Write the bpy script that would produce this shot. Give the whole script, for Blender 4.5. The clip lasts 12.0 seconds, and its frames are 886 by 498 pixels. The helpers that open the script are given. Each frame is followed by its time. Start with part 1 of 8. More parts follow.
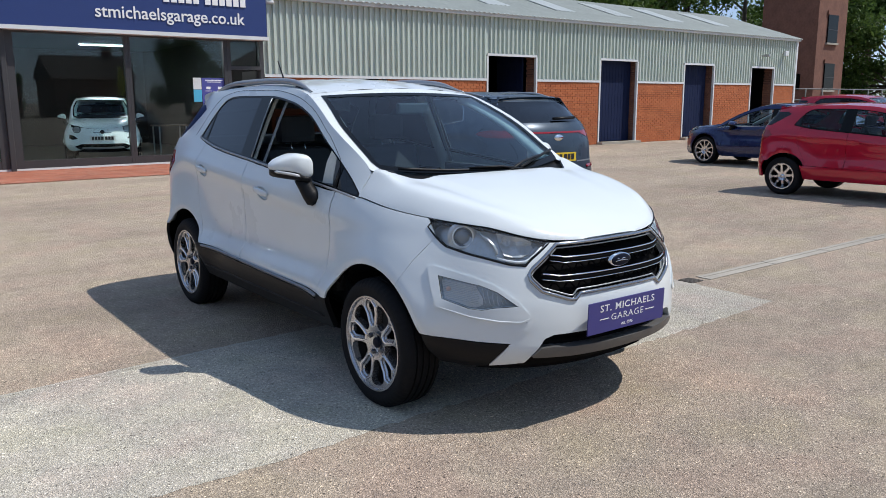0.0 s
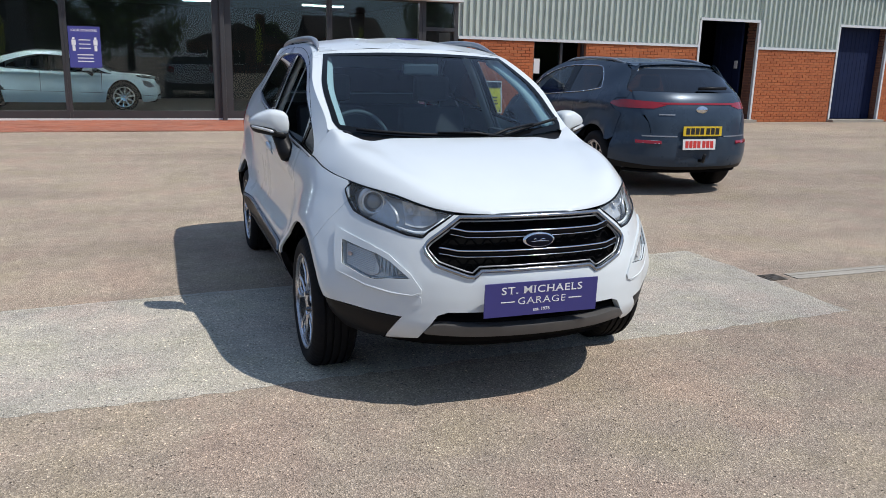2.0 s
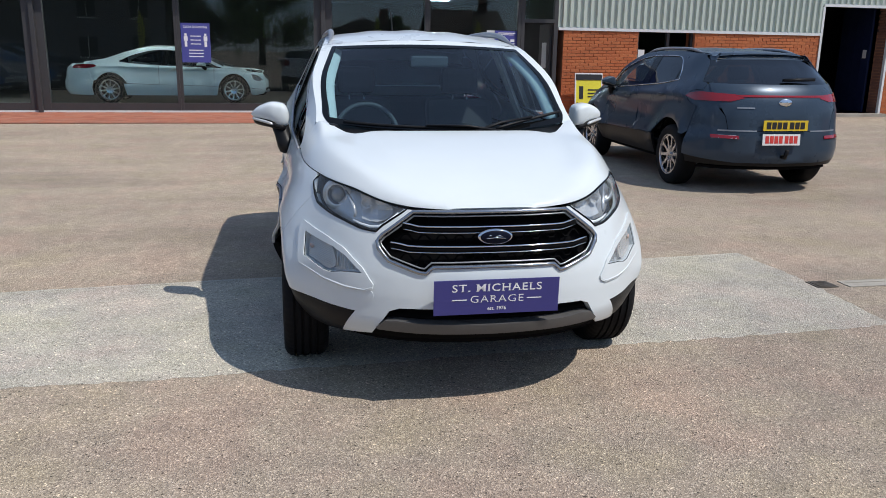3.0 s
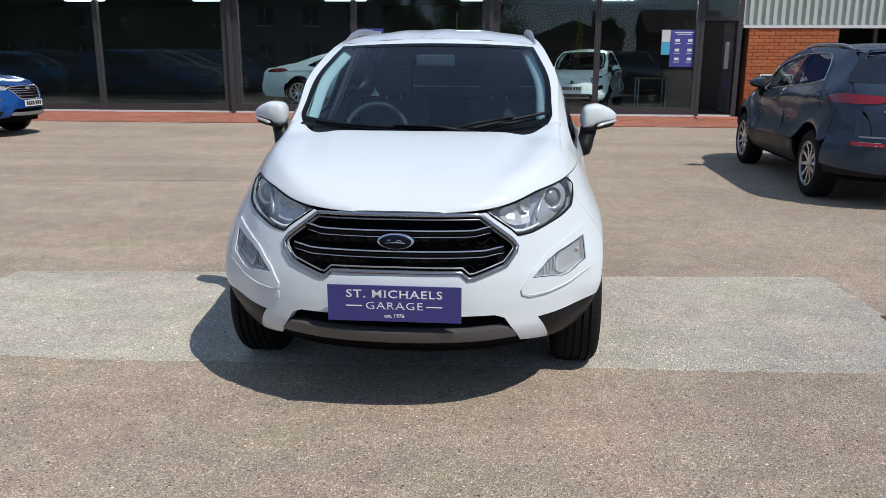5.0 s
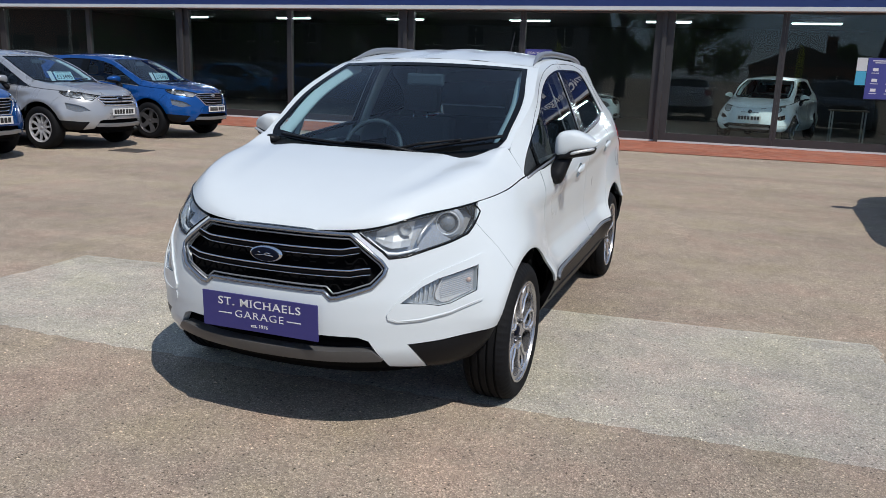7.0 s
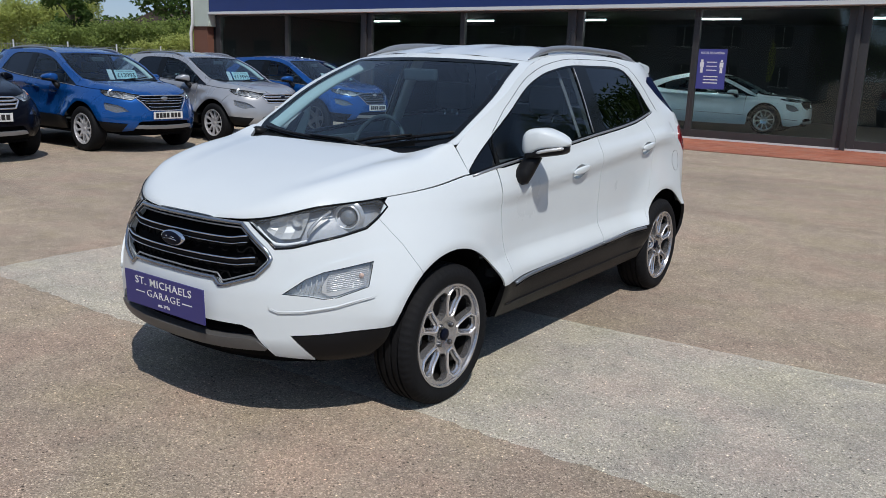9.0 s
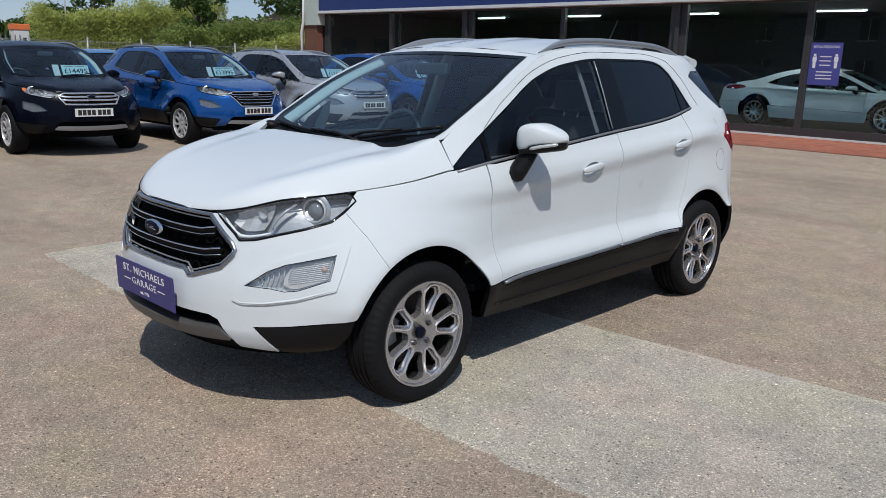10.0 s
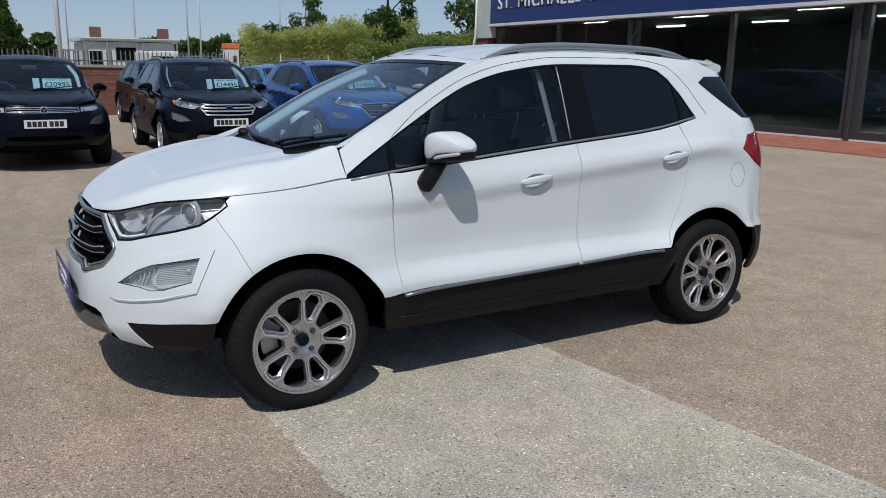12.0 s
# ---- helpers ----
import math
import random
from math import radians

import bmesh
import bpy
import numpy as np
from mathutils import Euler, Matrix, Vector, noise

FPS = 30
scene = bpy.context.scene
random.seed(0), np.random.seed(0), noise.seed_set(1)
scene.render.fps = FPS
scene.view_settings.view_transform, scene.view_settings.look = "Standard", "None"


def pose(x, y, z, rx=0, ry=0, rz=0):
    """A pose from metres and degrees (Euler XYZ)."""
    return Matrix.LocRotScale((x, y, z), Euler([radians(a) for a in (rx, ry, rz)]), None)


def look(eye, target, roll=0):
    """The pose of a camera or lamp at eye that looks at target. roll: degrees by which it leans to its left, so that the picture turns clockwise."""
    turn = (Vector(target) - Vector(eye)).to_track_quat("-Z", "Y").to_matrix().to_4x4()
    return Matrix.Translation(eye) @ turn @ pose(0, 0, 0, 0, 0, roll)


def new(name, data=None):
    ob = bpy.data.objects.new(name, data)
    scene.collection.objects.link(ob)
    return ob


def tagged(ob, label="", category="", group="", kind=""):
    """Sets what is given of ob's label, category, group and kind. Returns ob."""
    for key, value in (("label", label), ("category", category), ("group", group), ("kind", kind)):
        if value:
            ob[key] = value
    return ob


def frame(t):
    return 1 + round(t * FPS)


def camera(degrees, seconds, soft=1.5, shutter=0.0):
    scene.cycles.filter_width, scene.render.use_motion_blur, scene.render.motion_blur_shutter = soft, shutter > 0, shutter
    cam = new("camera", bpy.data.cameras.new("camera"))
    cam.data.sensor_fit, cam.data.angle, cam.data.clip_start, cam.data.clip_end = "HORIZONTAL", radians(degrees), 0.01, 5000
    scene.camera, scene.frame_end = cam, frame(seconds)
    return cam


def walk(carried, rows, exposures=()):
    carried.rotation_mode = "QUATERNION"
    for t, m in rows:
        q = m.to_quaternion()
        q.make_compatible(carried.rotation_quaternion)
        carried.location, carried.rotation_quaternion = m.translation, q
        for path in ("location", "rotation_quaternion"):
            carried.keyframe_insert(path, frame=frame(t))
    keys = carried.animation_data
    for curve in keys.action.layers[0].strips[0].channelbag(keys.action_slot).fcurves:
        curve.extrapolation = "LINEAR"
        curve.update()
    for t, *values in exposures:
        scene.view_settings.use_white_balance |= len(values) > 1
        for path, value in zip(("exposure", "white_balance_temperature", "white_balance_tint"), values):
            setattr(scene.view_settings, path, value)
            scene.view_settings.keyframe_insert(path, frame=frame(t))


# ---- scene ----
from mathutils.geometry import delaunay_2d_cdt

# ---------------------------------------------------------------- camera
cam = camera(58.6, 12.0, soft=0.7)
PATH = [
    (0.0, (-0.018, 0.03, 1.463), (1.184, 1.585, 1.094), -0.2),
    (0.5, (0.275, -0.122, 1.447), (1.355, 1.516, 1.06), 0.2),
    (1.0, (0.623, -0.265, 1.473), (1.564, 1.45, 1.059), 0.6),
    (1.5, (0.967, -0.488, 1.489), (1.774, 1.289, 1.05), 1.0),
    (2.0, (1.293, -0.551, 1.46), (1.973, 1.272, 1.001), 1.4),
    (2.5, (1.629, -0.585, 1.474), (2.167, 1.282, 0.998), 1.4),
    (3.0, (1.978, -0.676, 1.467), (2.362, 1.227, 0.985), 0.9),
    (5.0, (3.213, -0.611, 1.451), (3.068, 1.326, 0.972), 0.2),
    (5.5, (3.535, -0.488, 1.463), (3.284, 1.439, 0.992), 0.7),
    (6.0, (3.902, -0.471, 1.467), (3.527, 1.438, 1.006), 1.2),
    (6.5, (4.204, -0.414, 1.46), (3.695, 1.467, 1.01), 1.6),
    (7.0, (4.478, -0.263, 1.469), (3.823, 1.574, 1.029), 1.9),
    (9.0, (5.535, 0.395, 1.465), (4.418, 1.992, 1.015), 1.9),
    (9.5, (5.778, 0.604, 1.478), (4.546, 2.111, 1.018), 1.7),
    (10.0, (5.956, 0.83, 1.465), (4.615, 2.239, 1.0), 1.6),
    (10.5, (6.216, 1.07, 1.475), (4.766, 2.368, 1.011), 1.1),
    (11.0, (6.497, 1.314, 1.491), (4.955, 2.502, 1.031), 0.8),
    (11.5, (6.638, 1.621, 1.467), (5.028, 2.718, 1.013), 0.8),
    (12.0, (6.732, 1.949, 1.467), (5.07, 2.967, 1.021), 0.8),
]
EXPOSURE = [(0.0, 0.24), (1.5, 0.17), (3.0, 0.10), (5.5, 0.03), (7.0, -0.11), (9.5, -0.21), (12.0, -0.28)]
walk(cam, [(t, look(eye, target, roll)) for t, eye, target, roll in PATH], EXPOSURE)

# ---------------------------------------------------------------- daylight
SUN = Vector((0.60, -0.46, 1.12)).normalized()
world = bpy.data.worlds.new("sky")
scene.world = world
world.use_nodes = True
wn = world.node_tree.nodes
sky = wn.new("ShaderNodeTexSky")
sky.sky_type = "NISHITA"
sky.sun_disc = False
sky.sun_elevation = math.asin(SUN.z)
sky.sun_rotation = math.atan2(SUN.x, SUN.y)
sky.air_density, sky.dust_density, sky.ozone_density = 0.85, 0.15, 1.6
wn["Background"].inputs["Strength"].default_value = 0.122
haze = wn.new("ShaderNodeMix")
haze.data_type = "RGBA"
haze.inputs["Factor"].default_value = 0.65
world.node_tree.links.new(sky.outputs[0], haze.inputs[6])
haze.inputs[7].default_value = (2.25, 3.15, 4.9, 1)
world.node_tree.links.new(haze.outputs[2], wn["Background"].inputs["Color"])
sun_data = bpy.data.lights.new("sun", "SUN")
sun_data.energy, sun_data.angle, sun_data.color = 3.75, radians(0.6), (1.0, 0.965, 0.92)
sun = new("sun", sun_data)
sun.matrix_world = look(SUN * 60, (0, 0, 0))
# ---------------------------------------------------------------- materials
def nodes_of(name):
    m = bpy.data.materials.new(name)
    m.use_nodes = True
    return m, m.node_tree.nodes, m.node_tree.links, m.node_tree.nodes["Principled BSDF"]


def ramp(n, stops):
    r = n.new("ShaderNodeValToRGB")
    while len(r.color_ramp.elements) < len(stops):
        r.color_ramp.elements.new(0.5)
    for e, (p, c) in zip(r.color_ramp.elements, stops):
        e.position, e.color = p, (*c, 1)
    return r


def noise_tex(n, l, coords, scale, detail=4.0, rough=0.6, stretch=None):
    t = n.new("ShaderNodeTexNoise")
    t.inputs["Scale"].default_value, t.inputs["Detail"].default_value, t.inputs["Roughness"].default_value = scale, detail, rough
    if stretch:
        mp = n.new("ShaderNodeMapping")
        mp.inputs["Scale"].default_value = stretch
        l.new(coords, mp.inputs["Vector"])
        coords = mp.outputs[0]
    l.new(coords, t.inputs["Vector"])
    return t


def mixed(n, l, a, b, fac, mode="MIX", amount=1.0):
    m = n.new("ShaderNodeMix")
    m.data_type, m.blend_type = "RGBA", mode
    if hasattr(fac, "is_output"):
        l.new(fac, m.inputs["Factor"])
    else:
        m.inputs["Factor"].default_value = fac
    for v, s in ((a, "A"), (b, "B")):
        sock = [i for i in m.inputs if i.name == s and i.type == "RGBA"][0]
        if hasattr(v, "is_output"):
            l.new(v, sock)
        else:
            sock.default_value = (*v, 1)
    return [o for o in m.outputs if o.type == "RGBA"][0]


def bump(n, l, p, height, strength, dist):
    b = n.new("ShaderNodeBump")
    b.inputs["Strength"].default_value, b.inputs["Distance"].default_value = strength, dist
    l.new(height, b.inputs["Height"])
    l.new(b.outputs[0], p.inputs["Normal"])
    return b


def plain(name, color, rough=0.5, metal=0.0, spec=0.5, coat=0.0, grain=0.0, scale=40.0, vary=0.12):
    """A surface with a slight two-scale unevenness in colour and gloss."""
    m, n, l, p = nodes_of(name)
    p.inputs["Roughness"].default_value, p.inputs["Metallic"].default_value = rough, metal
    p.inputs["Specular IOR Level"].default_value = spec
    if coat:
        p.inputs["Coat Weight"].default_value, p.inputs["Coat Roughness"].default_value = coat, 0.03
    tc = n.new("ShaderNodeTexCoord").outputs["Object"]
    big = noise_tex(n, l, tc, 1.7, 3)
    small = noise_tex(n, l, tc, scale, 3)
    lo = tuple(c * (1 - vary) for c in color)
    hi = tuple(min(1, c * (1 + vary * 0.6)) for c in color)
    r = ramp(n, [(0.3, lo), (0.7, hi)])
    l.new(mixed(n, l, big.outputs["Fac"], small.outputs["Fac"], 0.45), r.inputs["Fac"])
    l.new(r.outputs[0], p.inputs["Base Color"])
    if grain:
        bump(n, l, p, small.outputs["Fac"], 0.5, grain)
    return m


def tarmac(name, light, mid, dark, tint, big_scale):
    """Rolled stone chippings: fine grain, scattered pale and dark chips, warm and cool patches, streaks of wear."""
    m, n, l, p = nodes_of(name)
    tc = n.new("ShaderNodeNewGeometry").outputs["Position"]

    def cells(scale):
        v = n.new("ShaderNodeTexVoronoi")
        v.inputs["Scale"].default_value = scale
        l.new(tc, v.inputs["Vector"])
        c = n.new("ShaderNodeSeparateColor")
        l.new(v.outputs["Color"], c.inputs[0])
        return v, c
    v, sep = cells(165.0)
    grain = noise_tex(n, l, tc, 240.0, 2, 0.7)
    both = n.new("ShaderNodeMath")
    both.operation = "MULTIPLY_ADD"
    l.new(grain.outputs["Fac"], both.inputs[0])
    both.inputs[1].default_value = 0.7
    half = n.new("ShaderNodeMath")
    half.operation = "MULTIPLY"
    l.new(sep.outputs[0], half.inputs[0])
    half.inputs[1].default_value = 0.65
    l.new(half.outputs[0], both.inputs[2])
    cr = ramp(n, [(0.22, dark), (0.52, mid), (0.80, mid), (1.05, light)])
    l.new(both.outputs[0], cr.inputs["Fac"])
    col = cr.outputs[0]
    # single chips that stand out
    for scale, size, lo, hi in ((70.0, 0.40, 0.34, 1.72), (34.0, 0.22, 0.30, 1.85)):
        cv, cs = cells(scale)
        tone = ramp(n, [(0.0, (lo,) * 3), (0.05, (lo,) * 3), (0.07, (1, 1, 1)), (0.90, (1, 1, 1)), (0.92, (hi, hi, hi * 0.97)), (1.0, (hi, hi, hi * 0.97))])
        l.new(cs.outputs[1], tone.inputs["Fac"])
        spot = ramp(n, [(size * 0.7, (1, 1, 1)), (size, (0, 0, 0))])
        l.new(cv.outputs["Distance"], spot.inputs["Fac"])
        col = mixed(n, l, col, mixed(n, l, (1, 1, 1), tone.outputs[0], spot.outputs[0]), 1.0, "MULTIPLY")
    hue = noise_tex(n, l, tc, 1.5, 4, 0.6)
    hr = ramp(n, [(0.36, (1.05, 0.985, 0.985)), (0.5, (1, 1, 1)), (0.66, (0.99, 1.0, 0.93))])
    l.new(hue.outputs["Fac"], hr.inputs["Fac"])
    col = mixed(n, l, col, hr.outputs[0], 1.0, "MULTIPLY")
    big = noise_tex(n, l, tc, big_scale, 5, 0.62)
    br = ramp(n, [(0.28, tint[0]), (0.5, (1, 1, 1)), (0.74, tint[1])])
    l.new(big.outputs["Fac"], br.inputs["Fac"])
    col = mixed(n, l, col, br.outputs[0], 1.0, "MULTIPLY")
    mid_n = noise_tex(n, l, tc, 5.0, 6, 0.7)
    mr = ramp(n, [(0.35, (0.86, 0.86, 0.87)), (0.62, (1.06, 1.05, 1.04))])
    l.new(mid_n.outputs["Fac"], mr.inputs["Fac"])
    col = mixed(n, l, col, mr.outputs[0], 1.0, "MULTIPLY")
    streak = noise_tex(n, l, tc, 0.6, 4, 0.6, (0.25, 1.6, 1))
    sr = ramp(n, [(0.36, (0.87, 0.865, 0.87)), (0.56, (1.03, 1.03, 1.02))])
    l.new(streak.outputs["Fac"], sr.inputs["Fac"])
    col = mixed(n, l, col, sr.outputs[0], 1.0, "MULTIPLY")
    l.new(col, p.inputs["Base Color"])
    p.inputs["Roughness"].default_value = 0.88
    p.inputs["Diffuse Roughness"].default_value = 0.25
    p.inputs["Specular IOR Level"].default_value = 0.25
    bump(n, l, p, v.outputs["Distance"], 0.95, 0.006)
    return m


def paint(name, color, flake=0.0, rough=0.28, coat=1.0):
    """Car paint: base coat under clear lacquer, with faint dust."""
    m, n, l, p = nodes_of(name)
    tc = n.new("ShaderNodeTexCoord").outputs["Object"]
    dust = noise_tex(n, l, tc, 2.2, 5)
    r = ramp(n, [(0.3, tuple(c * 0.95 for c in color)), (0.75, color)])
    l.new(dust.outputs["Fac"], r.inputs["Fac"])
    l.new(r.outputs[0], p.inputs["Base Color"])
    rr = ramp(n, [(0.3, (rough * 0.8,) * 3), (0.8, (rough * 1.25,) * 3)])
    l.new(dust.outputs["Fac"], rr.inputs["Fac"])
    l.new(rr.outputs[0], p.inputs["Roughness"])
    p.inputs["Metallic"].default_value = flake
    p.inputs["Specular IOR Level"].default_value = 0.12
    p.inputs["Coat Weight"].default_value, p.inputs["Coat Roughness"].default_value = coat, 0.025
    return m


def pane(name, tint, ior=1.5, rough=0.0, haze_part=0.0):
    """Glass: clear or tinted, with the mirror gloss that grows at a slant."""
    m = bpy.data.materials.new(name)
    m.use_nodes = True
    n, l = m.node_tree.nodes, m.node_tree.links
    n.remove(n["Principled BSDF"])
    tr, gl, mx, fr = n.new("ShaderNodeBsdfTransparent"), n.new("ShaderNodeBsdfGlossy"), n.new("ShaderNodeMixShader"), n.new("ShaderNodeLayerWeight")
    tr.inputs[0].default_value = (*tint, 1)
    gl.inputs["Roughness"].default_value = rough
    gl.inputs["Color"].default_value = (0.95, 0.97, 1, 1)
    # gloss grows from f0 when seen straight on to a full mirror at a grazing angle
    f0 = ((ior - 1) / (ior + 1)) ** 2
    fr.inputs["Blend"].default_value = 0.5
    steep, gloss = n.new("ShaderNodeMath"), n.new("ShaderNodeMath")
    steep.operation, gloss.operation = "POWER", "MULTIPLY_ADD"
    l.new(fr.outputs["Facing"], steep.inputs[0])
    steep.inputs[1].default_value = 5.0
    l.new(steep.outputs[0], gloss.inputs[0])
    gloss.inputs[1].default_value, gloss.inputs[2].default_value = 1 - f0, f0
    l.new(gloss.outputs[0], mx.inputs[0])
    through_it = tr.outputs[0]
    if haze_part:
        # slightly milky plastic
        milk, veil = n.new("ShaderNodeBsdfDiffuse"), n.new("ShaderNodeMixShader")
        milk.inputs["Color"].default_value = (0.62, 0.64, 0.65, 1)
        veil.inputs[0].default_value = haze_part
        l.new(tr.outputs[0], veil.inputs[1])
        l.new(milk.outputs[0], veil.inputs[2])
        through_it = veil.outputs[0]
    l.new(through_it, mx.inputs[1])
    l.new(gl.outputs[0], mx.inputs[2])
    l.new(mx.outputs[0], n["Material Output"].inputs["Surface"])
    return m


def glow(name, color, strength):
    m, n, l, p = nodes_of(name)
    p.inputs["Base Color"].default_value = (*color, 1)
    p.inputs["Emission Color"].default_value = (*color, 1)
    p.inputs["Emission Strength"].default_value = strength
    return m


def masonry(name, tones, soot=0.25):
    """Fired clay: each piece takes its own tone."""
    m, n, l, p = nodes_of(name)
    g = n.new("ShaderNodeNewGeometry")
    oi = n.new("ShaderNodeObjectInfo")
    add = n.new("ShaderNodeMath")
    add.operation = "ADD"
    l.new(g.outputs["Random Per Island"], add.inputs[0])
    l.new(oi.outputs["Random"], add.inputs[1])
    fr = n.new("ShaderNodeMath")
    fr.operation = "FRACT"
    l.new(add.outputs[0], fr.inputs[0])
    r = ramp(n, [(i / (len(tones) - 1), t) for i, t in enumerate(tones)])
    l.new(fr.outputs[0], r.inputs["Fac"])
    fine = noise_tex(n, l, g.outputs["Position"], 60, 4)
    big = noise_tex(n, l, g.outputs["Position"], 0.9, 4)
    f = ramp(n, [(0.3, (1 - soot,) * 3), (0.7, (1.08, 1.06, 1.05))])
    l.new(mixed(n, l, fine.outputs["Fac"], big.outputs["Fac"], 0.5), f.inputs["Fac"])
    l.new(mixed(n, l, r.outputs[0], f.outputs[0], 1.0, "MULTIPLY"), p.inputs["Base Color"])
    p.inputs["Roughness"].default_value = 0.85
    bump(n, l, p, fine.outputs["Fac"], 0.4, 0.004)
    return m


def leafy(name, dark, light):
    m, n, l, p = nodes_of(name)
    g = n.new("ShaderNodeNewGeometry")
    big = noise_tex(n, l, g.outputs["Position"], 0.7, 3)
    r = ramp(n, [(0.0, dark), (1.0, light)])
    mx = n.new("ShaderNodeMath")
    mx.operation = "MULTIPLY_ADD"
    l.new(g.outputs["Random Per Island"], mx.inputs[0])
    mx.inputs[1].default_value = 0.55
    sc = n.new("ShaderNodeMath")
    sc.operation = "MULTIPLY"
    l.new(big.outputs["Fac"], sc.inputs[0])
    sc.inputs[1].default_value = 0.5
    l.new(sc.outputs[0], mx.inputs[2])
    l.new(mx.outputs[0], r.inputs["Fac"])
    l.new(r.outputs[0], p.inputs["Base Color"])
    p.inputs["Roughness"].default_value = 0.6
    p.inputs["Specular IOR Level"].default_value = 0.25
    thin = n.new("ShaderNodeBsdfTranslucent")
    l.new(r.outputs[0], thin.inputs["Color"])
    both = n.new("ShaderNodeMixShader")
    both.inputs[0].default_value = 0.42
    l.new(p.outputs[0], both.inputs[1])
    l.new(thin.outputs[0], both.inputs[2])
    l.new(both.outputs[0], n["Material Output"].inputs["Surface"])
    return m


M = {}
M["tarmac"] = tarmac("tarmac", (0.665, 0.55, 0.430), (0.377, 0.308, 0.237), (0.132, 0.108, 0.086), ((0.80, 0.80, 0.82), (1.12, 1.09, 1.05)), 0.32)
M["slab"] = tarmac("slab", (0.765, 0.71, 0.612), (0.47, 0.432, 0.364), (0.170, 0.153, 0.128), ((0.88, 0.88, 0.88), (1.10, 1.09, 1.06)), 0.8)
M["patch_rim"] = tarmac("patch_rim", (0.66, 0.62, 0.54), (0.50, 0.465, 0.395), (0.30, 0.28, 0.24), ((0.86, 0.86, 0.86), (1.1, 1.1, 1.08)), 1.4)
M["joint"] = plain("tarmac_joint", (0.30, 0.25, 0.20), 0.9, grain=0.003, scale=60, vary=0.4)
M["drain"] = plain("drain_stone", (0.34, 0.31, 0.26), 0.85, grain=0.004, vary=0.3)
M["iron"] = plain("cast_iron", (0.10, 0.085, 0.07), 0.6, 0.4, grain=0.003)
M["white_paint"] = paint("white_paint", (0.655, 0.70, 0.715), 0.0, 0.32, 0.7)
M["black_plastic"] = plain("black_plastic", (0.009, 0.009, 0.010), 0.42, spec=0.18, grain=0.0006, scale=300)
M["well"] = plain("dark_liner", (0.004, 0.004, 0.0045), 0.95, spec=0.1)
M["grille_black"] = plain("grille_black", (0.005, 0.005, 0.006), 0.3, spec=0.2)
M["gloss_black"] = plain("gloss_black", (0.004, 0.0045, 0.005), 0.12, spec=0.18)
M["tyre"] = plain("tyre_rubber", (0.011, 0.0113, 0.0125), 0.72, spec=0.12, grain=0.001, scale=120, vary=0.25)
M["alloy"] = plain("alloy", (0.50, 0.495, 0.505), 0.27, 0.85, vary=0.1)
M["silver_rim"] = plain("silver_rim", (0.58, 0.58, 0.60), 0.3, 0.35, vary=0.06)
M["alloy_dark"] = plain("alloy_dark", (0.20, 0.195, 0.2), 0.35, 0.7)
M["polish"] = plain("polished_metal", (0.74, 0.74, 0.76), 0.18, 0.85, vary=0.05)
M["dark_chrome"] = plain("dark_chrome", (0.36, 0.37, 0.39), 0.14, 0.9, vary=0.05)
M["nut"] = plain("nut_steel", (0.14, 0.14, 0.145), 0.22, 0.85)
M["chrome"] = plain("chrome", (0.75, 0.77, 0.8), 0.07, 1.0, vary=0.04)
M["silver"] = plain("silver_trim", (0.33, 0.34, 0.36), 0.36, 0.6, vary=0.06)
M["sill_metal"] = plain("sill_metal", (0.20, 0.215, 0.24), 0.3, 0.6, vary=0.08)
M["skid"] = plain("skid_plate", (0.12, 0.118, 0.116), 0.42, 0.35, vary=0.08)
M["windscreen"] = pane("windscreen", (0.60, 0.77, 0.83), 1.60)
M["side_glass"] = pane("side_glass", (0.72, 0.78, 0.80), 1.46)
M["privacy"] = pane("privacy_glass", (0.026, 0.034, 0.045), 1.60)
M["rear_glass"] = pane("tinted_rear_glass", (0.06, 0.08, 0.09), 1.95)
M["lamp_glass"] = pane("lamp_glass", (0.94, 0.96, 0.97), 1.4, 0.0, 0.055)
M["shop_glass"] = pane("shop_glass", (0.90, 0.99, 0.98), 1.46)
M["lamp_bowl"] = plain("lamp_bowl", (0.56, 0.575, 0.585), 0.26, 0.3, vary=0.2, scale=25)
M["lamp_ring"] = plain("lamp_ring", (0.82, 0.84, 0.85), 0.18, 0.5, vary=0.05)
M["lamp_back"] = plain("lamp_back", (0.56, 0.57, 0.58), 0.24, 0.5, vary=0.25, scale=30, grain=0.002)
M["lamp_lens"] = plain("lamp_lens", (0.22, 0.235, 0.25), 0.12, 0.2, coat=1.0)
M["lamp_mid"] = plain("lamp_mid", (0.22, 0.225, 0.235), 0.25, 0.4, vary=0.4, scale=20)
M["lamp_dark"] = plain("lamp_dark", (0.06, 0.065, 0.075), 0.2, 0.4)
M["drl"] = plain("light_guide", (0.88, 0.90, 0.91), 0.25, vary=0.05)
M["amber"] = plain("amber_lens", (0.55, 0.40, 0.34), 0.2)
M["red_lens"] = plain("red_lens", (0.24, 0.005, 0.010), 0.12, coat=0.6)
M["badge_blue"] = plain("badge_blue", (0.004, 0.006, 0.016), 0.45, spec=0.12)
M["indicator"] = plain("indicator_lens", (0.62, 0.60, 0.585), 0.2, 0.2, vary=0.12, scale=60)
M["board"] = plain("board_purple", (0.045, 0.042, 0.19), 0.45, vary=0.05)
M["sign_blue"] = plain("sign_blue", (0.02, 0.042, 0.16), 0.42, vary=0.08)
M["letter"] = plain("letter_white", (0.80, 0.80, 0.80), 0.5, vary=0.03)
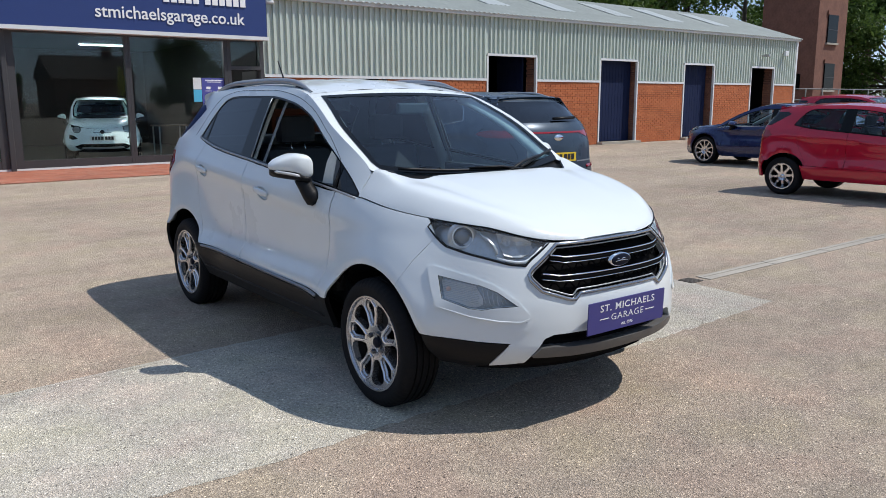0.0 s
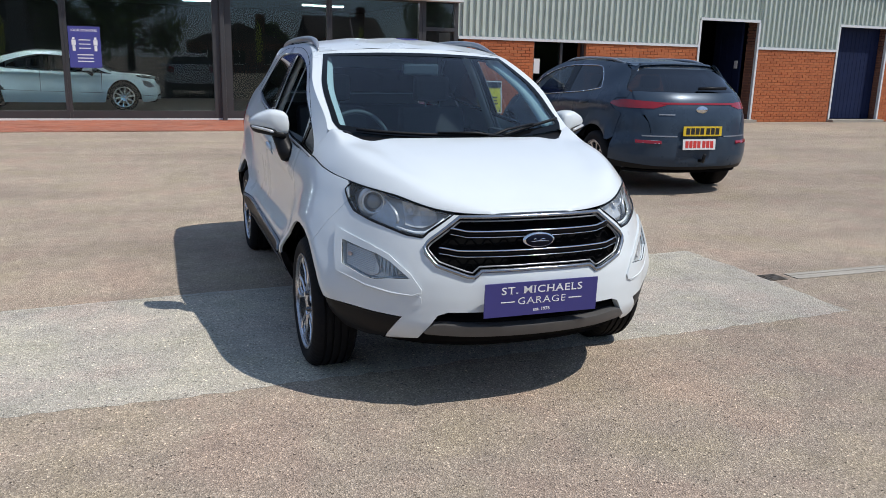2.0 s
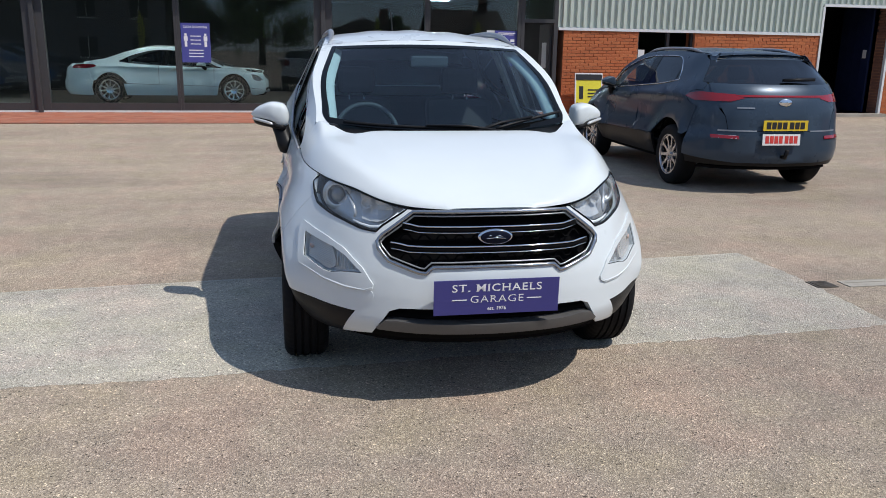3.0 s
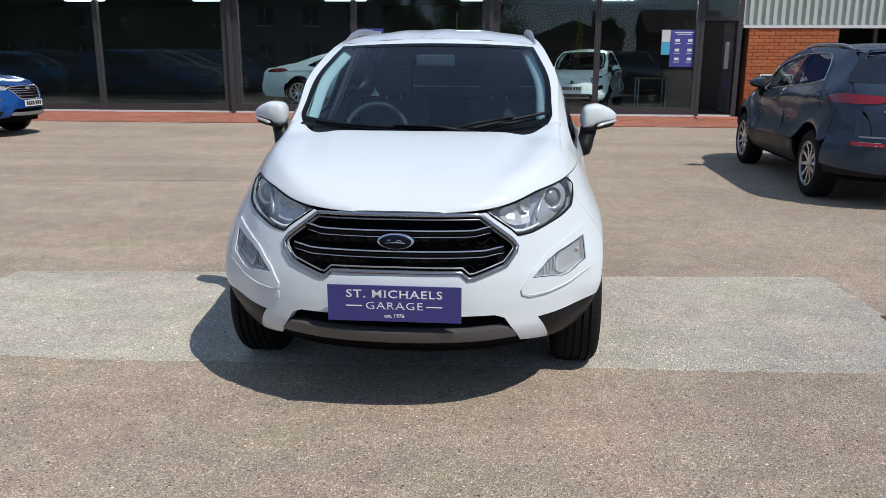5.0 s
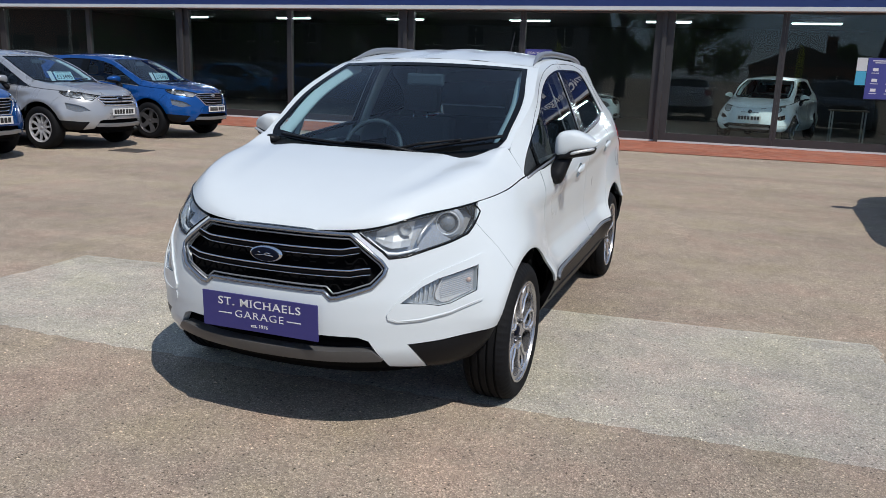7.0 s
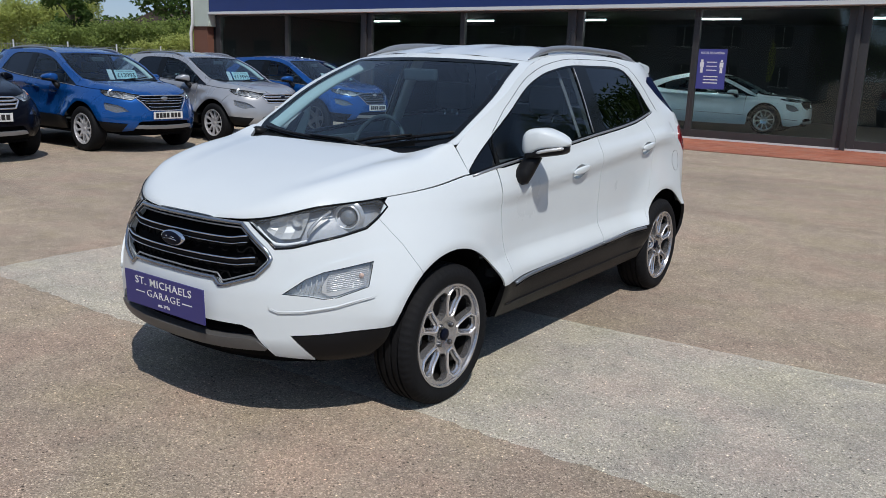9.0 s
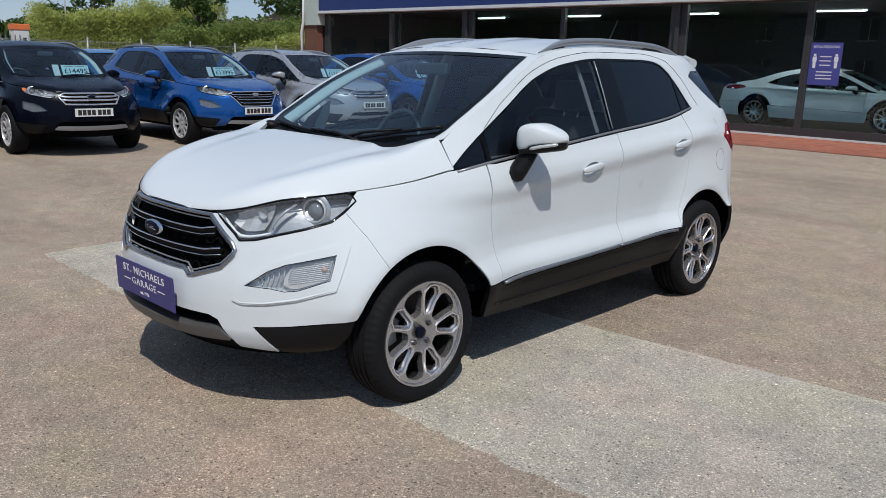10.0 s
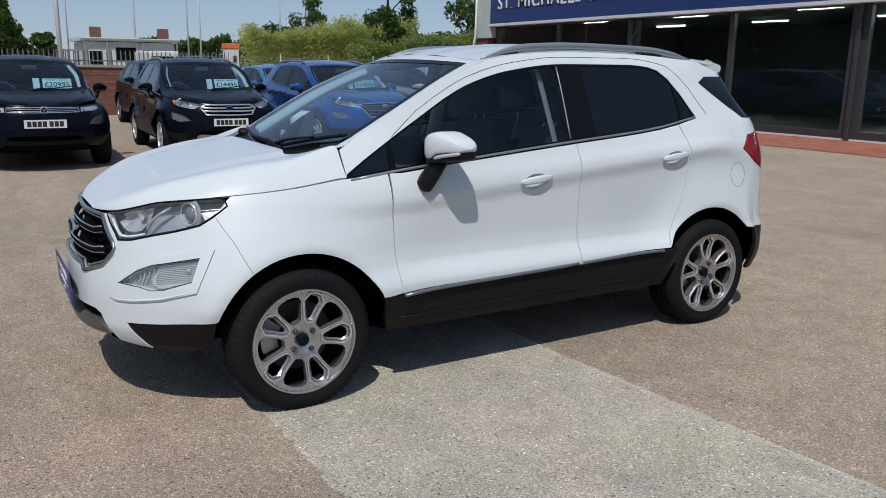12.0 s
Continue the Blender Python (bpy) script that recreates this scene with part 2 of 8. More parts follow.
M["seat"] = plain("seat_cloth", (0.055, 0.058, 0.064), 0.9, grain=0.001, scale=200)
M["dash"] = plain("dashboard", (0.07, 0.078, 0.085), 0.6, grain=0.0008, scale=220)
M["headliner"] = plain("headliner", (0.42, 0.41, 0.38), 0.9)
M["trim_grey"] = plain("pillar_trim", (0.66, 0.66, 0.61), 0.7)
M["plate_white"] = plain("plate_white", (0.74, 0.74, 0.72), 0.35, vary=0.03)
M["plate_yellow"] = plain("plate_yellow", (0.72, 0.50, 0.03), 0.35, vary=0.03)
M["plate_char"] = plain("plate_characters", (0.02, 0.02, 0.02), 0.4)
M["trade_red"] = plain("trade_red", (0.6, 0.05, 0.04), 0.4)
M["card"] = plain("price_card", (0.62, 0.78, 0.76), 0.5, vary=0.04)
M["kia"] = paint("slate_blue_paint", (0.040, 0.060, 0.088), 0.15, 0.30, 0.28)
M["navy"] = paint("navy_paint", (0.006, 0.015, 0.075), 0.25, 0.28)
M["blue"] = paint("bright_blue_paint", (0.004, 0.070, 0.275), 0.35, 0.28)
M["light_blue"] = paint("light_blue_paint", (0.03, 0.20, 0.42), 0.3, 0.28)
M["silver_paint"] = paint("silver_paint", (0.43, 0.435, 0.445), 0.5, 0.3)
M["black_paint"] = paint("black_paint", (0.0025, 0.0035, 0.009), 0.05, 0.25, 0.06)
M["black_green"] = paint("dark_paint", (0.0025, 0.0035, 0.008), 0.05, 0.25, 0.06)
M["red_paint"] = paint("red_paint", (0.44, 0.010, 0.034), 0.15, 0.25)
M["show_white"] = paint("showroom_white_paint", (0.84, 0.89, 0.89), 0.0, 0.25)
M["brick"] = masonry("brick", [(0.40, 0.112, 0.038), (0.45, 0.13, 0.044), (0.48, 0.15, 0.052), (0.42, 0.12, 0.042)])
M["mortar"] = plain("mortar", (0.34, 0.15, 0.08), 0.95, grain=0.003)
M["paver"] = masonry("paver", [(0.36, 0.11, 0.06), (0.44, 0.15, 0.085), (0.40, 0.17, 0.11), (0.33, 0.10, 0.06)], 0.3)
M["old_brick"] = masonry("old_brick", [(0.165, 0.075, 0.05), (0.22, 0.10, 0.066), (0.195, 0.09, 0.065), (0.255, 0.12, 0.082)], 0.35)
M["tower_brick"] = plain("tower_brick", (0.175, 0.08, 0.055), 0.9, grain=0.01, scale=9, vary=0.35)
M["cladding"] = plain("ribbed_cladding", (0.49, 0.55, 0.49), 0.5, vary=0.07, scale=6)
M["trim_white"] = plain("trim_white", (0.66, 0.68, 0.68), 0.5, vary=0.08)
M["sheet_roof"] = plain("sheet_roof", (0.26, 0.285, 0.265), 0.7, vary=0.14, scale=5)
M["roof_light"] = plain("roof_light", (0.42, 0.45, 0.44), 0.4)
M["blue_door"] = plain("blue_door", (0.010, 0.017, 0.052), 0.6, spec=0.15, vary=0.2)
M["frame_dark"] = plain("frame_bronze", (0.06, 0.059, 0.061), 0.45, 0.3, vary=0.15)
# room interiors near-black: their lack of light is put into these colours
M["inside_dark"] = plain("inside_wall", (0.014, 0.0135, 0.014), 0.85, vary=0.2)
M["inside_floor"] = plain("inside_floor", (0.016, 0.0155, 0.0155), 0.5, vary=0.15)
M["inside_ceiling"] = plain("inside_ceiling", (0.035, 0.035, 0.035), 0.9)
M["tube_lamp"] = glow("tube_lamp", (0.9, 0.95, 1.0), 70.0)
M["poster"] = plain("poster_blue", (0.07, 0.075, 0.30), 0.4, vary=0.04)
M["poster_cyan"] = plain("poster_cyan", (0.08, 0.42, 0.62), 0.4)
M["yellow"] = plain("yellow_sign", (0.68, 0.62, 0.04), 0.5)
M["flag"] = plain("flag_yellow", (0.42, 0.46, 0.05), 0.7)
M["bark"] = plain("bark", (0.09, 0.07, 0.05), 0.95, grain=0.02, scale=14)
M["leaf_dark"] = leafy("leaf_dark", (0.025, 0.055, 0.013), (0.11, 0.18, 0.042))
M["leaf_mid"] = leafy("leaf_mid", (0.10, 0.145, 0.04), (0.33, 0.41, 0.11))
M["leaf_light"] = leafy("leaf_light", (0.27, 0.32, 0.085), (0.56, 0.60, 0.19))
# house walls darkened: the dimness of their mirror image is put into the colour
M["render_wall"] = plain("rendered_wall", (0.16, 0.17, 0.18), 0.9, vary=0.1)
M["tile_roof"] = plain("tile_roof", (0.09, 0.065, 0.055), 0.9, vary=0.25, scale=12)
M["disc"] = plain("brake_iron", (0.035, 0.033, 0.032), 0.5, 0.6)
M["galv"] = plain("galvanised", (0.36, 0.37, 0.37), 0.45, 0.5, vary=0.12)
M["fence_grey"] = plain("fence_steel", (0.16, 0.17, 0.17), 0.6, 0.3, vary=0.15)
M["orange"] = plain("orange_cap", (0.70, 0.18, 0.05), 0.6)
M["white_box"] = plain("white_box", (0.62, 0.63, 0.62), 0.6, vary=0.06)
M["wood"] = plain("table_wood", (0.12, 0.08, 0.05), 0.5)
M["grass"] = plain("grass", (0.09, 0.12, 0.035), 0.95, vary=0.4, grain=0.02, scale=30)
# ---------------------------------------------------------------- mesh tools
class Skin(list):
    """Vertices that know the true normals of the surface they lie on."""
    normals = None


def link_mesh(name, verts, faces, material, parent=None, label="", smooth=False):
    me = bpy.data.meshes.new(name)
    me.from_pydata([tuple(v) for v in verts], [], faces)
    me.materials.append(material)
    if smooth:
        me.shade_smooth()
        if isinstance(verts, Skin):
            me.normals_split_custom_set_from_vertices(verts.normals)
    ob = new(name, me)
    if parent is not None:
        ob.parent = parent
    if label:
        ob["label"] = label
    return ob


def part(name, bm, material, parent, label="", smooth=False):
    me = bpy.data.meshes.new(name)
    bm.to_mesh(me)
    bm.free()
    me.materials.append(material)
    if smooth:
        me.shade_smooth()
    ob = new(name, me)
    if parent is not None:
        ob.parent = parent
    if label:
        ob["label"] = label
    return ob


def empty(name, label, category, m=None, group="", kind=""):
    ob = new(name)
    if m is not None:
        ob.matrix_world = m
    return tagged(ob, label, category, group, kind)


def block(bm, lo, hi, bevel=0.0, segments=2):
    r = bmesh.ops.create_cube(bm, size=1.0)
    c = [(a + b) / 2 for a, b in zip(lo, hi)]
    d = [abs(b - a) for a, b in zip(lo, hi)]
    for v in r["verts"]:
        v.co = Vector((c[0] + v.co.x * d[0], c[1] + v.co.y * d[1], c[2] + v.co.z * d[2]))
    if bevel:
        edges = list({e for v in r["verts"] for e in v.link_edges})
        bmesh.ops.bevel(bm, geom=edges, offset=bevel, segments=segments, affect="EDGES", profile=0.6)
    return r["verts"]


def boxed(name, lo, hi, material, parent=None, label="", bevel=0.0):
    bm = bmesh.new()
    block(bm, lo, hi, bevel)
    return part(name, bm, material, parent, label)


def sweep(points, radius, sides=8, closed=False, flat=1.0, up=(0, 0, 1), taper=None):
    """A tube along points; flat squeezes it across, taper gives a radius factor for each point."""
    pts = [Vector(p) for p in points]
    n = len(pts)
    verts, faces = [], []
    for i, p in enumerate(pts):
        a = pts[i - 1] if (closed or i > 0) else p
        b = pts[(i + 1) % n] if (closed or i < n - 1) else p
        d = (b - a).normalized()
        side = d.cross(Vector(up))
        side = side.normalized() if side.length > 1e-6 else Vector((1, 0, 0))
        top = side.cross(d).normalized()
        r = radius * (taper[i] if taper else 1)
        for k in range(sides):
            q = 2 * math.pi * k / sides
            verts.append(p + side * (math.cos(q) * r) + top * (math.sin(q) * r * flat))
    rows = n if closed else n - 1
    for i in range(rows):
        for k in range(sides):
            j, k2 = (i + 1) % n, (k + 1) % sides
            faces.append((i * sides + k, i * sides + k2, j * sides + k2, j * sides + k))
    if not closed:
        faces.append(tuple(range(sides - 1, -1, -1)))
        faces.append(tuple(range((n - 1) * sides, n * sides)))
    return verts, faces


def lathe(profile, sides=48, axis="x"):
    """Spins (along, radius) pairs round an axis."""
    verts, faces = [], []
    for h, r in profile:
        for k in range(sides):
            q = 2 * math.pi * k / sides
            c, s = math.cos(q) * r, math.sin(q) * r
            verts.append((h, c, s) if axis == "x" else (c, s, h))
    m = len(profile)
    for i in range(m - 1):
        for k in range(sides):
            k2 = (k + 1) % sides
            faces.append((i * sides + k, (i + 1) * sides + k, (i + 1) * sides + k2, i * sides + k2))
    return verts, faces


def curve(xs, ys):
    """A smooth curve through points that does not overshoot."""
    xs, ys = np.array(xs, float), np.array(ys, float)
    h, d = np.diff(xs), np.diff(ys) / np.diff(xs)
    m = np.zeros(len(xs))
    m[0], m[-1] = d[0], d[-1]
    for i in range(1, len(xs) - 1):
        if d[i - 1] * d[i] > 0:
            w1, w2 = 2 * h[i] + h[i - 1], h[i] + 2 * h[i - 1]
            m[i] = (w1 + w2) / (w1 / d[i - 1] + w2 / d[i])

    def at(x):
        x = np.clip(x, xs[0], xs[-1])
        i = np.clip(np.searchsorted(xs, x) - 1, 0, len(xs) - 2)
        t = (x - xs[i]) / h[i]
        return (ys[i] * (1 + 2 * t) * (1 - t) ** 2 + h[i] * m[i] * t * (1 - t) ** 2 + ys[i + 1] * t * t * (3 - 2 * t) + h[i] * m[i + 1] * t * t * (t - 1))
    return at


def smooth01(x, a, b):
    t = np.clip((x - a) / (b - a), 0, 1)
    return t * t * (3 - 2 * t)


def inside(pts, poly):
    x, y = pts[:, 0], pts[:, 1]
    res = np.zeros(len(pts), bool)
    p = np.array(poly)
    q = np.roll(p, -1, axis=0)
    for (x1, y1), (x2, y2) in zip(p, q):
        hit = ((y1 > y) != (y2 > y)) & (x < (x2 - x1) * (y - y1) / ((y2 - y1) if y2 != y1 else 1e-12) + x1)
        res ^= hit
    return res


def dense(poly, step):
    out = []
    for (x1, y1), (x2, y2) in zip(poly, poly[1:] + poly[:1]):
        k = max(1, int(math.ceil(math.hypot(x2 - x1, y2 - y1) / step)))
        out += [(x1 + (x2 - x1) * i / k, y1 + (y2 - y1) * i / k) for i in range(k)]
    return out


def shrink(poly, d):
    """The outline drawn in by d."""
    p = [Vector(q) for q in poly]
    area = sum(a.x * b.y - b.x * a.y for a, b in zip(p, p[1:] + p[:1]))
    sg = 1 if area > 0 else -1
    out = []
    for i, q in enumerate(p):
        a, b = (q - p[i - 1]), (p[(i + 1) % len(p)] - q)
        if a.length < 1e-6 or b.length < 1e-6:
            out.append((q.x, q.y))
            continue
        n1, n2 = Vector((-a.y, a.x)).normalized() * sg, Vector((-b.y, b.x)).normalized() * sg
        n = n1 + n2
        k = d / max(0.35, 1 + n1.dot(n2)) if n.length > 1e-6 else 0
        out.append((q.x + n.x * k, q.y + n.y * k))
    return out


def sheet(outline, surf, step, holes=(), skirt=0.012, lift=0.0, flip=False):
    """Fills an outline (with holes) by small triangles on the surface surf(u, v) -> points, and turns its rim inwards."""
    outline = dense(outline, step)
    holes = [dense(h, step) for h in holes]
    loops = [outline] + holes
    pts, edges = [], []
    for lp in loops:
        b = len(pts)
        pts += lp
        edges += [(b + i, b + (i + 1) % len(lp)) for i in range(len(lp))]
    arr = np.array(outline)
    lo, hi = arr.min(0), arr.max(0)
    gx, gy = np.meshgrid(np.arange(lo[0] + step / 2, hi[0], step), np.arange(lo[1] + step / 2, hi[1], step))
    gx[1::2] += step / 2
    g = np.stack([gx.ravel(), gy.ravel()], 1)
    if len(g):
        keep = inside(g, outline)
        for h in holes:
            keep &= ~inside(g, h)
        g = g[keep]
        rim = np.array(pts)
        if len(g):
            dist = np.min(np.hypot(g[:, None, 0] - rim[None, :, 0], g[:, None, 1] - rim[None, :, 1]), axis=1)
            g = g[dist > step * 0.55]
            pts += [tuple(q) for q in g]
    vs, es, fs, *_ = delaunay_2d_cdt([Vector(q) for q in pts], edges, [], 0, 1e-5)
    uv = np.array([(v.x, v.y) for v in vs])
    tri = np.array([f for f in fs if len(f) == 3])
    cen = uv[tri].mean(1)
    ok = inside(cen, outline)
    for h in holes:
        ok &= ~inside(cen, h)
    tri = tri[ok]
    e = 1e-3
    P = surf(uv[:, 0], uv[:, 1])
    du = surf(uv[:, 0] + e, uv[:, 1]) - surf(uv[:, 0] - e, uv[:, 1])
    dv = surf(uv[:, 0], uv[:, 1] + e) - surf(uv[:, 0], uv[:, 1] - e)
    N = np.cross(du, dv)
    N /= np.maximum(np.linalg.norm(N, axis=1, keepdims=True), 1e-12)
    if flip:
        N = -N
        tri = tri[:, ::-1]
    a = uv[tri]
    ccw = (a[:, 1, 0] - a[:, 0, 0]) * (a[:, 2, 1] - a[:, 0, 1]) - (a[:, 1, 1] - a[:, 0, 1]) * (a[:, 2, 0] - a[:, 0, 0])
    want = -1 if flip else 1
    tri = np.array([t if s * want > 0 else t[::-1] for t, s in zip(tri, ccw)])
    P = P + N * lift
    verts = Skin(tuple(p) for p in P)
    nrm = [tuple(q) for q in N]
    faces = [tuple(int(i) for i in t) for t in tri]
    if skirt:
        cnt = {}
        for f in faces:
            for i in range(3):
                k = (f[i], f[(i + 1) % 3])
                if (k[1], k[0]) in cnt:
                    cnt.pop((k[1], k[0]))
                else:
                    cnt[k] = 1
        for i, j in list(cnt):
            b = len(verts)
            verts += [verts[i], verts[j], tuple(P[j] - N[j] * skirt), tuple(P[i] - N[i] * skirt)]
            faces.append((b + 1, b, b + 3, b + 2))
            out = np.cross(P[j] - P[i], N[i])
            out = tuple(out / max(np.linalg.norm(out), 1e-9))
            nrm += [out] * 4
    verts.normals = nrm
    return verts, faces


def lettering(name, text, size, material, parent, m, depth=0.004, width=None, label="", serif=0.0, weight=0.008):
    """Raised letters in the built-in font, centred, reading along the local x of m, facing its z; serif adds small feet to the stems."""
    cu = bpy.data.curves.new(name, "FONT")
    cu.body, cu.size, cu.extrude, cu.align_x, cu.align_y = text, size, depth, "CENTER", "CENTER"
    cu.resolution_u = 3
    cu.offset = weight * size
    cu.space_character = 1.12 if serif else 1.0
    tmp = bpy.data.objects.new(name, cu)
    me = bpy.data.meshes.new_from_object(tmp)
    bpy.data.objects.remove(tmp)
    bpy.data.curves.remove(cu)
    xs = [v.co.x for v in me.vertices]
    k = width / (max(xs) - min(xs)) if width else 1.0
    me.transform(Matrix.Diagonal((k, 1, 1, 1)))
    bm = bmesh.new()
    bm.from_mesh(me)
    bpy.data.meshes.remove(me)
    left, out = set(bm.verts), None
    while left:
        todo, isle = [left.pop()], set()
        while todo:
            q = todo.pop()
            isle.add(q)
            for e in q.link_edges:
                w = e.other_vert(q)
                if w in left:
                    left.discard(w)
                    todo.append(w)
        index = {q: i for i, q in enumerate(isle)}
        faces = [tuple(index[q] for q in f.verts) for f in {f for q in isle for f in q.link_faces}]
        verts = [q.co.copy() for q in isle]
        if serif:
            ys = [q.y for q in verts]
            for y, up in ((min(ys), 1), (max(ys), -1)):
                row = sorted({round(q.x, 5) for q in verts if abs(q.y - y) < size * 0.01})
                runs = []
                for x in row:
                    if runs and x - runs[-1][-1] < size * 0.17 * k:
                        runs[-1].append(x)
                    else:
                        runs.append([x])
                for r in runs:
                    w = r[-1] - r[0]
                    if size * 0.05 < w < size * 0.24 * max(k, 1):
                        b = len(verts)
                        for z in (-depth, depth):
                            verts += [Vector((r[0] - serif * size, y, z)), Vector((r[-1] + serif * size, y, z)), Vector((r[-1] + serif * size, y + up * size * 0.045, z)), Vector((r[0] - serif * size, y + up * size * 0.045, z))]
                        faces += [(b, b + 1, b + 2, b + 3), (b + 4, b + 5, b + 6, b + 7), (b, b + 1, b + 5, b + 4), (b + 1, b + 2, b + 6, b + 5), (b + 2, b + 3, b + 7, b + 6), (b + 3, b, b + 4, b + 7)]
        out = link_mesh(name, [tuple(m @ q) for q in verts], faces, material, parent, label)
    bm.free()
    return out


def bars(name, rects, m, material, parent, depth=0.003):
    """Plain raised bars, given as (x0, y0, x1, y1) in the plane of m, each a part of its own."""
    for x0, y0, x1, y1 in rects:
        bm = bmesh.new()
        for v in block(bm, (x0, y0, 0), (x1, y1, depth)):
            v.co = m @ v.co
        out = part(name, bm, material, parent)
    return out
# ---------------------------------------------------------------- cars
class Shell:
    """The outer skin of a car: a plan curve from nose to tail, drawn in by an amount that depends on height.
    Local x: to the car's left, y: rearwards from the front axle, z: up. Drawn for a small crossover, then stretched to each car's own sizes."""

    def __init__(self, stretch):
        self.stretch = stretch
        sf, cf, nf, w = -0.825, 0.95, 2.42, 0.878
        sr, cr, nr = 3.25, 0.46, 2.5
        q = np.linspace(0, math.pi / 2, 160)
        fx, fs = w * np.sin(q) ** (2 / nf), sf + cf * (1 - np.cos(q) ** (2 / nf))
        ms = np.linspace(sf + cf, sr - cr, 80)[1:-1]
        mx = w + 0.006 * np.sin((ms - ms[0]) / (ms[-1] - ms[0]) * math.pi)
        rx, rs = w * np.sin(q[::-1]) ** (2 / nr), sr - cr * (1 - np.cos(q[::-1]) ** (2 / nr))
        self.X, self.S = np.concatenate([fx, mx, rx]), np.concatenate([fs, ms, rs])
        self.A = np.concatenate([[0], np.cumsum(np.hypot(np.diff(self.X), np.diff(self.S)))])
        self.end = self.A[-1]
        self.front_in = curve([0.15, 0.27, 0.33, 0.40, 0.48, 0.56, 0.66, 0.76, 0.86, 0.93, 1.0, 1.1, 1.25, 1.6], [0.16, 0.07, 0.02, 0.0, 0.0, 0.006, 0.028, 0.058, 0.10, 0.14, 0.20, 0.33, 0.50, 0.62])
        self.side_in = curve([0.15, 0.27, 0.36, 0.45, 0.50, 0.61, 0.68, 0.80, 0.848, 0.872, 0.898, 0.924, 0.96, 1.04, 1.10, 1.20, 1.30, 1.40, 1.49, 1.56, 1.62],
                             [0.08, 0.045, 0.012, 0.001, 0.002, 0.052, 0.060, 0.057, 0.0555, 0.0515, 0.0445, 0.0405, 0.0455, 0.077, 0.099, 0.138, 0.179, 0.225, 0.270, 0.318, 0.368])
        self.rear_in = curve([0.15, 0.30, 0.42, 0.55, 0.62, 0.80, 0.95, 1.10, 1.18, 1.30, 1.46, 1.60], [0.12, 0.03, 0.0, 0.0, 0.02, 0.03, 0.045, 0.085, 0.12, 0.22, 0.37, 0.50])

    def raw(self, a, z):
        a, z = np.broadcast_arrays(np.asarray(a, float), np.asarray(z, float))
        sign = np.where(a < 0, -1.0, 1.0)
        b = np.abs(a)
        sign = np.where(b > self.end, -sign, sign)
        b = np.where(b > self.end, 2 * self.end - b, b)
        x, s = np.interp(b, self.A, self.X), np.interp(b, self.A, self.S)
        e = 0.012
        lo, hi = np.maximum(b - e, 0), np.minimum(b + e, self.end)
        tx = np.where(b < e, (np.interp(hi, self.A, self.X)), np.interp(hi, self.A, self.X) - np.interp(lo, self.A, self.X))
        ts = np.where(b < e, 0, np.interp(hi, self.A, self.S) - np.interp(lo, self.A, self.S))
        tx = np.where(b > self.end - e, -np.interp(lo, self.A, self.X), tx)
        ts = np.where(b > self.end - e, 0, ts)
        k = np.maximum(np.hypot(tx, ts), 1e-9)
        nx, ns = ts / k, -tx / k
        wf = 1 - smooth01(s, -0.45, 0.75)
        wr = smooth01(s, 2.45, 3.15)
        zz = z - 0.083 * (s - 1.0) * np.exp(-((z - 0.90 - 0.07 * (s - 1.0)) / 0.17) ** 2) * (1 - wr) * (1 - wf)
        d = wf * self.front_in(z) + wr * self.rear_in(z) + (1 - wf - wr) * self.side_in(zz)
        for c, swell in ((0.0, 0.036), (2.52, 0.037)):
            r = np.hypot(s - c, z - 0.315)
            d = d - (0.010 * np.exp(-((r - 0.40) / 0.045) ** 2) + swell * np.exp(-((r - 0.42) / 0.14) ** 2)) * smooth01(z, 0.3, 0.5) * smooth01(b, 0.75, 1.0) * smooth01(self.end - b, 0.75, 1.0) * (1 - 0.85 * smooth01(s, 2.78, 2.92))
        return np.stack([sign * (x - nx * d), s - ns * d, z], -1)

    def __call__(self, a, z):
        return self.stretch(self.raw(a, z))

    def a_s(self, s, z):
        p = self.raw(self.A, np.full(len(self.A), z))
        y = np.maximum.accumulate(p[:, 1])
        return float(np.interp(s, y, self.A))

    def a_x(self, x, z):
        k = int(len(self.A) * 0.5)
        p = self.raw(self.A[:k], np.full(k, z))
        return float(np.interp(x, np.maximum.accumulate(p[:, 0]), self.A[:k]))

    def a_r(self, x, z):
        k = int(len(self.A) * 0.5)
        p = self.raw(self.A[k:][::-1], np.full(len(self.A) - k, z))
        return float(np.interp(x, np.maximum.accumulate(p[:, 0]), self.A[k:][::-1]))

    def line(self, pts):
        """Outline points given by height and by length (s), width at the nose (x) or width at the tail (r)."""
        return [({"s": self.a_s, "x": self.a_x, "r": self.a_r}[k](v, z), z) for k, v, z in pts]

    def half(self, pts):
        """An outline across the nose: its left half, from the top of the centre line to the bottom of it, mirrored."""
        h = self.line(pts)
        return h + [(-a, z) for a, z in reversed(h) if a > 1e-4]

    def tail(self, pts):
        h = self.line(pts)
        return h + [(2 * self.end - a, z) for a, z in reversed(h) if a < self.end - 1e-4]


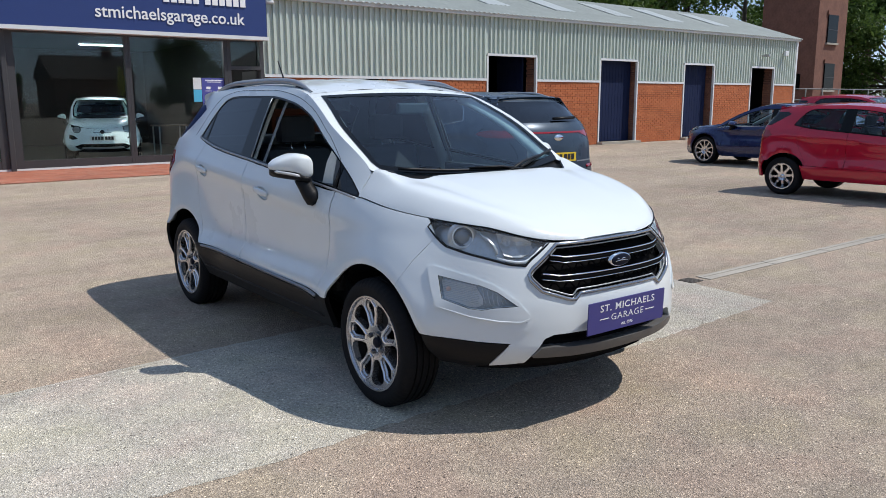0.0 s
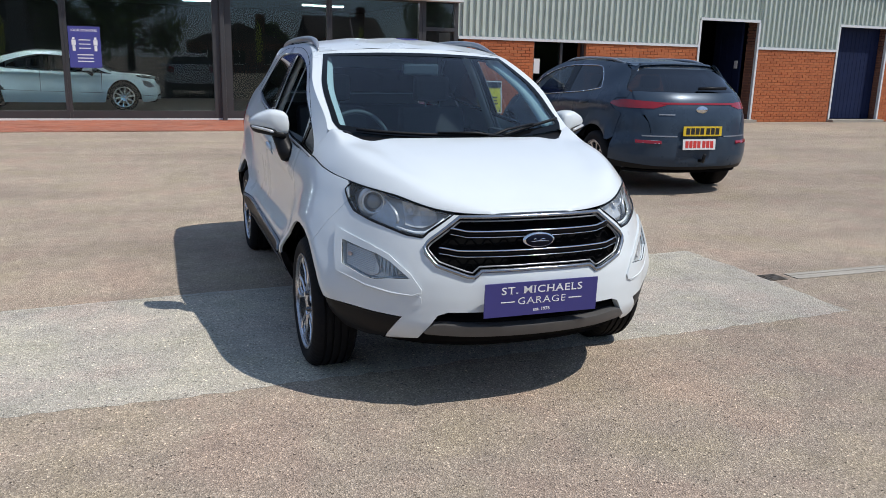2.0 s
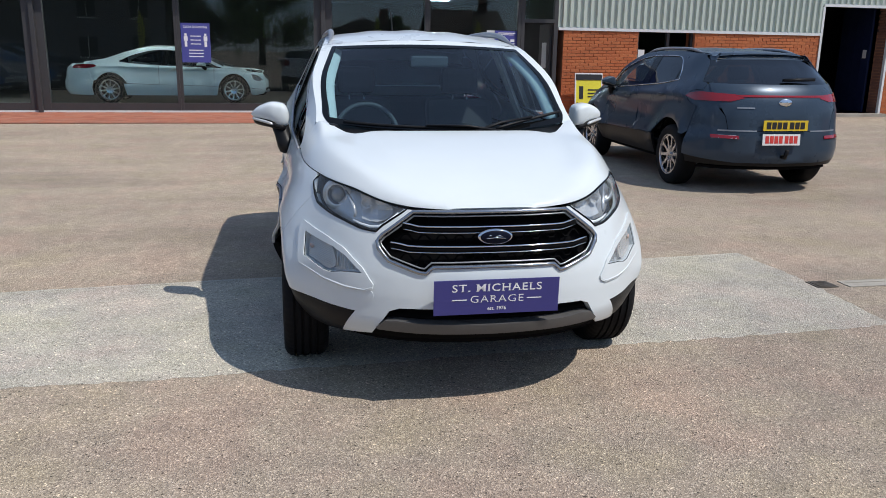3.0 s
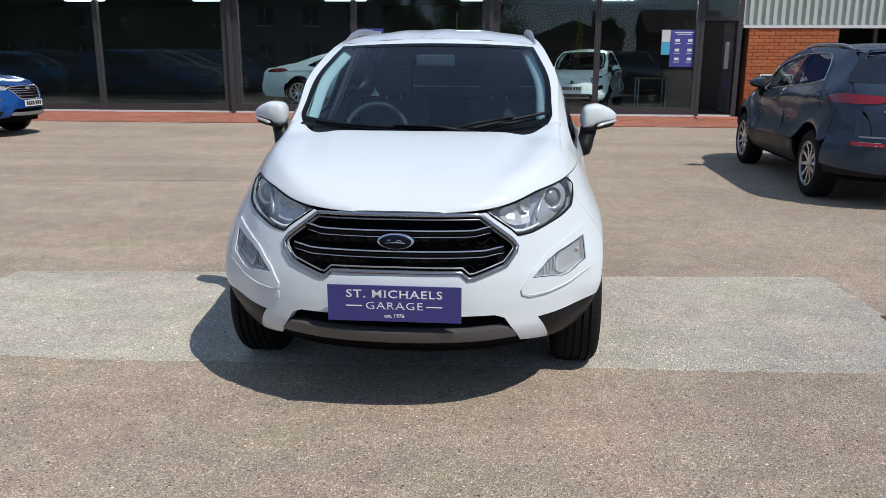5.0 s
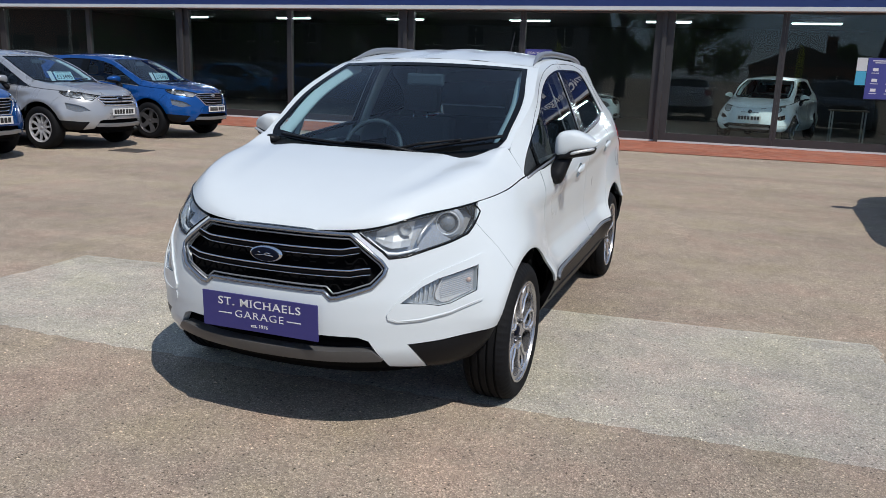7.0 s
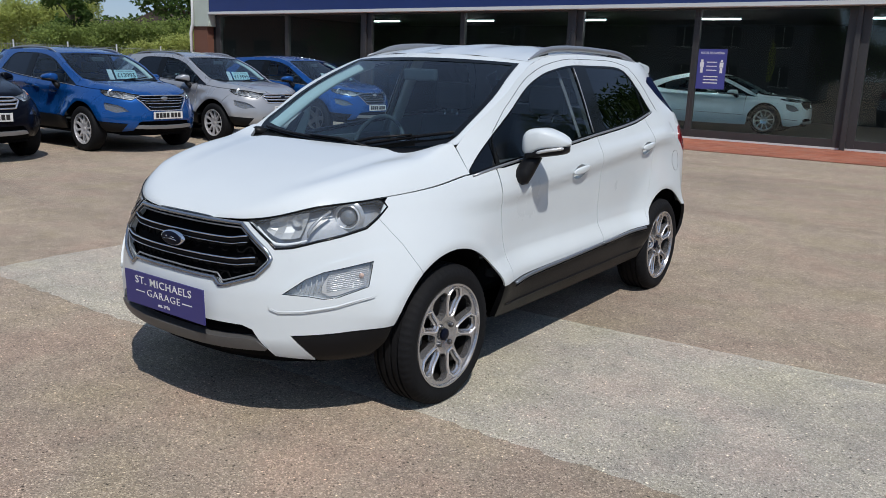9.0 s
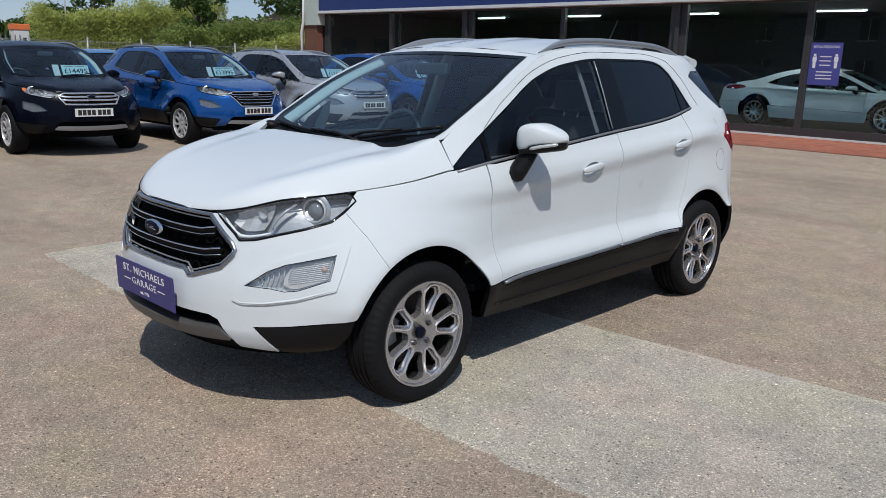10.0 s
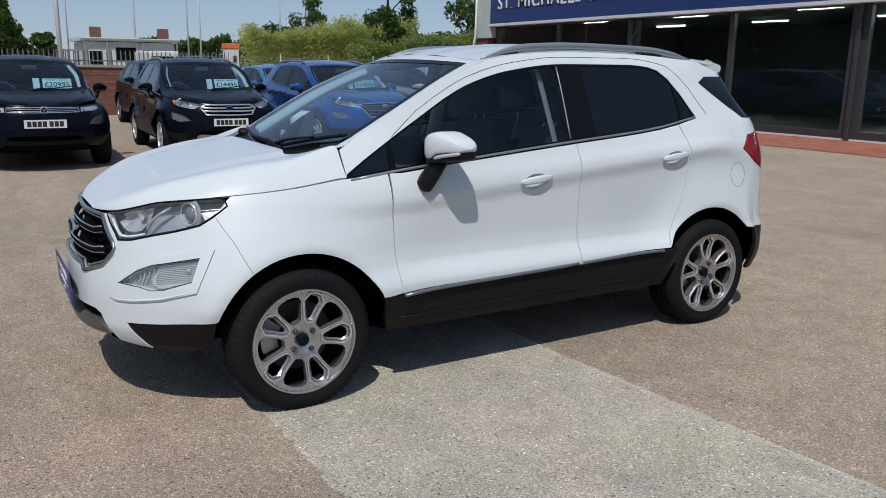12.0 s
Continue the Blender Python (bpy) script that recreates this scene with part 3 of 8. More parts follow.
def stretcher(fo, wb, ro, width, height, belt, wheel_r, sill=None):
    zs = ([0, 0.285, 0.45, 0.70, 1.10, 1.62], [0, sill, 0.40, wheel_r * 0.99 + 0.385 * wheel_r / 0.318, belt, height]) if sill else ([0, 0.315, 0.70, 1.10, 1.62], [0, wheel_r * 0.99, wheel_r * 0.99 + 0.385 * wheel_r / 0.318, belt, height])
    k = 0.40 * wheel_r / 0.318
    ss = ([-0.825, -0.40, 0, 0.40, 2.12, 2.52, 2.92, 3.23], [-fo, -k, 0, k, wb - k, wb, wb + k, wb + ro])
    kx = width / 1.765

    def at(p):
        q = np.array(p, float)
        q[..., 0] *= kx
        q[..., 1] = np.interp(p[..., 1], *ss)
        q[..., 2] = np.interp(p[..., 2], *zs)
        return q
    return at


def same_size(p):
    return np.array(p, float)


def grid_patch(fn, us, vs, flip=False):
    u, v = np.meshgrid(us, vs)
    P = fn(u.ravel(), v.ravel())
    n = len(us)
    faces = [(j * n + i, j * n + i + 1, (j + 1) * n + i + 1, (j + 1) * n + i) for j in range(len(vs) - 1) for i in range(n - 1)]
    return [tuple(p) for p in P], [f[::-1] for f in faces] if flip else faces


# ---- wheels
def polar_hole(r0, r1, q0, q1, pinch=0.6, k=7):
    """A rounded opening in a wheel face between two radii and two angles."""
    out = []
    for i in range(k):
        t = i / (k - 1)
        out.append((r1 - 0.012 * (2 * t - 1) ** 4, q0 + (q1 - q0) * t))
    m, w = (q0 + q1) / 2, (q1 - q0) / 2 * pinch
    for i in range(k):
        t = 1 - i / (k - 1)
        out.append((r0 + 0.014 * (2 * t - 1) ** 2, m + w * (2 * t - 1)))
    return [(r * math.cos(q), r * math.sin(q)) for r, q in out]


def wheel_meshes(key, r, rim_r, width, spokes, style, hi):
    """Tyre, rim and small parts of one wheel, outer face towards +x, centred on the hub."""
    h = width / 2
    sw = r - rim_r
    prof = [(-h * 0.9, rim_r - 0.01), (-h, rim_r + sw * 0.3), (-h * 1.02, rim_r + sw * 0.55), (-h * 0.93, r - 0.02), (-h * 0.75, r - 0.003)]
    if hi:
        for g in (-0.5, -0.17, 0.17, 0.5):
            prof += [(h * g - 0.006, r), (h * g - 0.005, r - 0.009), (h * g + 0.005, r - 0.009), (h * g + 0.006, r)]
    else:
        prof += [(-h * 0.3, r), (h * 0.3, r)]
    prof += [(h * 0.75, r - 0.003), (h * 0.93, r - 0.02), (h * 1.02, rim_r + sw * 0.55), (h, rim_r + sw * 0.3), (h * 0.9, rim_r - 0.004)]
    sides = 180 if hi else 40
    v, f = lathe(prof, sides)
    if hi:
        # tread blocks: notch the outer shoulder
        v = [list(p) for p in v]
        for i, (hh, rr) in enumerate(prof):
            if rr > r - 0.022 and abs(hh) > h * 0.7:
                for k in range(sides):
                    if k % 3 == 0:
                        p = v[i * sides + k]
                        m = math.hypot(p[1], p[2])
                        p[1] *= (m - 0.005) / m
                        p[2] *= (m - 0.005) / m
        v = [tuple(p) for p in v]
    tyre = (v, f)
    rw = rim_r - 0.004
    dish = (lambda u, w: np.stack([h * 0.86 - 0.034 * np.exp(-((np.hypot(u, w) - 0.0) / (rim_r * 0.33)) ** 2) - 0.012 * np.exp(-((np.hypot(u, w) - rim_r * 0.62) / 0.05) ** 2), u, w], -1))
    circle = [(rw * 0.985 * math.cos(2 * math.pi * i / 60), rw * 0.985 * math.sin(2 * math.pi * i / 60)) for i in range(60)]
    holes, frames = [], []
    n = spokes
    for i in range(n):
        q = 2 * math.pi * (i + 0.25) / n
        if style == "petal":
            if i % 2 == 0:
                half = [(0.385, 0.10), (0.45, 0.18), (0.64, 0.208), (0.79, 0.222), (0.90, 0.11), (0.915, 0.0)]
            else:
                half = [(0.37, 0.17), (0.42, 0.255), (0.54, 0.29), (0.68, 0.305), (0.80, 0.305), (0.865, 0.25), (0.895, 0.14), (0.90, 0.0)]
            pol = [(r_, -w_) for r_, w_ in half] + [(r_, w_) for r_, w_ in reversed(half[:-1])]
            hole = [(rim_r * r_ * math.cos(q + w_), rim_r * r_ * math.sin(q + w_)) for r_, w_ in pol]
            if i % 2 == 0:
                frames.append(hole)
        else:
            wq = math.pi / n * (0.78 if style == "multi" else 0.66)
            hole = polar_hole(rim_r * 0.34, rim_r * 0.9, q - wq, q + wq, 0.5, 5)
        holes.append(hole)
    face = sheet(circle, dish, 0.016 if hi else 0.035, holes, skirt=0.035)
    lip = lathe([(h * 0.90, rim_r + 0.004), (h * 0.97, rim_r + 0.002), (h * 0.97, rim_r - 0.006), (h * 0.86, rim_r - 0.010)], 64 if hi else 36)
    barrel = lathe([(h * 0.8, rim_r - 0.012), (h * 0.2, rim_r - 0.022), (-h * 0.8, rim_r - 0.012)], 64 if hi else 36)
    fr, ledges = [], []
    if hi:
        for hole in frames:
            big = shrink(hole, -0.0065)
            pts = [tuple(p) for p in dish(np.array([b[0] for b in big]), np.array([b[1] for b in big]))]
            fr.append(sweep([(p[0] + 0.001, p[1], p[2]) for p in pts], 0.0060, 6, True, up=(1, 0, 0)))
            small = shrink(hole, 0.0035)
            pts = [tuple(p) for p in dish(np.array([b[0] for b in small]), np.array([b[1] for b in small]))]
            ledges.append(sweep([(p[0] - 0.011, p[1], p[2]) for p in pts], 0.007, 4, True, up=(1, 0, 0)))
    cap = lathe([(h * 0.60, 0.027), (h * 0.60 + 0.010, 0.026), (h * 0.60 + 0.014, 0.020), (h * 0.60 + 0.015, 0.0005)], 24)
    nuts = []
    for i in range(4 if hi else 5):
        q = 2 * math.pi * (i + 0.5) / (4 if hi else 5)
        nv, nf = lathe([(h * 0.56, 0.0125), (h * 0.58 + 0.014, 0.0125), (h * 0.58 + 0.022, 0.008), (h * 0.58 + 0.022, 0.0005)], 12)
        nuts.append(([(p[0], p[1] + 0.056 * math.cos(q), p[2] + 0.056 * math.sin(q)) for p in nv], nf))
    disc = lathe([(-0.03, 0.05), (-0.018, 0.055), (-0.018, rim_r * 0.68), (-0.03, rim_r * 0.68)], 40)
    # brake caliper: an arc of casting over the disc
    cal = []
    for x in (0.012, -0.034):
        for rr in (rim_r * 0.42, rim_r * 0.74):
            for q in np.linspace(radians(150), radians(205), 7):
                cal.append((x, rr * math.cos(q), rr * math.sin(q)))
    ring = list(range(7)) + list(range(13, 6, -1))
    caliper = (cal, [tuple(ring), tuple(14 + i for i in reversed(ring))] + [(ring[i], ring[i - 1], 14 + ring[i - 1], 14 + ring[i]) for i in range(14)])
    back = lathe([(-h * 0.5, 0.0005), (-h * 0.5, rim_r - 0.015)], 36)
    return dict(tyre=tyre, face=face, lip=lip, frames=fr, ledges=ledges, cap=cap, nuts=nuts, disc=disc, back=back, barrel=barrel, caliper=caliper)


WHEELS = {}


def wheel_set(parent, spec):
    """Four wheels under a car, sharing their meshes."""
    r, rim_r, width = spec["wheel"]
    key = (r, rim_r, width, spec["spokes"], spec["rim_style"], spec["hi"], spec["rim_mat"])
    if key not in WHEELS:
        g = wheel_meshes(key, r, rim_r, width, spec["spokes"], spec["rim_style"], spec["hi"])

        def mesh(name, vf, mat, smooth=True):
            me = bpy.data.meshes.new(name)
            me.from_pydata(vf[0], [], vf[1])
            me.materials.append(M[mat])
            if smooth:
                me.shade_smooth()
                me.set_sharp_from_angle(angle=radians(38))
            return me
        WHEELS[key] = dict(tyre=mesh("tyre", g["tyre"], "tyre"), rim=mesh("rim", g["face"], spec["rim_mat"]), rim_lip=mesh("rim_lip", g["lip"], spec["rim_mat"]), rim_barrel=mesh("rim_barrel", g["barrel"], "disc"),
                           centre_cap=mesh("centre_cap", g["cap"], "badge_blue" if spec["hi"] else spec["rim_mat"]), brake_disc=mesh("brake_disc", g["disc"], "disc"),
                           hub_back=mesh("hub_back", g["back"], "well"), nuts=[mesh("wheel_nut", x, "nut") for x in g["nuts"]] if spec["hi"] else [],
                           frames=[mesh("spoke_frame", x, "polish") for x in g["frames"]] + [mesh("spoke_ledge", x, spec["rim_mat"]) for x in g["ledges"]] + ([mesh("brake_caliper", g["caliper"], "galv", False)] if spec["hi"] else []))
    W = WHEELS[key]
    half = spec["track"] / 2
    for y in (0.0, spec["wb"]):
        for sg in (1, -1):
            tyre = new("wheel", W["tyre"])
            tyre.parent = parent
            tyre.matrix_basis = pose(sg * half, y, r - (0.010 if spec["hi"] else 0.004), -6 + 21 * (y > 0) if sg > 0 else 18, 0, 0 if sg > 0 else 180)
            for nm in ("rim", "rim_lip", "rim_barrel", "centre_cap", "brake_disc", "hub_back"):
                o = new(nm, W[nm])
                o.parent = tyre
            for me in W["nuts"] + W["frames"]:
                o = new(me.name.split(".")[0], me)
                o.parent = tyre


# ---- number plates, cards
def number_plate(parent, m, w, h, mat, name="number_plate", chars="plate_char", label=""):
    bm = bmesh.new()
    for v in block(bm, (-w / 2, -h / 2, 0), (w / 2, h / 2, 0.008)):
        v.co = m @ v.co
    p = part(name, bm, M[mat], parent, label)
    n, gap = 7, w * 0.025
    cw = (w * 0.86 - gap * 7.5) / n
    x = -w * 0.43
    rects = []
    for i in range(n):
        rects.append((x, -h * 0.33, x + cw, h * 0.33))
        x += cw + gap * (2.4 if i == 3 else 1)
    bars("bar", rects, m @ pose(0, 0, 0.0085), M[chars], p, 0.002)
    return p


def build_car(name, label, spec, m, group=""):
    st, sh = spec["stretch"], Shell(spec["stretch"])
    step, hi = spec["step"], spec["hi"]
    body, P = M[spec["paint"]], None
    car = empty(name, label, spec.get("category", "car"), m, group)
    S = lambda pts: sh.line([("s", *q) for q in pts])

    def put(nm, outline, mat, holes=(), lift=0.0, skirt=0.012, lab="", both=False, parent=None, sm=True):
        obs = []
        for sg in ((1, -1) if both else (1,)):
            o = outline if sg > 0 else [(-a, z) for a, z in outline]
            hs = holes if sg > 0 else [[(-a, z) for a, z in h] for h in holes]
            v, f = sheet(o, sh, step, hs, skirt, lift)
            obs.append(link_mesh(nm, v, f, mat, parent or car, lab, sm))
        return obs

    # -------- key lines
    ze = curve([-0.73, -0.69, -0.5, -0.31, 0.0, 0.22], spec.get("ze", [0.845, 0.853, 0.913, 0.932, 0.960, 0.99]))
    ztop = curve(*zip(*spec.get("ztop", [(0.20, 1.075), (0.235, 1.10), (0.27, 1.125), (0.45, 1.228), (0.62, 1.32), (0.85, 1.43), (1.05, 1.502), (1.3, 1.543), (1.7, 1.560), (2.1, 1.555), (2.5, 1.53), (2.85, 1.492)])))
    dlo = curve(*zip(*spec.get("dlo", [(0.23, 0.988), (0.40, 1.095), (0.62, 1.232), (0.78, 1.322), (0.94, 1.39), (1.2, 1.455), (1.55, 1.49), (2.0, 1.492), (2.18, 1.478), (2.28, 1.42), (2.36, 1.32), (2.42, 1.22)])))
    blt = curve([0.23, 0.52, 0.9, 1.43, 2.1, 2.42], [0.98, 1.02, 1.058, 1.105, 1.163, 1.215])
    saloon = spec.get("saloon", False)
    dend = spec.get("dlo_end", 2.42)
    g = 0.0018 if hi else 0.004

    def xe(s):
        return abs(float(sh.raw(sh.a_s(s, float(ze(s))), float(ze(s)))[0]))
    es = np.concatenate([np.linspace(-0.722, -0.6, 13), np.linspace(-0.58, 0.2435, 34)])
    ex = np.array([xe(s) for s in es])

    # -------- bonnet
    hc = curve([-0.73, -0.69, -0.6, -0.45, -0.2, 0.0, 0.22], spec.get("hc", [0.845, 0.876, 0.922, 0.970, 1.027, 1.061, 1.092]))

    tv, tz = np.linspace(-0.2, 0.26, 11), np.linspace(0.80, 1.40, 41)
    tx = np.array([[float(sh.raw(sh.a_s(q, w), w)[0]) for w in tz] for q in tv])

    def flank_top(x, v):
        cols = np.array([np.interp(np.abs(x), row[::-1], tz[::-1]) for row in tx])
        k = np.clip((v - tv[0]) / (tv[1] - tv[0]), 0, len(tv) - 1.001)
        i = k.astype(int)
        j = np.arange(len(x))
        return cols[i, j] * (1 - k + i) + cols[i + 1, j] * (k - i)

    def bonnet(u, v):
        u, v = np.asarray(u, float).ravel(), np.asarray(v, float).ravel()
        xed = np.interp(v, es, ex)
        k = np.clip(np.abs(u) / np.maximum(xed, 1e-3), 0, 1.05)
        z = hc(v) + (ze(v) - hc(v)) * k ** 14
        z = z + 0.019 * np.exp(-((k - 0.84) / 0.16) ** 2) * (1 - smooth01(k, 0.88, 1.0)) * smooth01(v, -0.66, -0.42) * (1 - smooth01(v, 0.05, 0.22))
        crown = hc(v) + 0.034 * smooth01(np.abs(u), 0.45, 0.70) * smooth01(v, 0.0, 0.24)
        rise = -np.log(np.exp(-150 * crown) + np.exp(-150 * flank_top(u, v))) / 150 + 0.003
        z = z + (rise - z) * smooth01(v, -0.18, 0.15) * smooth01(np.abs(u), 0.25, 0.5)
        z = z + 0.013 * (1 - smooth01(np.abs(u), 0.29 + 0.14 * (v + 0.7), 0.43 + 0.16 * (v + 0.7))) * smooth01(v, -0.68, -0.2) * smooth01(0.3 - v, 0, 0.15)
        return st(np.stack([u, v, z], -1))
    side = [(x - (0.001 if hi else g), s) for x, s in zip(ex, es)]
    xc = ex[-1] - 0.105
    back = [(x, 0.095 - 0.035 * math.exp(-((abs(x) - 0.50) / 0.09) ** 2) + 0.143 * float(smooth01(abs(x), 0.46, xc)) ** 1.4) for x in np.linspace(ex[-1] - g, -ex[-1] + g, 41)]
    ol = side + back[1:-1] + [(-x, s) for x, s in reversed(side)]
    ol = [q for i, q in enumerate(ol) if i == 0 or math.hypot(q[0] - ol[i - 1][0], q[1] - ol[i - 1][1]) > 1e-3]
    v, f = sheet(ol, bonnet, step, skirt=0.02)
    link_mesh("bonnet", v, f, body, car, "", True)
    # cowl under the windscreen
    def cowl(u, v):
        x = u * 0.69
        s0 = 0.195 - 0.125 * (1 - u * u)
        return st(np.stack([x, s0 + v * 0.13, np.where(v < 0.5, 1.055, 1.065) + 0.02 * u * u + 0.03 * v], -1))
    v, f = grid_patch(cowl, np.linspace(-1, 1, 17), np.linspace(0, 1, 4))
    link_mesh("cowl", v, f, M["black_plastic"], car, "", True)

    # -------- windscreen and roof
    def edge(s):
        z = ztop(s)
        a = np.array([sh.a_s(float(q), float(w)) for q, w in zip(s, z)])
        return sh.raw(a, z)
    s_hdr = spec.get("header", 1.05)
    tab_s = np.linspace(0.26, spec.get("roof_end", 2.80), 60)
    tab = edge(tab_s)

    def screen(u, v):
        se = 0.27 + (s_hdr - 0.27) * v
        x, z = np.interp(se, tab_s, tab[:, 0]), np.interp(se, tab_s, tab[:, 2])
        sc, zc = 0.125 + (s_hdr - 0.085 - 0.125) * v, 1.07 + (float(ztop(s_hdr)) + 0.034 - 1.07) * v + 0.05 * v * (1 - v)
        w = u * u
        return st(np.stack([x * u, sc + (se - sc) * w, zc + (z - zc) * w], -1))
    nu = 25 if hi else 13
    lim = lambda v: 0.962 - 0.06 * v - 0.05 * np.clip(1 - v / 0.10, 0, 1) ** 2
    shaped = lambda u, v: screen(u * lim(v), v)
    v, f = grid_patch(shaped, np.linspace(-0.99, 0.99, nu), np.linspace(0, 0.935, nu))
    ws = link_mesh("windscreen", v, f, M["windscreen"], car, "", True)
    vv, ff = [], []
    for us, vs in ((np.linspace(-1, 1, nu), np.linspace(0.0, 0.05, 3)), (np.linspace(-1, 1, nu), np.linspace(0.90, 0.94, 3)), (np.linspace(-1, -0.955, 3), np.concatenate([np.linspace(0, 0.1, 6), np.linspace(0.14, 0.94, nu)])), (np.linspace(0.955, 1, 3), np.concatenate([np.linspace(0, 0.1, 6), np.linspace(0.14, 0.94, nu)]))):
        a, b = grid_patch(shaped, us, vs)
        ff += [tuple(i + len(vv) for i in q) for q in b]
        vv += [(p[0], p[1] - 0.002, p[2] + 0.002) for p in a]
    link_mesh("border", vv, ff, M["gloss_black"], ws, "", True)
    for sg in (1, -1):
        v, f = grid_patch(lambda u, v: screen(sg * (lim(v) + (1 - lim(v)) * u), v), np.linspace(0, 1, 5), np.concatenate([[-0.035], np.linspace(0, 0.1, 6), np.linspace(0.14, 1, nu)]), sg < 0)
        link_mesh("windscreen_pillar", v, f, body, car, "", True)
    v, f = grid_patch(screen, np.linspace(-0.93, 0.93, nu), np.linspace(0.938, 1.0, 4))
    link_mesh("roof_header", v, f, body, car, "", True)
    rend = spec.get("roof_end", 2.80)

    def roof(u, v):
        se = v
        x, z = np.interp(se, tab_s, tab[:, 0]), np.interp(se, tab_s, tab[:, 2])
        t = smooth01(se, s_hdr, s_hdr + 0.5)
        drop = smooth01(se, rend - 1.0, rend)
        zc = z + 0.034 + 0.016 * t - 0.02 * drop
        sc = se - 0.085 * (1 - t) + 0.05 * drop
        w = u * u
        rib = 0.0035 * np.cos(u * 14) * (1 - w) if hi else 0
        return st(np.stack([x * u, sc + (se - sc) * w, zc + (z - zc) * np.abs(u) ** 2.3 + rib], -1))
    segs = spec.get("roof_parts", [("roof", s_hdr, rend, None)])
    for nm, s0, s1, mt in segs:
        v, f = grid_patch(roof, np.linspace(-1, 1, 33 if hi else 15), np.linspace(s0, s1, 24 if hi else 12))
        link_mesh(nm, v, f, M[mt] if mt else body, car, "", True)
    def lining(u, v):
        q = roof(u * 0.985, v)
        q[..., 2] -= 0.03
        return q
    v, f = grid_patch(lining, np.linspace(-1, 1, 9), np.linspace(s_hdr, segs[0][2], 8), True)
    link_mesh("headliner", v, f, M["headliner"], car, "", True)

    # -------- nose
    hl_top = [("s", s, float(ze(s)) - 0.003) for s in np.linspace(-0.63, -0.29, 25)]
    hl_low = [("s", -0.33, 0.858), ("s", -0.385, 0.825), ("x", 0.655, 0.800), ("x", 0.60, 0.781), ("x", 0.53, 0.757), ("x", 0.475, 0.751), ("x", 0.45, 0.775)]
    tip = [("x", 0.345, 0.848)]
    headlamp = sh.line(tip + hl_top + [("s", -0.275, 0.918), ("s", -0.270, 0.900)] + hl_low)
    if spec.get("lamp"):
        headlamp = sh.line(spec["lamp"])
        hl_low = spec["lamp_low"]
        tip = spec["lamp_low"][-1:]
    arch_f = [("s", 0.385 * math.sin(q), 0.315 + 0.385 * math.cos(q)) for q in np.linspace(radians(-34), radians(66), 18)]
    grille = sh.half(spec.get("grille", [("x", 0, 0.838), ("x", 0.325, 0.836), ("x", 0.45, 0.742), ("x", 0.472, 0.715), ("x", 0.468, 0.69), ("x", 0.43, 0.642), ("x", 0.31, 0.600), ("x", 0.284, 0.597), ("x", 0.255, 0.622), ("x", 0, 0.625)]))
    bump_pts = [("x", 0, 0.843), ("x", 0.33, 0.844)] + ([("x", 0.36, 0.846)] if not spec.get("lamp") else []) + list(reversed(hl_low)) + [("s", -0.325, 0.862), ("s", -0.27, 0.757)]
    arch_front = [("s", 0.385 * math.sin(q), 0.315 + 0.385 * math.cos(q)) for q in np.linspace(radians(-34), radians(-70), 7)]
    bump_pts += arch_front + [("s", -0.368, 0.442), ("x", 0.69, 0.424), ("x", 0.565, 0.416), ("x", 0.61, 0.302), ("x", 0.495, 0.320), ("x", 0.455, 0.392), ("x", 0.43, 0.432), ("x", 0.39, 0.447), ("x", 0, 0.452)]
    seen = []
    for q in sh.line(bump_pts):
        if not seen or math.hypot(q[0] - seen[-1][0], q[1] - seen[-1][1]) > 0.004:
            seen.append(q)
    bumper = seen + [(-a, z) for a, z in reversed(seen) if a > 1e-4]
    fog = sh.line(spec.get("fog", [("x", 0.532, 0.582), ("x", 0.595, 0.642), ("x", 0.64, 0.668), ("s", -0.40, 0.702), ("s", -0.44, 0.605), ("x", 0.69, 0.567), ("x", 0.655, 0.563), ("x", 0.615, 0.574)]))
    holes = [grille, shrink(fog, 0.002), [(-a, z) for a, z in shrink(fog, 0.002)]]
    if spec.get("no_grille"):
        holes = holes[1:]
    put("front_bumper", shrink(bumper, g / 2), body, holes, skirt=0.03)
    lower = sh.line([("x", 0.567, 0.412), ("x", 0.69, 0.420), ("s", -0.368, 0.438), ("s", -0.375, 0.36), ("s", -0.40, 0.30), ("x", 0.66, 0.288), ("x", 0.612, 0.298)])
    put("bumper_corner", shrink(lower, 0.001), M[spec.get("clad", "black_plastic")], lift=-0.003, both=True)
    # black sheet under the skid plate: stands for shade there, stops stray sunlight
    chin = sh.half([("x", 0, 0.40), ("x", 0.47, 0.42), ("x", 0.66, 0.40), ("x", 0.62, 0.242), ("x", 0, 0.235)])
    put("chin", chin, M["well"], lift=-0.038, skirt=0)
    intake = sh.half([("x", 0, 0.47), ("x", 0.40, 0.46), ("x", 0.50, 0.34), ("x", 0, 0.33)])
    put("lower_intake", intake, M["well"], lift=-0.05, skirt=0)
    skid = sh.half([("x", 0, 0.384), ("x", 0.30, 0.388), ("x", 0.40, 0.396), ("x", 0.445, 0.392), ("x", 0.48, 0.358), ("x", 0.47, 0.350), ("x", 0.30, 0.343), ("x", 0, 0.339)])
    put("skid_plate", skid, M["skid" if hi else spec.get("skid", "silver")], lift=0.008, skirt=0.08)

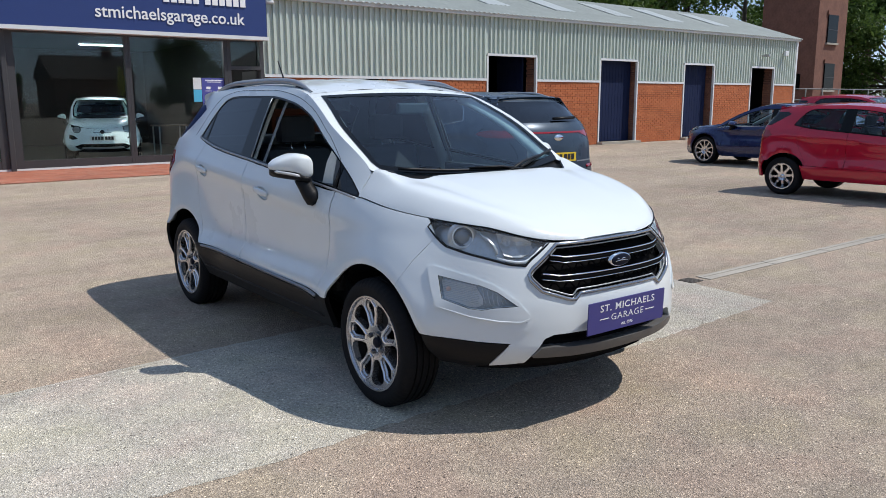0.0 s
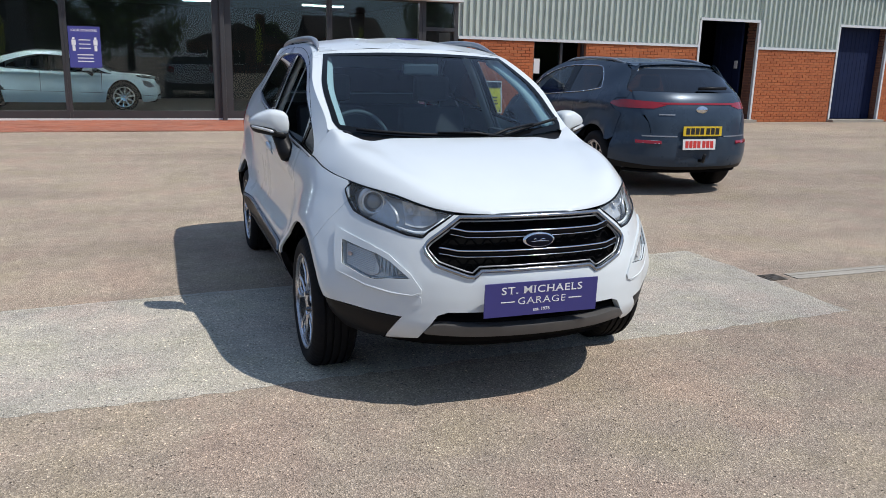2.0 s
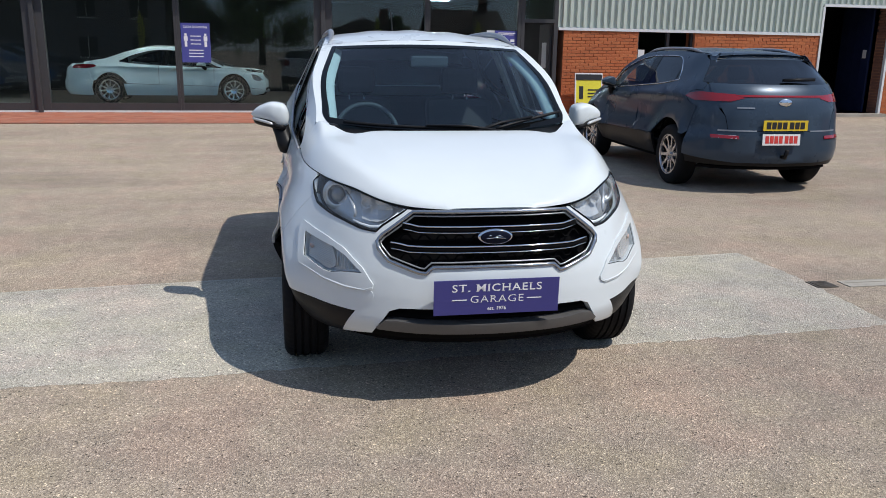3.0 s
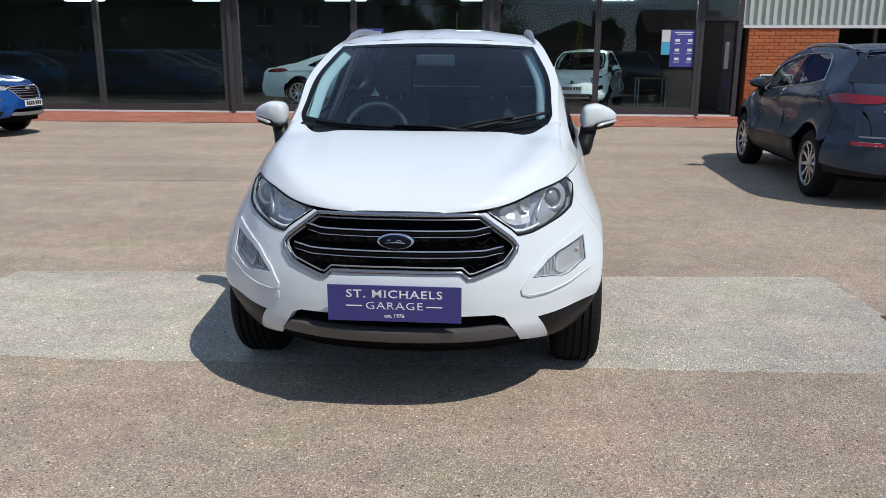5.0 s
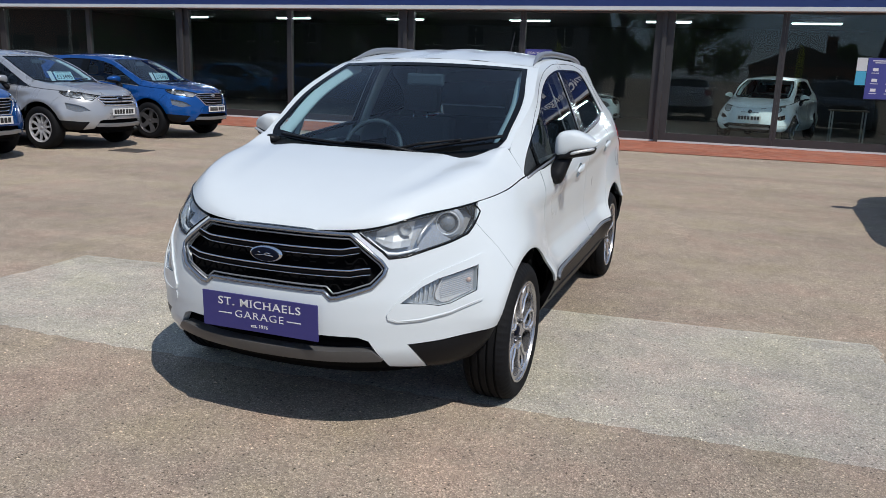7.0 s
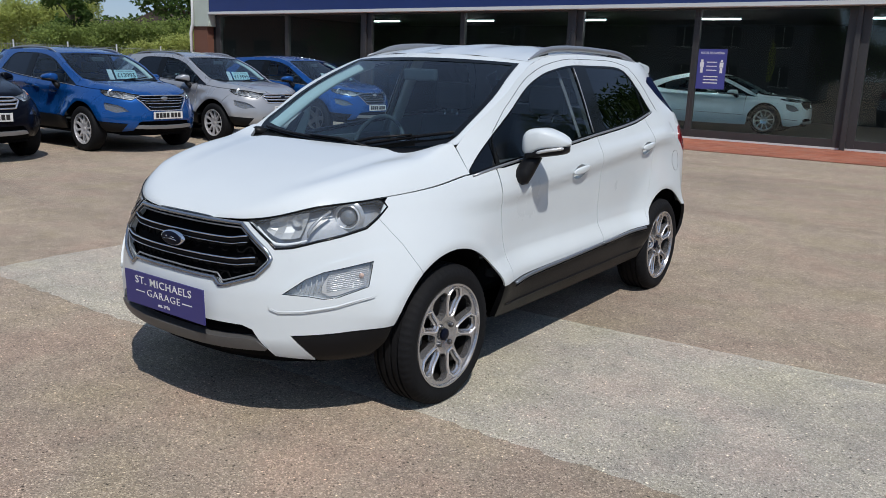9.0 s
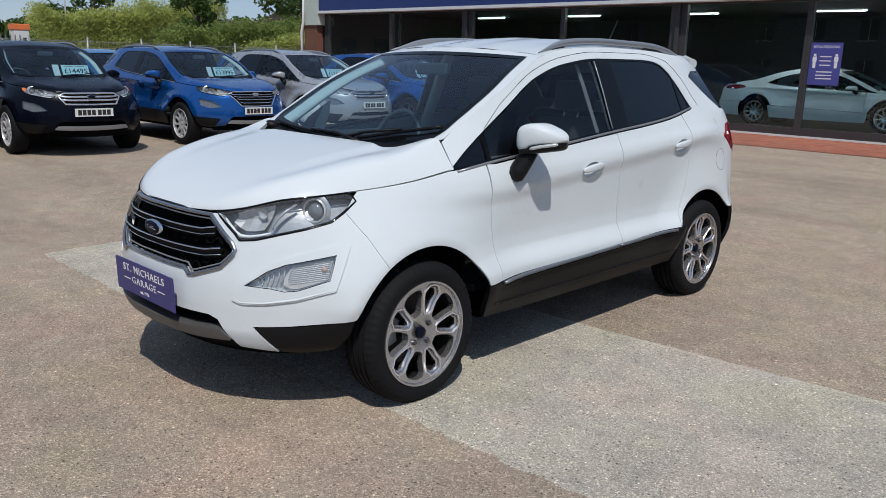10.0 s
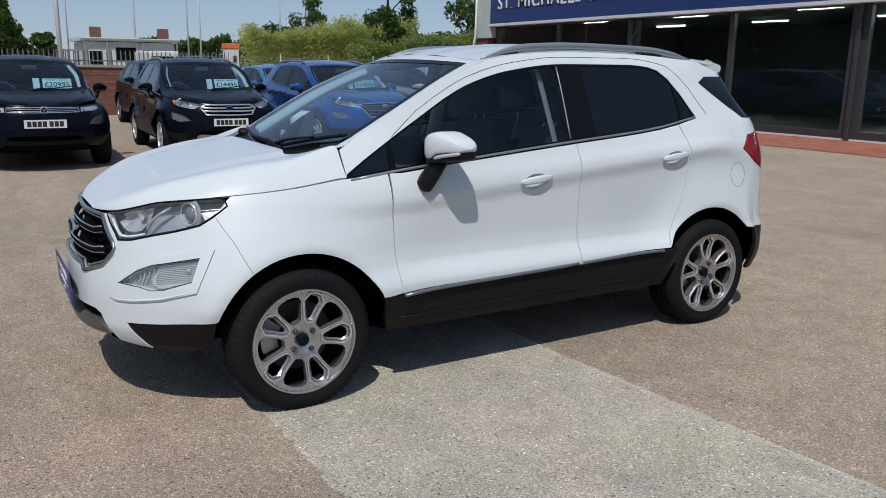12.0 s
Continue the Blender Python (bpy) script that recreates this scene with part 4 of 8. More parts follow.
    # head lamps
    for sg in (1, -1):
        o = headlamp if sg > 0 else [(-a, z) for a, z in headlamp]
        raised = 0.052 if spec.get("lamp") else 0.0
        v, f = sheet(o, sh, step, (), 0.03, 0.001 + raised * 0.2)
        hl = link_mesh("headlight", v, f, M["lamp_glass"], car, "clear headlight with projector lens" if hi else "", True)
        v, f = sheet(shrink(o, 0.004 if raised else -0.004), sh, step, (), 0.0 if raised else -0.056, -0.062 + raised * 1.2)
        link_mesh("housing", v, f, M["lamp_back"], hl, "", True)
        pts = [tuple(p) for p in sh(np.array([q[0] for q in dense(o, 0.03)]), np.array([q[1] for q in dense(o, 0.03)]))]
        v, f = sweep(pts, 0.0042 if hi else 0.006, 6, True)
        link_mesh("seal", v, f, M["gloss_black"], hl, "", True)
        if spec.get("lamp"):
            c = np.mean(np.array(o), axis=0)
            inner = [(c[0] + (a - c[0]) * 0.72, c[1] + (z - c[1]) * 0.62) for a, z in o]
            v, f = sheet(inner, sh, step, (), 0.0, 0.006)
            link_mesh("reflector", v, f, M["lamp_bowl"], hl, "", True)
        else:
            # black rim inside the lens
            v, f = sheet(o, sh, step, [[(a, z + 0.0025) for a, z in shrink(o, 0.005)]], 0.0, -0.004)
            link_mesh("lens_border", v, f, M["gloss_black"], hl, "", True)

            def inner(x, z, d):
                """A point behind the lens at width x and height z, d metres in."""
                q = sh(np.array([sg * sh.a_x(x, z)]), np.array([z]))[0]
                return Vector((q[0] - sg * d * 0.35, q[1] + d * 0.94, q[2]))
            # light guide along the lower inner edge
            line = [(0.385, 0.826), (0.415, 0.800), (0.445, 0.778), (0.468, 0.766), (0.50, 0.765), (0.535, 0.772), (0.565, 0.783)]
            v, f = sweep([inner(x, z, 0.014) for x, z in line], 0.0075, 8, False, 1.0, (0, 0, 1), [0.6, 1, 1, 1, 0.8, 0.7, 0.5])
            link_mesh("light_guide", v, f, M["drl"], hl, "", True)
            # slanting bright web between the two chambers
            web = [inner(0.592, 0.889, 0.024), inner(0.574, 0.862, 0.020), inner(0.562, 0.834, 0.020), inner(0.558, 0.808, 0.022), inner(0.562, 0.792, 0.026)]
            v, f = sweep(web, 0.007, 10, False, 0.8, (0, 1, 0), [0.8, 1.0, 1.1, 1.0, 0.7])
            link_mesh("web", v, f, M["lamp_back"], hl, "", True)
            # faceted inner reflector
            rows = [[inner(x, z0 + (z1 - z0) * t, 0.030 + 0.020 * math.sin(t * math.pi) + 0.006 * (j % 2)) for j, (x, z0, z1) in enumerate(((0.415, 0.812, 0.846), (0.445, 0.792, 0.860), (0.475, 0.782, 0.868), (0.505, 0.782, 0.876), (0.535, 0.790, 0.884)))] for t in (0.0, 0.25, 0.5, 0.75, 1.0)]
            ff = [(j * 5 + i, j * 5 + i + 1, (j + 1) * 5 + i + 1, (j + 1) * 5 + i) for j in range(4) for i in range(4)]
            link_mesh("reflector", [p for r_ in rows for p in r_], ff if sg > 0 else [q[::-1] for q in ff], M["lamp_bowl"], hl)
            c = inner(0.512, 0.852, 0.026)
            d = Vector((sg * 0.30, -0.95, 0.05)).normalized()
            rot = Matrix.Translation(c) @ d.to_track_quat("X", "Z").to_matrix().to_4x4()
            v, f = lathe([(0.004, 0.024), (0.002, 0.020), (-0.010, 0.012), (-0.014, 0.0005)], 10)
            link_mesh("bulb_bowl", [rot @ Vector(p) for p in v], f, M["lamp_bowl"], hl)
            # projector in a stepped round bezel
            c = sh(np.array([sg * sh.a_s(-0.45, 0.864)]), np.array([0.864]))[0]
            d = Vector((sg * 0.45, -0.89, 0.05)).normalized()
            rot = d.to_track_quat("X", "Z").to_matrix().to_4x4()
            base = Matrix.Translation(Vector(c) - d * 0.050) @ rot
            for nm, prof, mt in (("bezel", [(-0.006, 0.070), (0.000, 0.060), (0.003, 0.054), (0.001, 0.050)], "lamp_back"),
                                 ("projector_ring", [(0.001, 0.051), (0.006, 0.049), (0.006, 0.045), (0.000, 0.043)], "lamp_ring"),
                                 ("projector_cone", [(0.000, 0.043), (-0.008, 0.036), (-0.010, 0.033)], "lamp_mid"),
                                 ("projector_lens", [(-0.010, 0.034), (-0.002, 0.031), (0.005, 0.020), (0.008, 0.0005)], "lamp_lens")):
                v, f = lathe(prof, 32)
                link_mesh(nm, [base @ Vector(p) for p in v], f, M[mt], hl, "", True)
        # lower lamp
        o = fog if sg > 0 else [(-a, z) for a, z in fog]
        if not spec.get("no_fog"):
            v, f = sheet(o, sh, step, (), 0.02, -0.004)
            fl = link_mesh("fog_light", v, f, M["lamp_glass"], car, "", True)
            v, f = sheet(shrink(o, -0.004), sh, step, (), 0.0, -0.03)
            link_mesh("bowl", v, f, M["lamp_back" if hi else "lamp_mid"], fl, "", True)
            if hi:
                pts = [tuple(p) for p in sh(*np.array(dense(o, 0.02)).T)]
                v, f = sweep(pts, 0.0024, 5, True)
                link_mesh("seal", v, f, M["gloss_black"], fl, "", True)
                am = [(sg * a, z) for a, z in sh.line([("s", -0.412, 0.692), ("s", -0.447, 0.610), ("x", 0.69, 0.575), ("x", 0.672, 0.573), ("x", 0.650, 0.588), ("x", 0.645, 0.612), ("x", 0.652, 0.640), ("x", 0.66, 0.668)])]
                v, f = sheet(am, sh, step, (), 0.012, -0.016)
                ind = link_mesh("indicator", v, f, M["indicator"], fl, "", True)
                for k in range(11):
                    t = k / 10
                    q = sh.line([("s", -0.418 - 0.030 * t, 0.684 - 0.075 * t), ("x", 0.662 - 0.006 * math.sin(t * math.pi), 0.664 - 0.075 * t)])
                    q = dense([(sg * w[0], w[1]) for w in q], 0.02)
                    q = q[: len(q) // 2 + 1]
                    pts = [tuple(p) for p in sh(np.array([w[0] for w in q]), np.array([w[1] for w in q]))]
                    v, f = sweep([(p[0] - sg * 0.010, p[1] + 0.010, p[2]) for p in pts], 0.0013, 5)
                    link_mesh("lens_rib", v, f, M["lamp_bowl"], ind, "", True)
                # round fog reflector with upright flutes
                for k in range(6):
                    x = 0.565 + 0.014 * k
                    z0, z1 = 0.590 - 0.010 * math.sin(k / 5 * math.pi), 0.606 + 0.0095 * k
                    ends = [sh(np.array([sg * sh.a_x(x, z)]), np.array([z]))[0] for z in (z0, (z0 + z1) / 2, z1)]
                    v, f = sweep([(p[0] - sg * 0.008, p[1] + 0.020 + 0.006 * (i == 1), p[2]) for i, p in enumerate(ends)], 0.0032, 6)
                    link_mesh("flute", v, f, M["lamp_bowl"], fl, "", True)
                q = sh(np.array([sg * sh.a_s(-0.452, 0.647)]), np.array([0.647]))[0]
                v, f = lathe([(0, 0.011), (0.003, 0.010), (0.004, 0.0005)], 12)
                dq = Vector((sg * 0.7, -0.7, 0)).to_track_quat("X", "Z").to_matrix().to_4x4()
                link_mesh("bulb", [Matrix.Translation(Vector(q) - Vector((sg * 0.006, -0.006, 0))) @ dq @ Vector(p) for p in v], f, M["amber"], ind, "", True)
                lip_o = [(sg * a, z) for a, z in sh.line([("x", 0.49, 0.540), ("x", 0.53, 0.603), ("x", 0.60, 0.672), ("x", 0.66, 0.703), ("s", -0.365, 0.742), ("s", -0.345, 0.735), ("s", -0.43, 0.565), ("x", 0.69, 0.527), ("x", 0.60, 0.510), ("x", 0.525, 0.508), ("x", 0.495, 0.520)])]
                v, f = sheet(lip_o, sh, step, [o], 0.012, 0.007)
                surround = link_mesh("lamp_surround", v, f, body, car, "", True)
                # shelf under the lamp and the fold up its outer side
                shelf = dense([(sg * a, z) for a, z in sh.line([("x", 0.492, 0.530), ("x", 0.525, 0.514), ("x", 0.60, 0.517), ("x", 0.69, 0.534), ("s", -0.43, 0.572), ("s", -0.352, 0.728)])], 0.02)
                shelf = shelf[: int(len(shelf) * 0.5)]
                pts = [tuple(p) for p in sh(*np.array(shelf).T)]
                n_ = len(pts)
                v, f = sweep([(p[0] + sg * 0.003, p[1] - 0.004, p[2]) for p in pts], 0.0055, 8, False, 1.0, (0, 0, 1), [0.35 + 0.65 * math.sin(math.pi * min(1, (i + 0.5) / n_ * 1.15)) for i in range(n_)])
                link_mesh("shelf", v, f, body, surround, "", True)
                if sg < 0:
                    cap = [(-a, z) for a, z in sh.line([("x", 0.532 + 0.040 * math.copysign(abs(math.cos(q)) ** 0.6, math.cos(q)), 0.491 + 0.023 * math.copysign(abs(math.sin(q)) ** 0.6, math.sin(q))) for q in np.linspace(0, 2 * math.pi, 21)[:-1]])]
                    v, f = sheet(cap, sh, 0.02, (), 0.004, 0.0025)
                    link_mesh("tow_eye_cover", v, f, body, car, "", True)

        if spec.get("marker"):
            o = [(sg * a, z) for a, z in sh.line([("s", -0.285, 0.915), ("s", -0.36, 0.905), ("s", -0.385, 0.85), ("s", -0.335, 0.868)])]
            v, f = sheet(o, sh, 0.04, (), 0.004, 0.004)
            link_mesh("marker_lens", v, f, M["orange"], hl, "orange side marker", True)

    # grille
    if not spec.get("no_grille"):
        v, f = sheet(shrink(grille, -0.006), sh, step, (), -0.040, -0.045)
        gr = link_mesh("grille", v, f, M["well"], car, "", True)
        gp = dense(grille, 0.03)
        pts = [tuple(p) for p in sh(np.array([q[0] for q in gp]), np.array([q[1] for q in gp]))]
        v, f = sweep([(p[0], p[1] - 0.002, p[2]) for p in pts], spec.get("frame_r", 0.009), 8, True)
        link_mesh("grille_frame", v, f, M["dark_chrome" if hi else "polish"], gr, "", True)
        if hi:
            inn = [tuple(p) for p in sh(*np.array(dense(shrink(grille, 0.017), 0.03)).T)]
            v, f = sweep([(p[0], p[1] + 0.006, p[2]) for p in inn], 0.0035, 8, True)
            link_mesh("grille_frame", v, f, M["silver"], gr, "", True)
        for z, half_w, th, mt in spec.get("bars", [(0.772, 0.37, 0.013, "well"), (0.695, 0.42, 0.013, "well")]):
            xs = np.linspace(-half_w, half_w, 25)
            aa = np.array([math.copysign(sh.a_x(abs(x), z), x) for x in xs])
            zz = z + 0.012 * smooth01(np.abs(xs), half_w * 0.8, half_w) - 0.003
            pts = [tuple(p) for p in sh(aa, zz)]
            v, f = sweep([(p[0], p[1] + 0.004, p[2]) for p in pts], th, 8, False, 0.95)
            br = link_mesh("grille_bar", v, f, M[mt], gr, "", True)
            if hi:
                for off, rad in ((0.013, 0.0040), (-0.012, 0.0024)):
                    v, f = sweep([(p[0], p[1] - 0.006, p[2] + off) for p in pts], rad, 6)
                    link_mesh("chrome_edge", v, f, M["chrome"], br, "", True)
        if hi:
            for z0, hw in ((0.815, 0.33), (0.733, 0.40), (0.655, 0.40), (0.632, 0.34)):
                for row in (0,):
                    pts, k = [], 0
                    xs = np.arange(-hw, hw, 0.018)
                    for i, x in enumerate(xs):
                        zz = z0 + (0.011 if (i // 2) % 2 else -0.011)
                        a = math.copysign(sh.a_x(abs(x), zz), x)
                        p = sh(np.array([a]), np.array([zz]))[0]
                        pts.append((p[0], p[1] + 0.026, p[2]))
                    v, f = sweep(pts, 0.0045, 6)
                    link_mesh("mesh_bar", v, f, M["well"], gr)
        bz, bs = spec.get("badge", (0.744, 0.058))
        c = sh(np.array([0.0]), np.array([bz]))[0]
        for nm, rr, dp, mt in (("badge_rim", 1.0, 0.010, "polish" if spec.get("badge_oval") else "chrome"), ("badge_face", 0.80 if spec.get("badge_oval") else 0.88, 0.014, spec.get("badge_mat", "badge_blue"))):
            v, f = lathe([(0, bs * rr), (dp, bs * rr * 0.97), (dp + 0.003, bs * rr * 0.85), (dp + 0.004, 0.0005)], 32)
            mm = Matrix.Translation((c[0], c[1] + (-0.012 if hi else 0.0), c[2])) @ pose(0, 0, 0, 0, 0, -90) @ Matrix.Diagonal((1, *spec.get("badge_oval", (1.28, 0.56)), 1))
            bd = link_mesh(nm, [mm @ Vector(p) for p in v], f, M[mt], gr, "", True)
        if spec.get("badge_oval"):
            for pts in ([(-0.034, 0.034), (0.0, -0.006), (0.034, 0.034)], [(-0.048, 0.010), (-0.022, -0.040), (0.0, -0.004), (0.022, -0.040), (0.048, 0.010)]):
                v, f = sweep([(x, c[1] - 0.021, c[2] + z) for x, z in pts], 0.0048, 6)
                link_mesh("badge_bar", v, f, M["polish"], bd)
        if hi:
            for x0, x1, dz in ((-0.040, 0.040, -0.004), (-0.030, -0.018, 0.006), (0.0, 0.026, 0.004)):
                v, f = sweep([(x0, c[1] - 0.031, c[2] + dz), ((x0 + x1) / 2, c[1] - 0.031, c[2] + dz + 0.003), (x1, c[1] - 0.031, c[2] + dz)], 0.0022, 5)
                link_mesh("badge_bar", v, f, M["chrome"], bd, "", True)

    # -------- flanks
    fender = [("s", -0.272, 0.918)] + [("s", s, float(ze(s)) - 0.001) for s in np.linspace(-0.25, 0.232, 30)] + [("s", 0.243, 0.990), ("s", 0.435, 1.006), ("s", 0.442, 0.75), ("s", 0.445, 0.477), ("s", 0.352, 0.472)] + list(reversed(arch_f)) + [("s", -0.27, 0.757), ("s", -0.325, 0.862)]
    put("front_wing", shrink(sh.line(fender), g / 2), body, both=True)
    belt = lambda s0, s1, d, n=8: [(s, float(blt(s)) - d) for s in np.linspace(s0, s1, n)]
    grips = ((1.225, 0.935), (2.185, 1.006))

    def cup(s0, z0, k=1.0):
        return S([(s0 + 0.078 * k * math.cos(t), z0 - 0.008 + 0.040 * k * math.sin(t) + 0.006 * math.cos(t)) for t in np.linspace(0, 2 * math.pi, 25)[:-1]])
    fd = [(0.442, 1.006)] + belt(0.50, 1.5125, 0.012) + [(1.5175, 0.8), (1.5125, 0.495), (0.98, 0.485), (0.447, 0.477)]
    put("front_door", shrink(S(fd), g / 2), body, [cup(*grips[0])] if hi else (), both=True)
    rd = belt(1.515, 2.27, 0.012, 6) + [(2.295, 1.1), (2.315, 0.98), (2.29, 0.85), (2.245, 0.74), (2.19, 0.655), (2.145, 0.58), (2.122, 0.515), (1.515, 0.495), (1.52, 0.8)]
    put("rear_door", shrink(S(rd), g / 2), body, [cup(*grips[1])] if hi else (), both=True)
    arch_r = [(2.125, 0.515)] + [(2.52 + r_ * math.sin(q), 0.315 + r_ * math.cos(q)) for q, r_ in ((q, float(np.interp(q, [-1.0, -0.5, 0.0, 0.8], [0.436, 0.408, 0.388, 0.368]))) for q in np.linspace(-0.97, 0.80, 22))]
    tops = np.linspace(0.235, min(2.60, rend - 0.02), 26)
    upper = [(s, float(ztop(s))) for s in tops]
    upper[0] = (0.246, float(ztop(0.246)))
    if saloon:
        rear = [(rend, float(ztop(rend))), (2.985, 1.13), (2.86, 1.08), (2.84, 0.98), (2.93, 0.93), (2.955, 0.90), (2.90, 0.60), (2.85, 0.565)]
    else:
        rear = [(2.66, 1.50), (2.60, 1.44), (2.53, 1.405), (2.82, 1.205), (2.955, 1.195), (2.955, 1.118), (2.93, 1.122), (2.825, 1.108), (2.757, 1.03), (2.87, 0.945), (2.955, 0.905), (2.90, 0.60), (2.85, 0.565)]
    if spec.get("solid_rear"):
        rear = [(2.64, 1.525), (2.68, 1.488), (2.75, 1.46), (2.905, 1.21), (2.955, 1.195)] + rear[5:]
    low_dlo = [(s, float(dlo(s)) + 0.008) for s in np.linspace(dend - 0.005, 0.25, 34)] + [(0.246, 0.996)]
    qp = upper + rear + list(reversed(arch_r)) + [(2.147, 0.58), (2.192, 0.655), (2.247, 0.74), (2.292, 0.85), (2.318, 0.98), (2.298, 1.1), (2.275, float(blt(2.275)) - 0.012), (dend + 0.012, float(blt(dend)) - 0.006)] + low_dlo
    qp_line = []
    for q in S(qp):
        if not qp_line or math.hypot(q[0] - qp_line[-1][0], q[1] - qp_line[-1][1]) > 0.004:
            qp_line.append(q)
    put("side_panel", qp_line, body, both=True, skirt=0.012)
    # black belt and window surround behind the glass
    w_out = [(s, float(blt(s)) - 0.010) for s in np.linspace(0.235, dend, 16)] + [(s, float(dlo(s)) + 0.012) for s in np.linspace(dend, 0.24, 30)]
    def window(s0, s1, inset=0.0):
        return [(s, float(blt(s)) + 0.012 + inset) for s in np.linspace(s0, s1, 10)] + [(s, max(float(dlo(s)) - inset, float(blt(s)) + 0.014 + inset)) for s in np.linspace(s1, s0, 14)]
    b0, b1 = spec.get("pillar_b", (1.488, 1.655))
    c1 = spec.get("pillar_c", 2.305)
    panes = [("quarter_window", 0.27, 0.455, "privacy"), ("front_window", 0.475, b0, spec.get("front_glass", "side_glass")), ("rear_window", b1, c1, spec.get("rear_tint", "privacy")), ("quarter_window", c1 + 0.02, dend - 0.02, "privacy")]
    for nm, s0, s1, mt in panes:
        if s1 - s0 < 0.05:
            continue
        o = S(window(s0, s1))
        o = [q for i, q in enumerate(o) if i == 0 or math.hypot(q[0] - o[i - 1][0], q[1] - o[i - 1][1]) > 0.003]
        for sg in (1, -1):
            if nm == "front_window" and sg < 0 and spec.get("open_window"):
                continue
            v, f = sheet([(sg * a, z) for a, z in o], sh, step * 1.5, (), 0.0, -0.006)
            link_mesh(nm, v, f, M[mt], car, "", True)
    hole_sets = []
    for nm, s0, s1, mt in panes:
        if s1 - s0 > 0.05:
            o = S(window(s0 + 0.004, s1 - 0.004, 0.002))
            hole_sets.append([q for i, q in enumerate(o) if i == 0 or math.hypot(q[0] - o[i - 1][0], q[1] - o[i - 1][1]) > 0.003])
    put("window_surround", S(w_out), M["gloss_black"], hole_sets, both=True, lift=-0.003, skirt=0.01)
    if hi:
        gl = S([(0.452, 1.03), (0.46, 1.10), (0.49, 1.165)] + [(s, float(dlo(s)) + 0.042) for s in np.linspace(0.62, 2.12, 26)] + [(2.22, 1.513), (2.30, 1.494), (2.36, 1.45), (2.43, 1.376), (2.48, 1.29), (2.52, 1.228)])
        for sg in (1, -1):
            pts = [tuple(p) for p in sh(np.array([sg * q[0] for q in gl]), np.array([q[1] for q in gl]))]
            v, f = sweep(pts, 0.0016, 5)
            link_mesh("door_gap", v, f, M["well"], car)
        for sg in (1, -1):
            q = S([(b0 - 0.004 + 0.012 * t, float(blt(b0)) + 0.014 + (float(dlo(b0)) - float(blt(b0)) - 0.02) * t) for t in np.linspace(0, 1, 8)])
            pts = [tuple(p) for p in sh(np.array([sg * w[0] for w in q]), np.array([w[1] for w in q]))]
            v, f = sweep(pts, 0.004, 6)
            link_mesh("pillar_trim", v, f, M["silver"], car, "", True)
        fc = [("s", 2.72 + 0.06 * math.cos(q), 0.88 + 0.07 * math.sin(q)) for q in np.linspace(0, 2 * math.pi, 21)[:-1]]
        pts = [tuple(p) for p in sh(np.array([q[0] for q in sh.line(fc)]), np.array([q[1] for q in sh.line(fc)]))]
        v, f = sweep(pts, 0.0010, 5, True)
        link_mesh("fuel_flap_gap", v, f, M["well"], car)
    bl = S([(s, float(blt(s))) for s in np.linspace(0.26, dend, 24)])
    for sg in (1, -1):
        pts = [tuple(p) for p in sh(np.array([sg * q[0] for q in bl]), np.array([q[1] for q in bl]))]
        v, f = sweep(pts, 0.0065, 6)
        link_mesh("belt_strip", v, f, M[spec.get("belt_mat", "silver")], car, "", True)
    if spec.get("dlo_chrome"):
        for sg in (1, -1):
            q = S([(s, float(dlo(s)) + 0.006) for s in np.linspace(0.45, dend, 40)] + [(dend + 0.008, float(blt(dend)) + 0.02), (dend - 0.01, float(blt(dend)))])
            pts = [tuple(p) for p in sh(np.array([sg * w[0] for w in q]), np.array([w[1] for w in q]))]
            v, f = sweep(pts, 0.007, 6)
            link_mesh("window_trim", v, f, M["chrome"], car, "", True)
    sill = S([(0.352, 0.468), (0.447, 0.473), (1.3, 0.489), (2.13, 0.509), (2.19, 0.512), (2.17, 0.42), (2.15, 0.285), (1.2, 0.285), (0.40, 0.29), (0.375, 0.36)])
    put("sill_cladding", sill, M[spec.get("clad", "black_plastic")], both=True, lift=-0.002, skirt=0.03)
    if hi:
        for a0, a1 in ((0.455, 1.475), (1.483, 2.07)):
            for sg in (1, -1):
                q = S([(s, 0.458 + 0.0222 * s) for s in np.linspace(a0, a1, 12)])
                pts = [tuple(p) for p in sh(np.array([sg * w[0] for w in q]), np.array([w[1] for w in q]))]
                v, f = sweep([(p[0] + sg * 0.009, p[1], p[2]) for p in pts], 0.011, 8, False, 0.8)
                link_mesh("sill_strip", v, f, M["sill_metal"], car, "", True)
                v, f = sweep([(p[0] + sg * 0.012, p[1], p[2] - 0.014) for p in pts], 0.004, 6)
                link_mesh("sill_line", v, f, M["gloss_black"], car, "", True)
        for sg in (1, -1):
            q = S([(s, 0.352 + 0.004 * s) for s in np.linspace(0.44, 2.13, 24)])
            pts = [tuple(p) for p in sh(np.array([sg * w[0] for w in q]), np.array([w[1] for w in q]))]
            v, f = sweep([(p[0] - sg * 0.001, p[1], p[2]) for p in pts], 0.006, 8, False, 0.8)
            link_mesh("sill_ridge", v, f, M["black_plastic"], car, "", True)

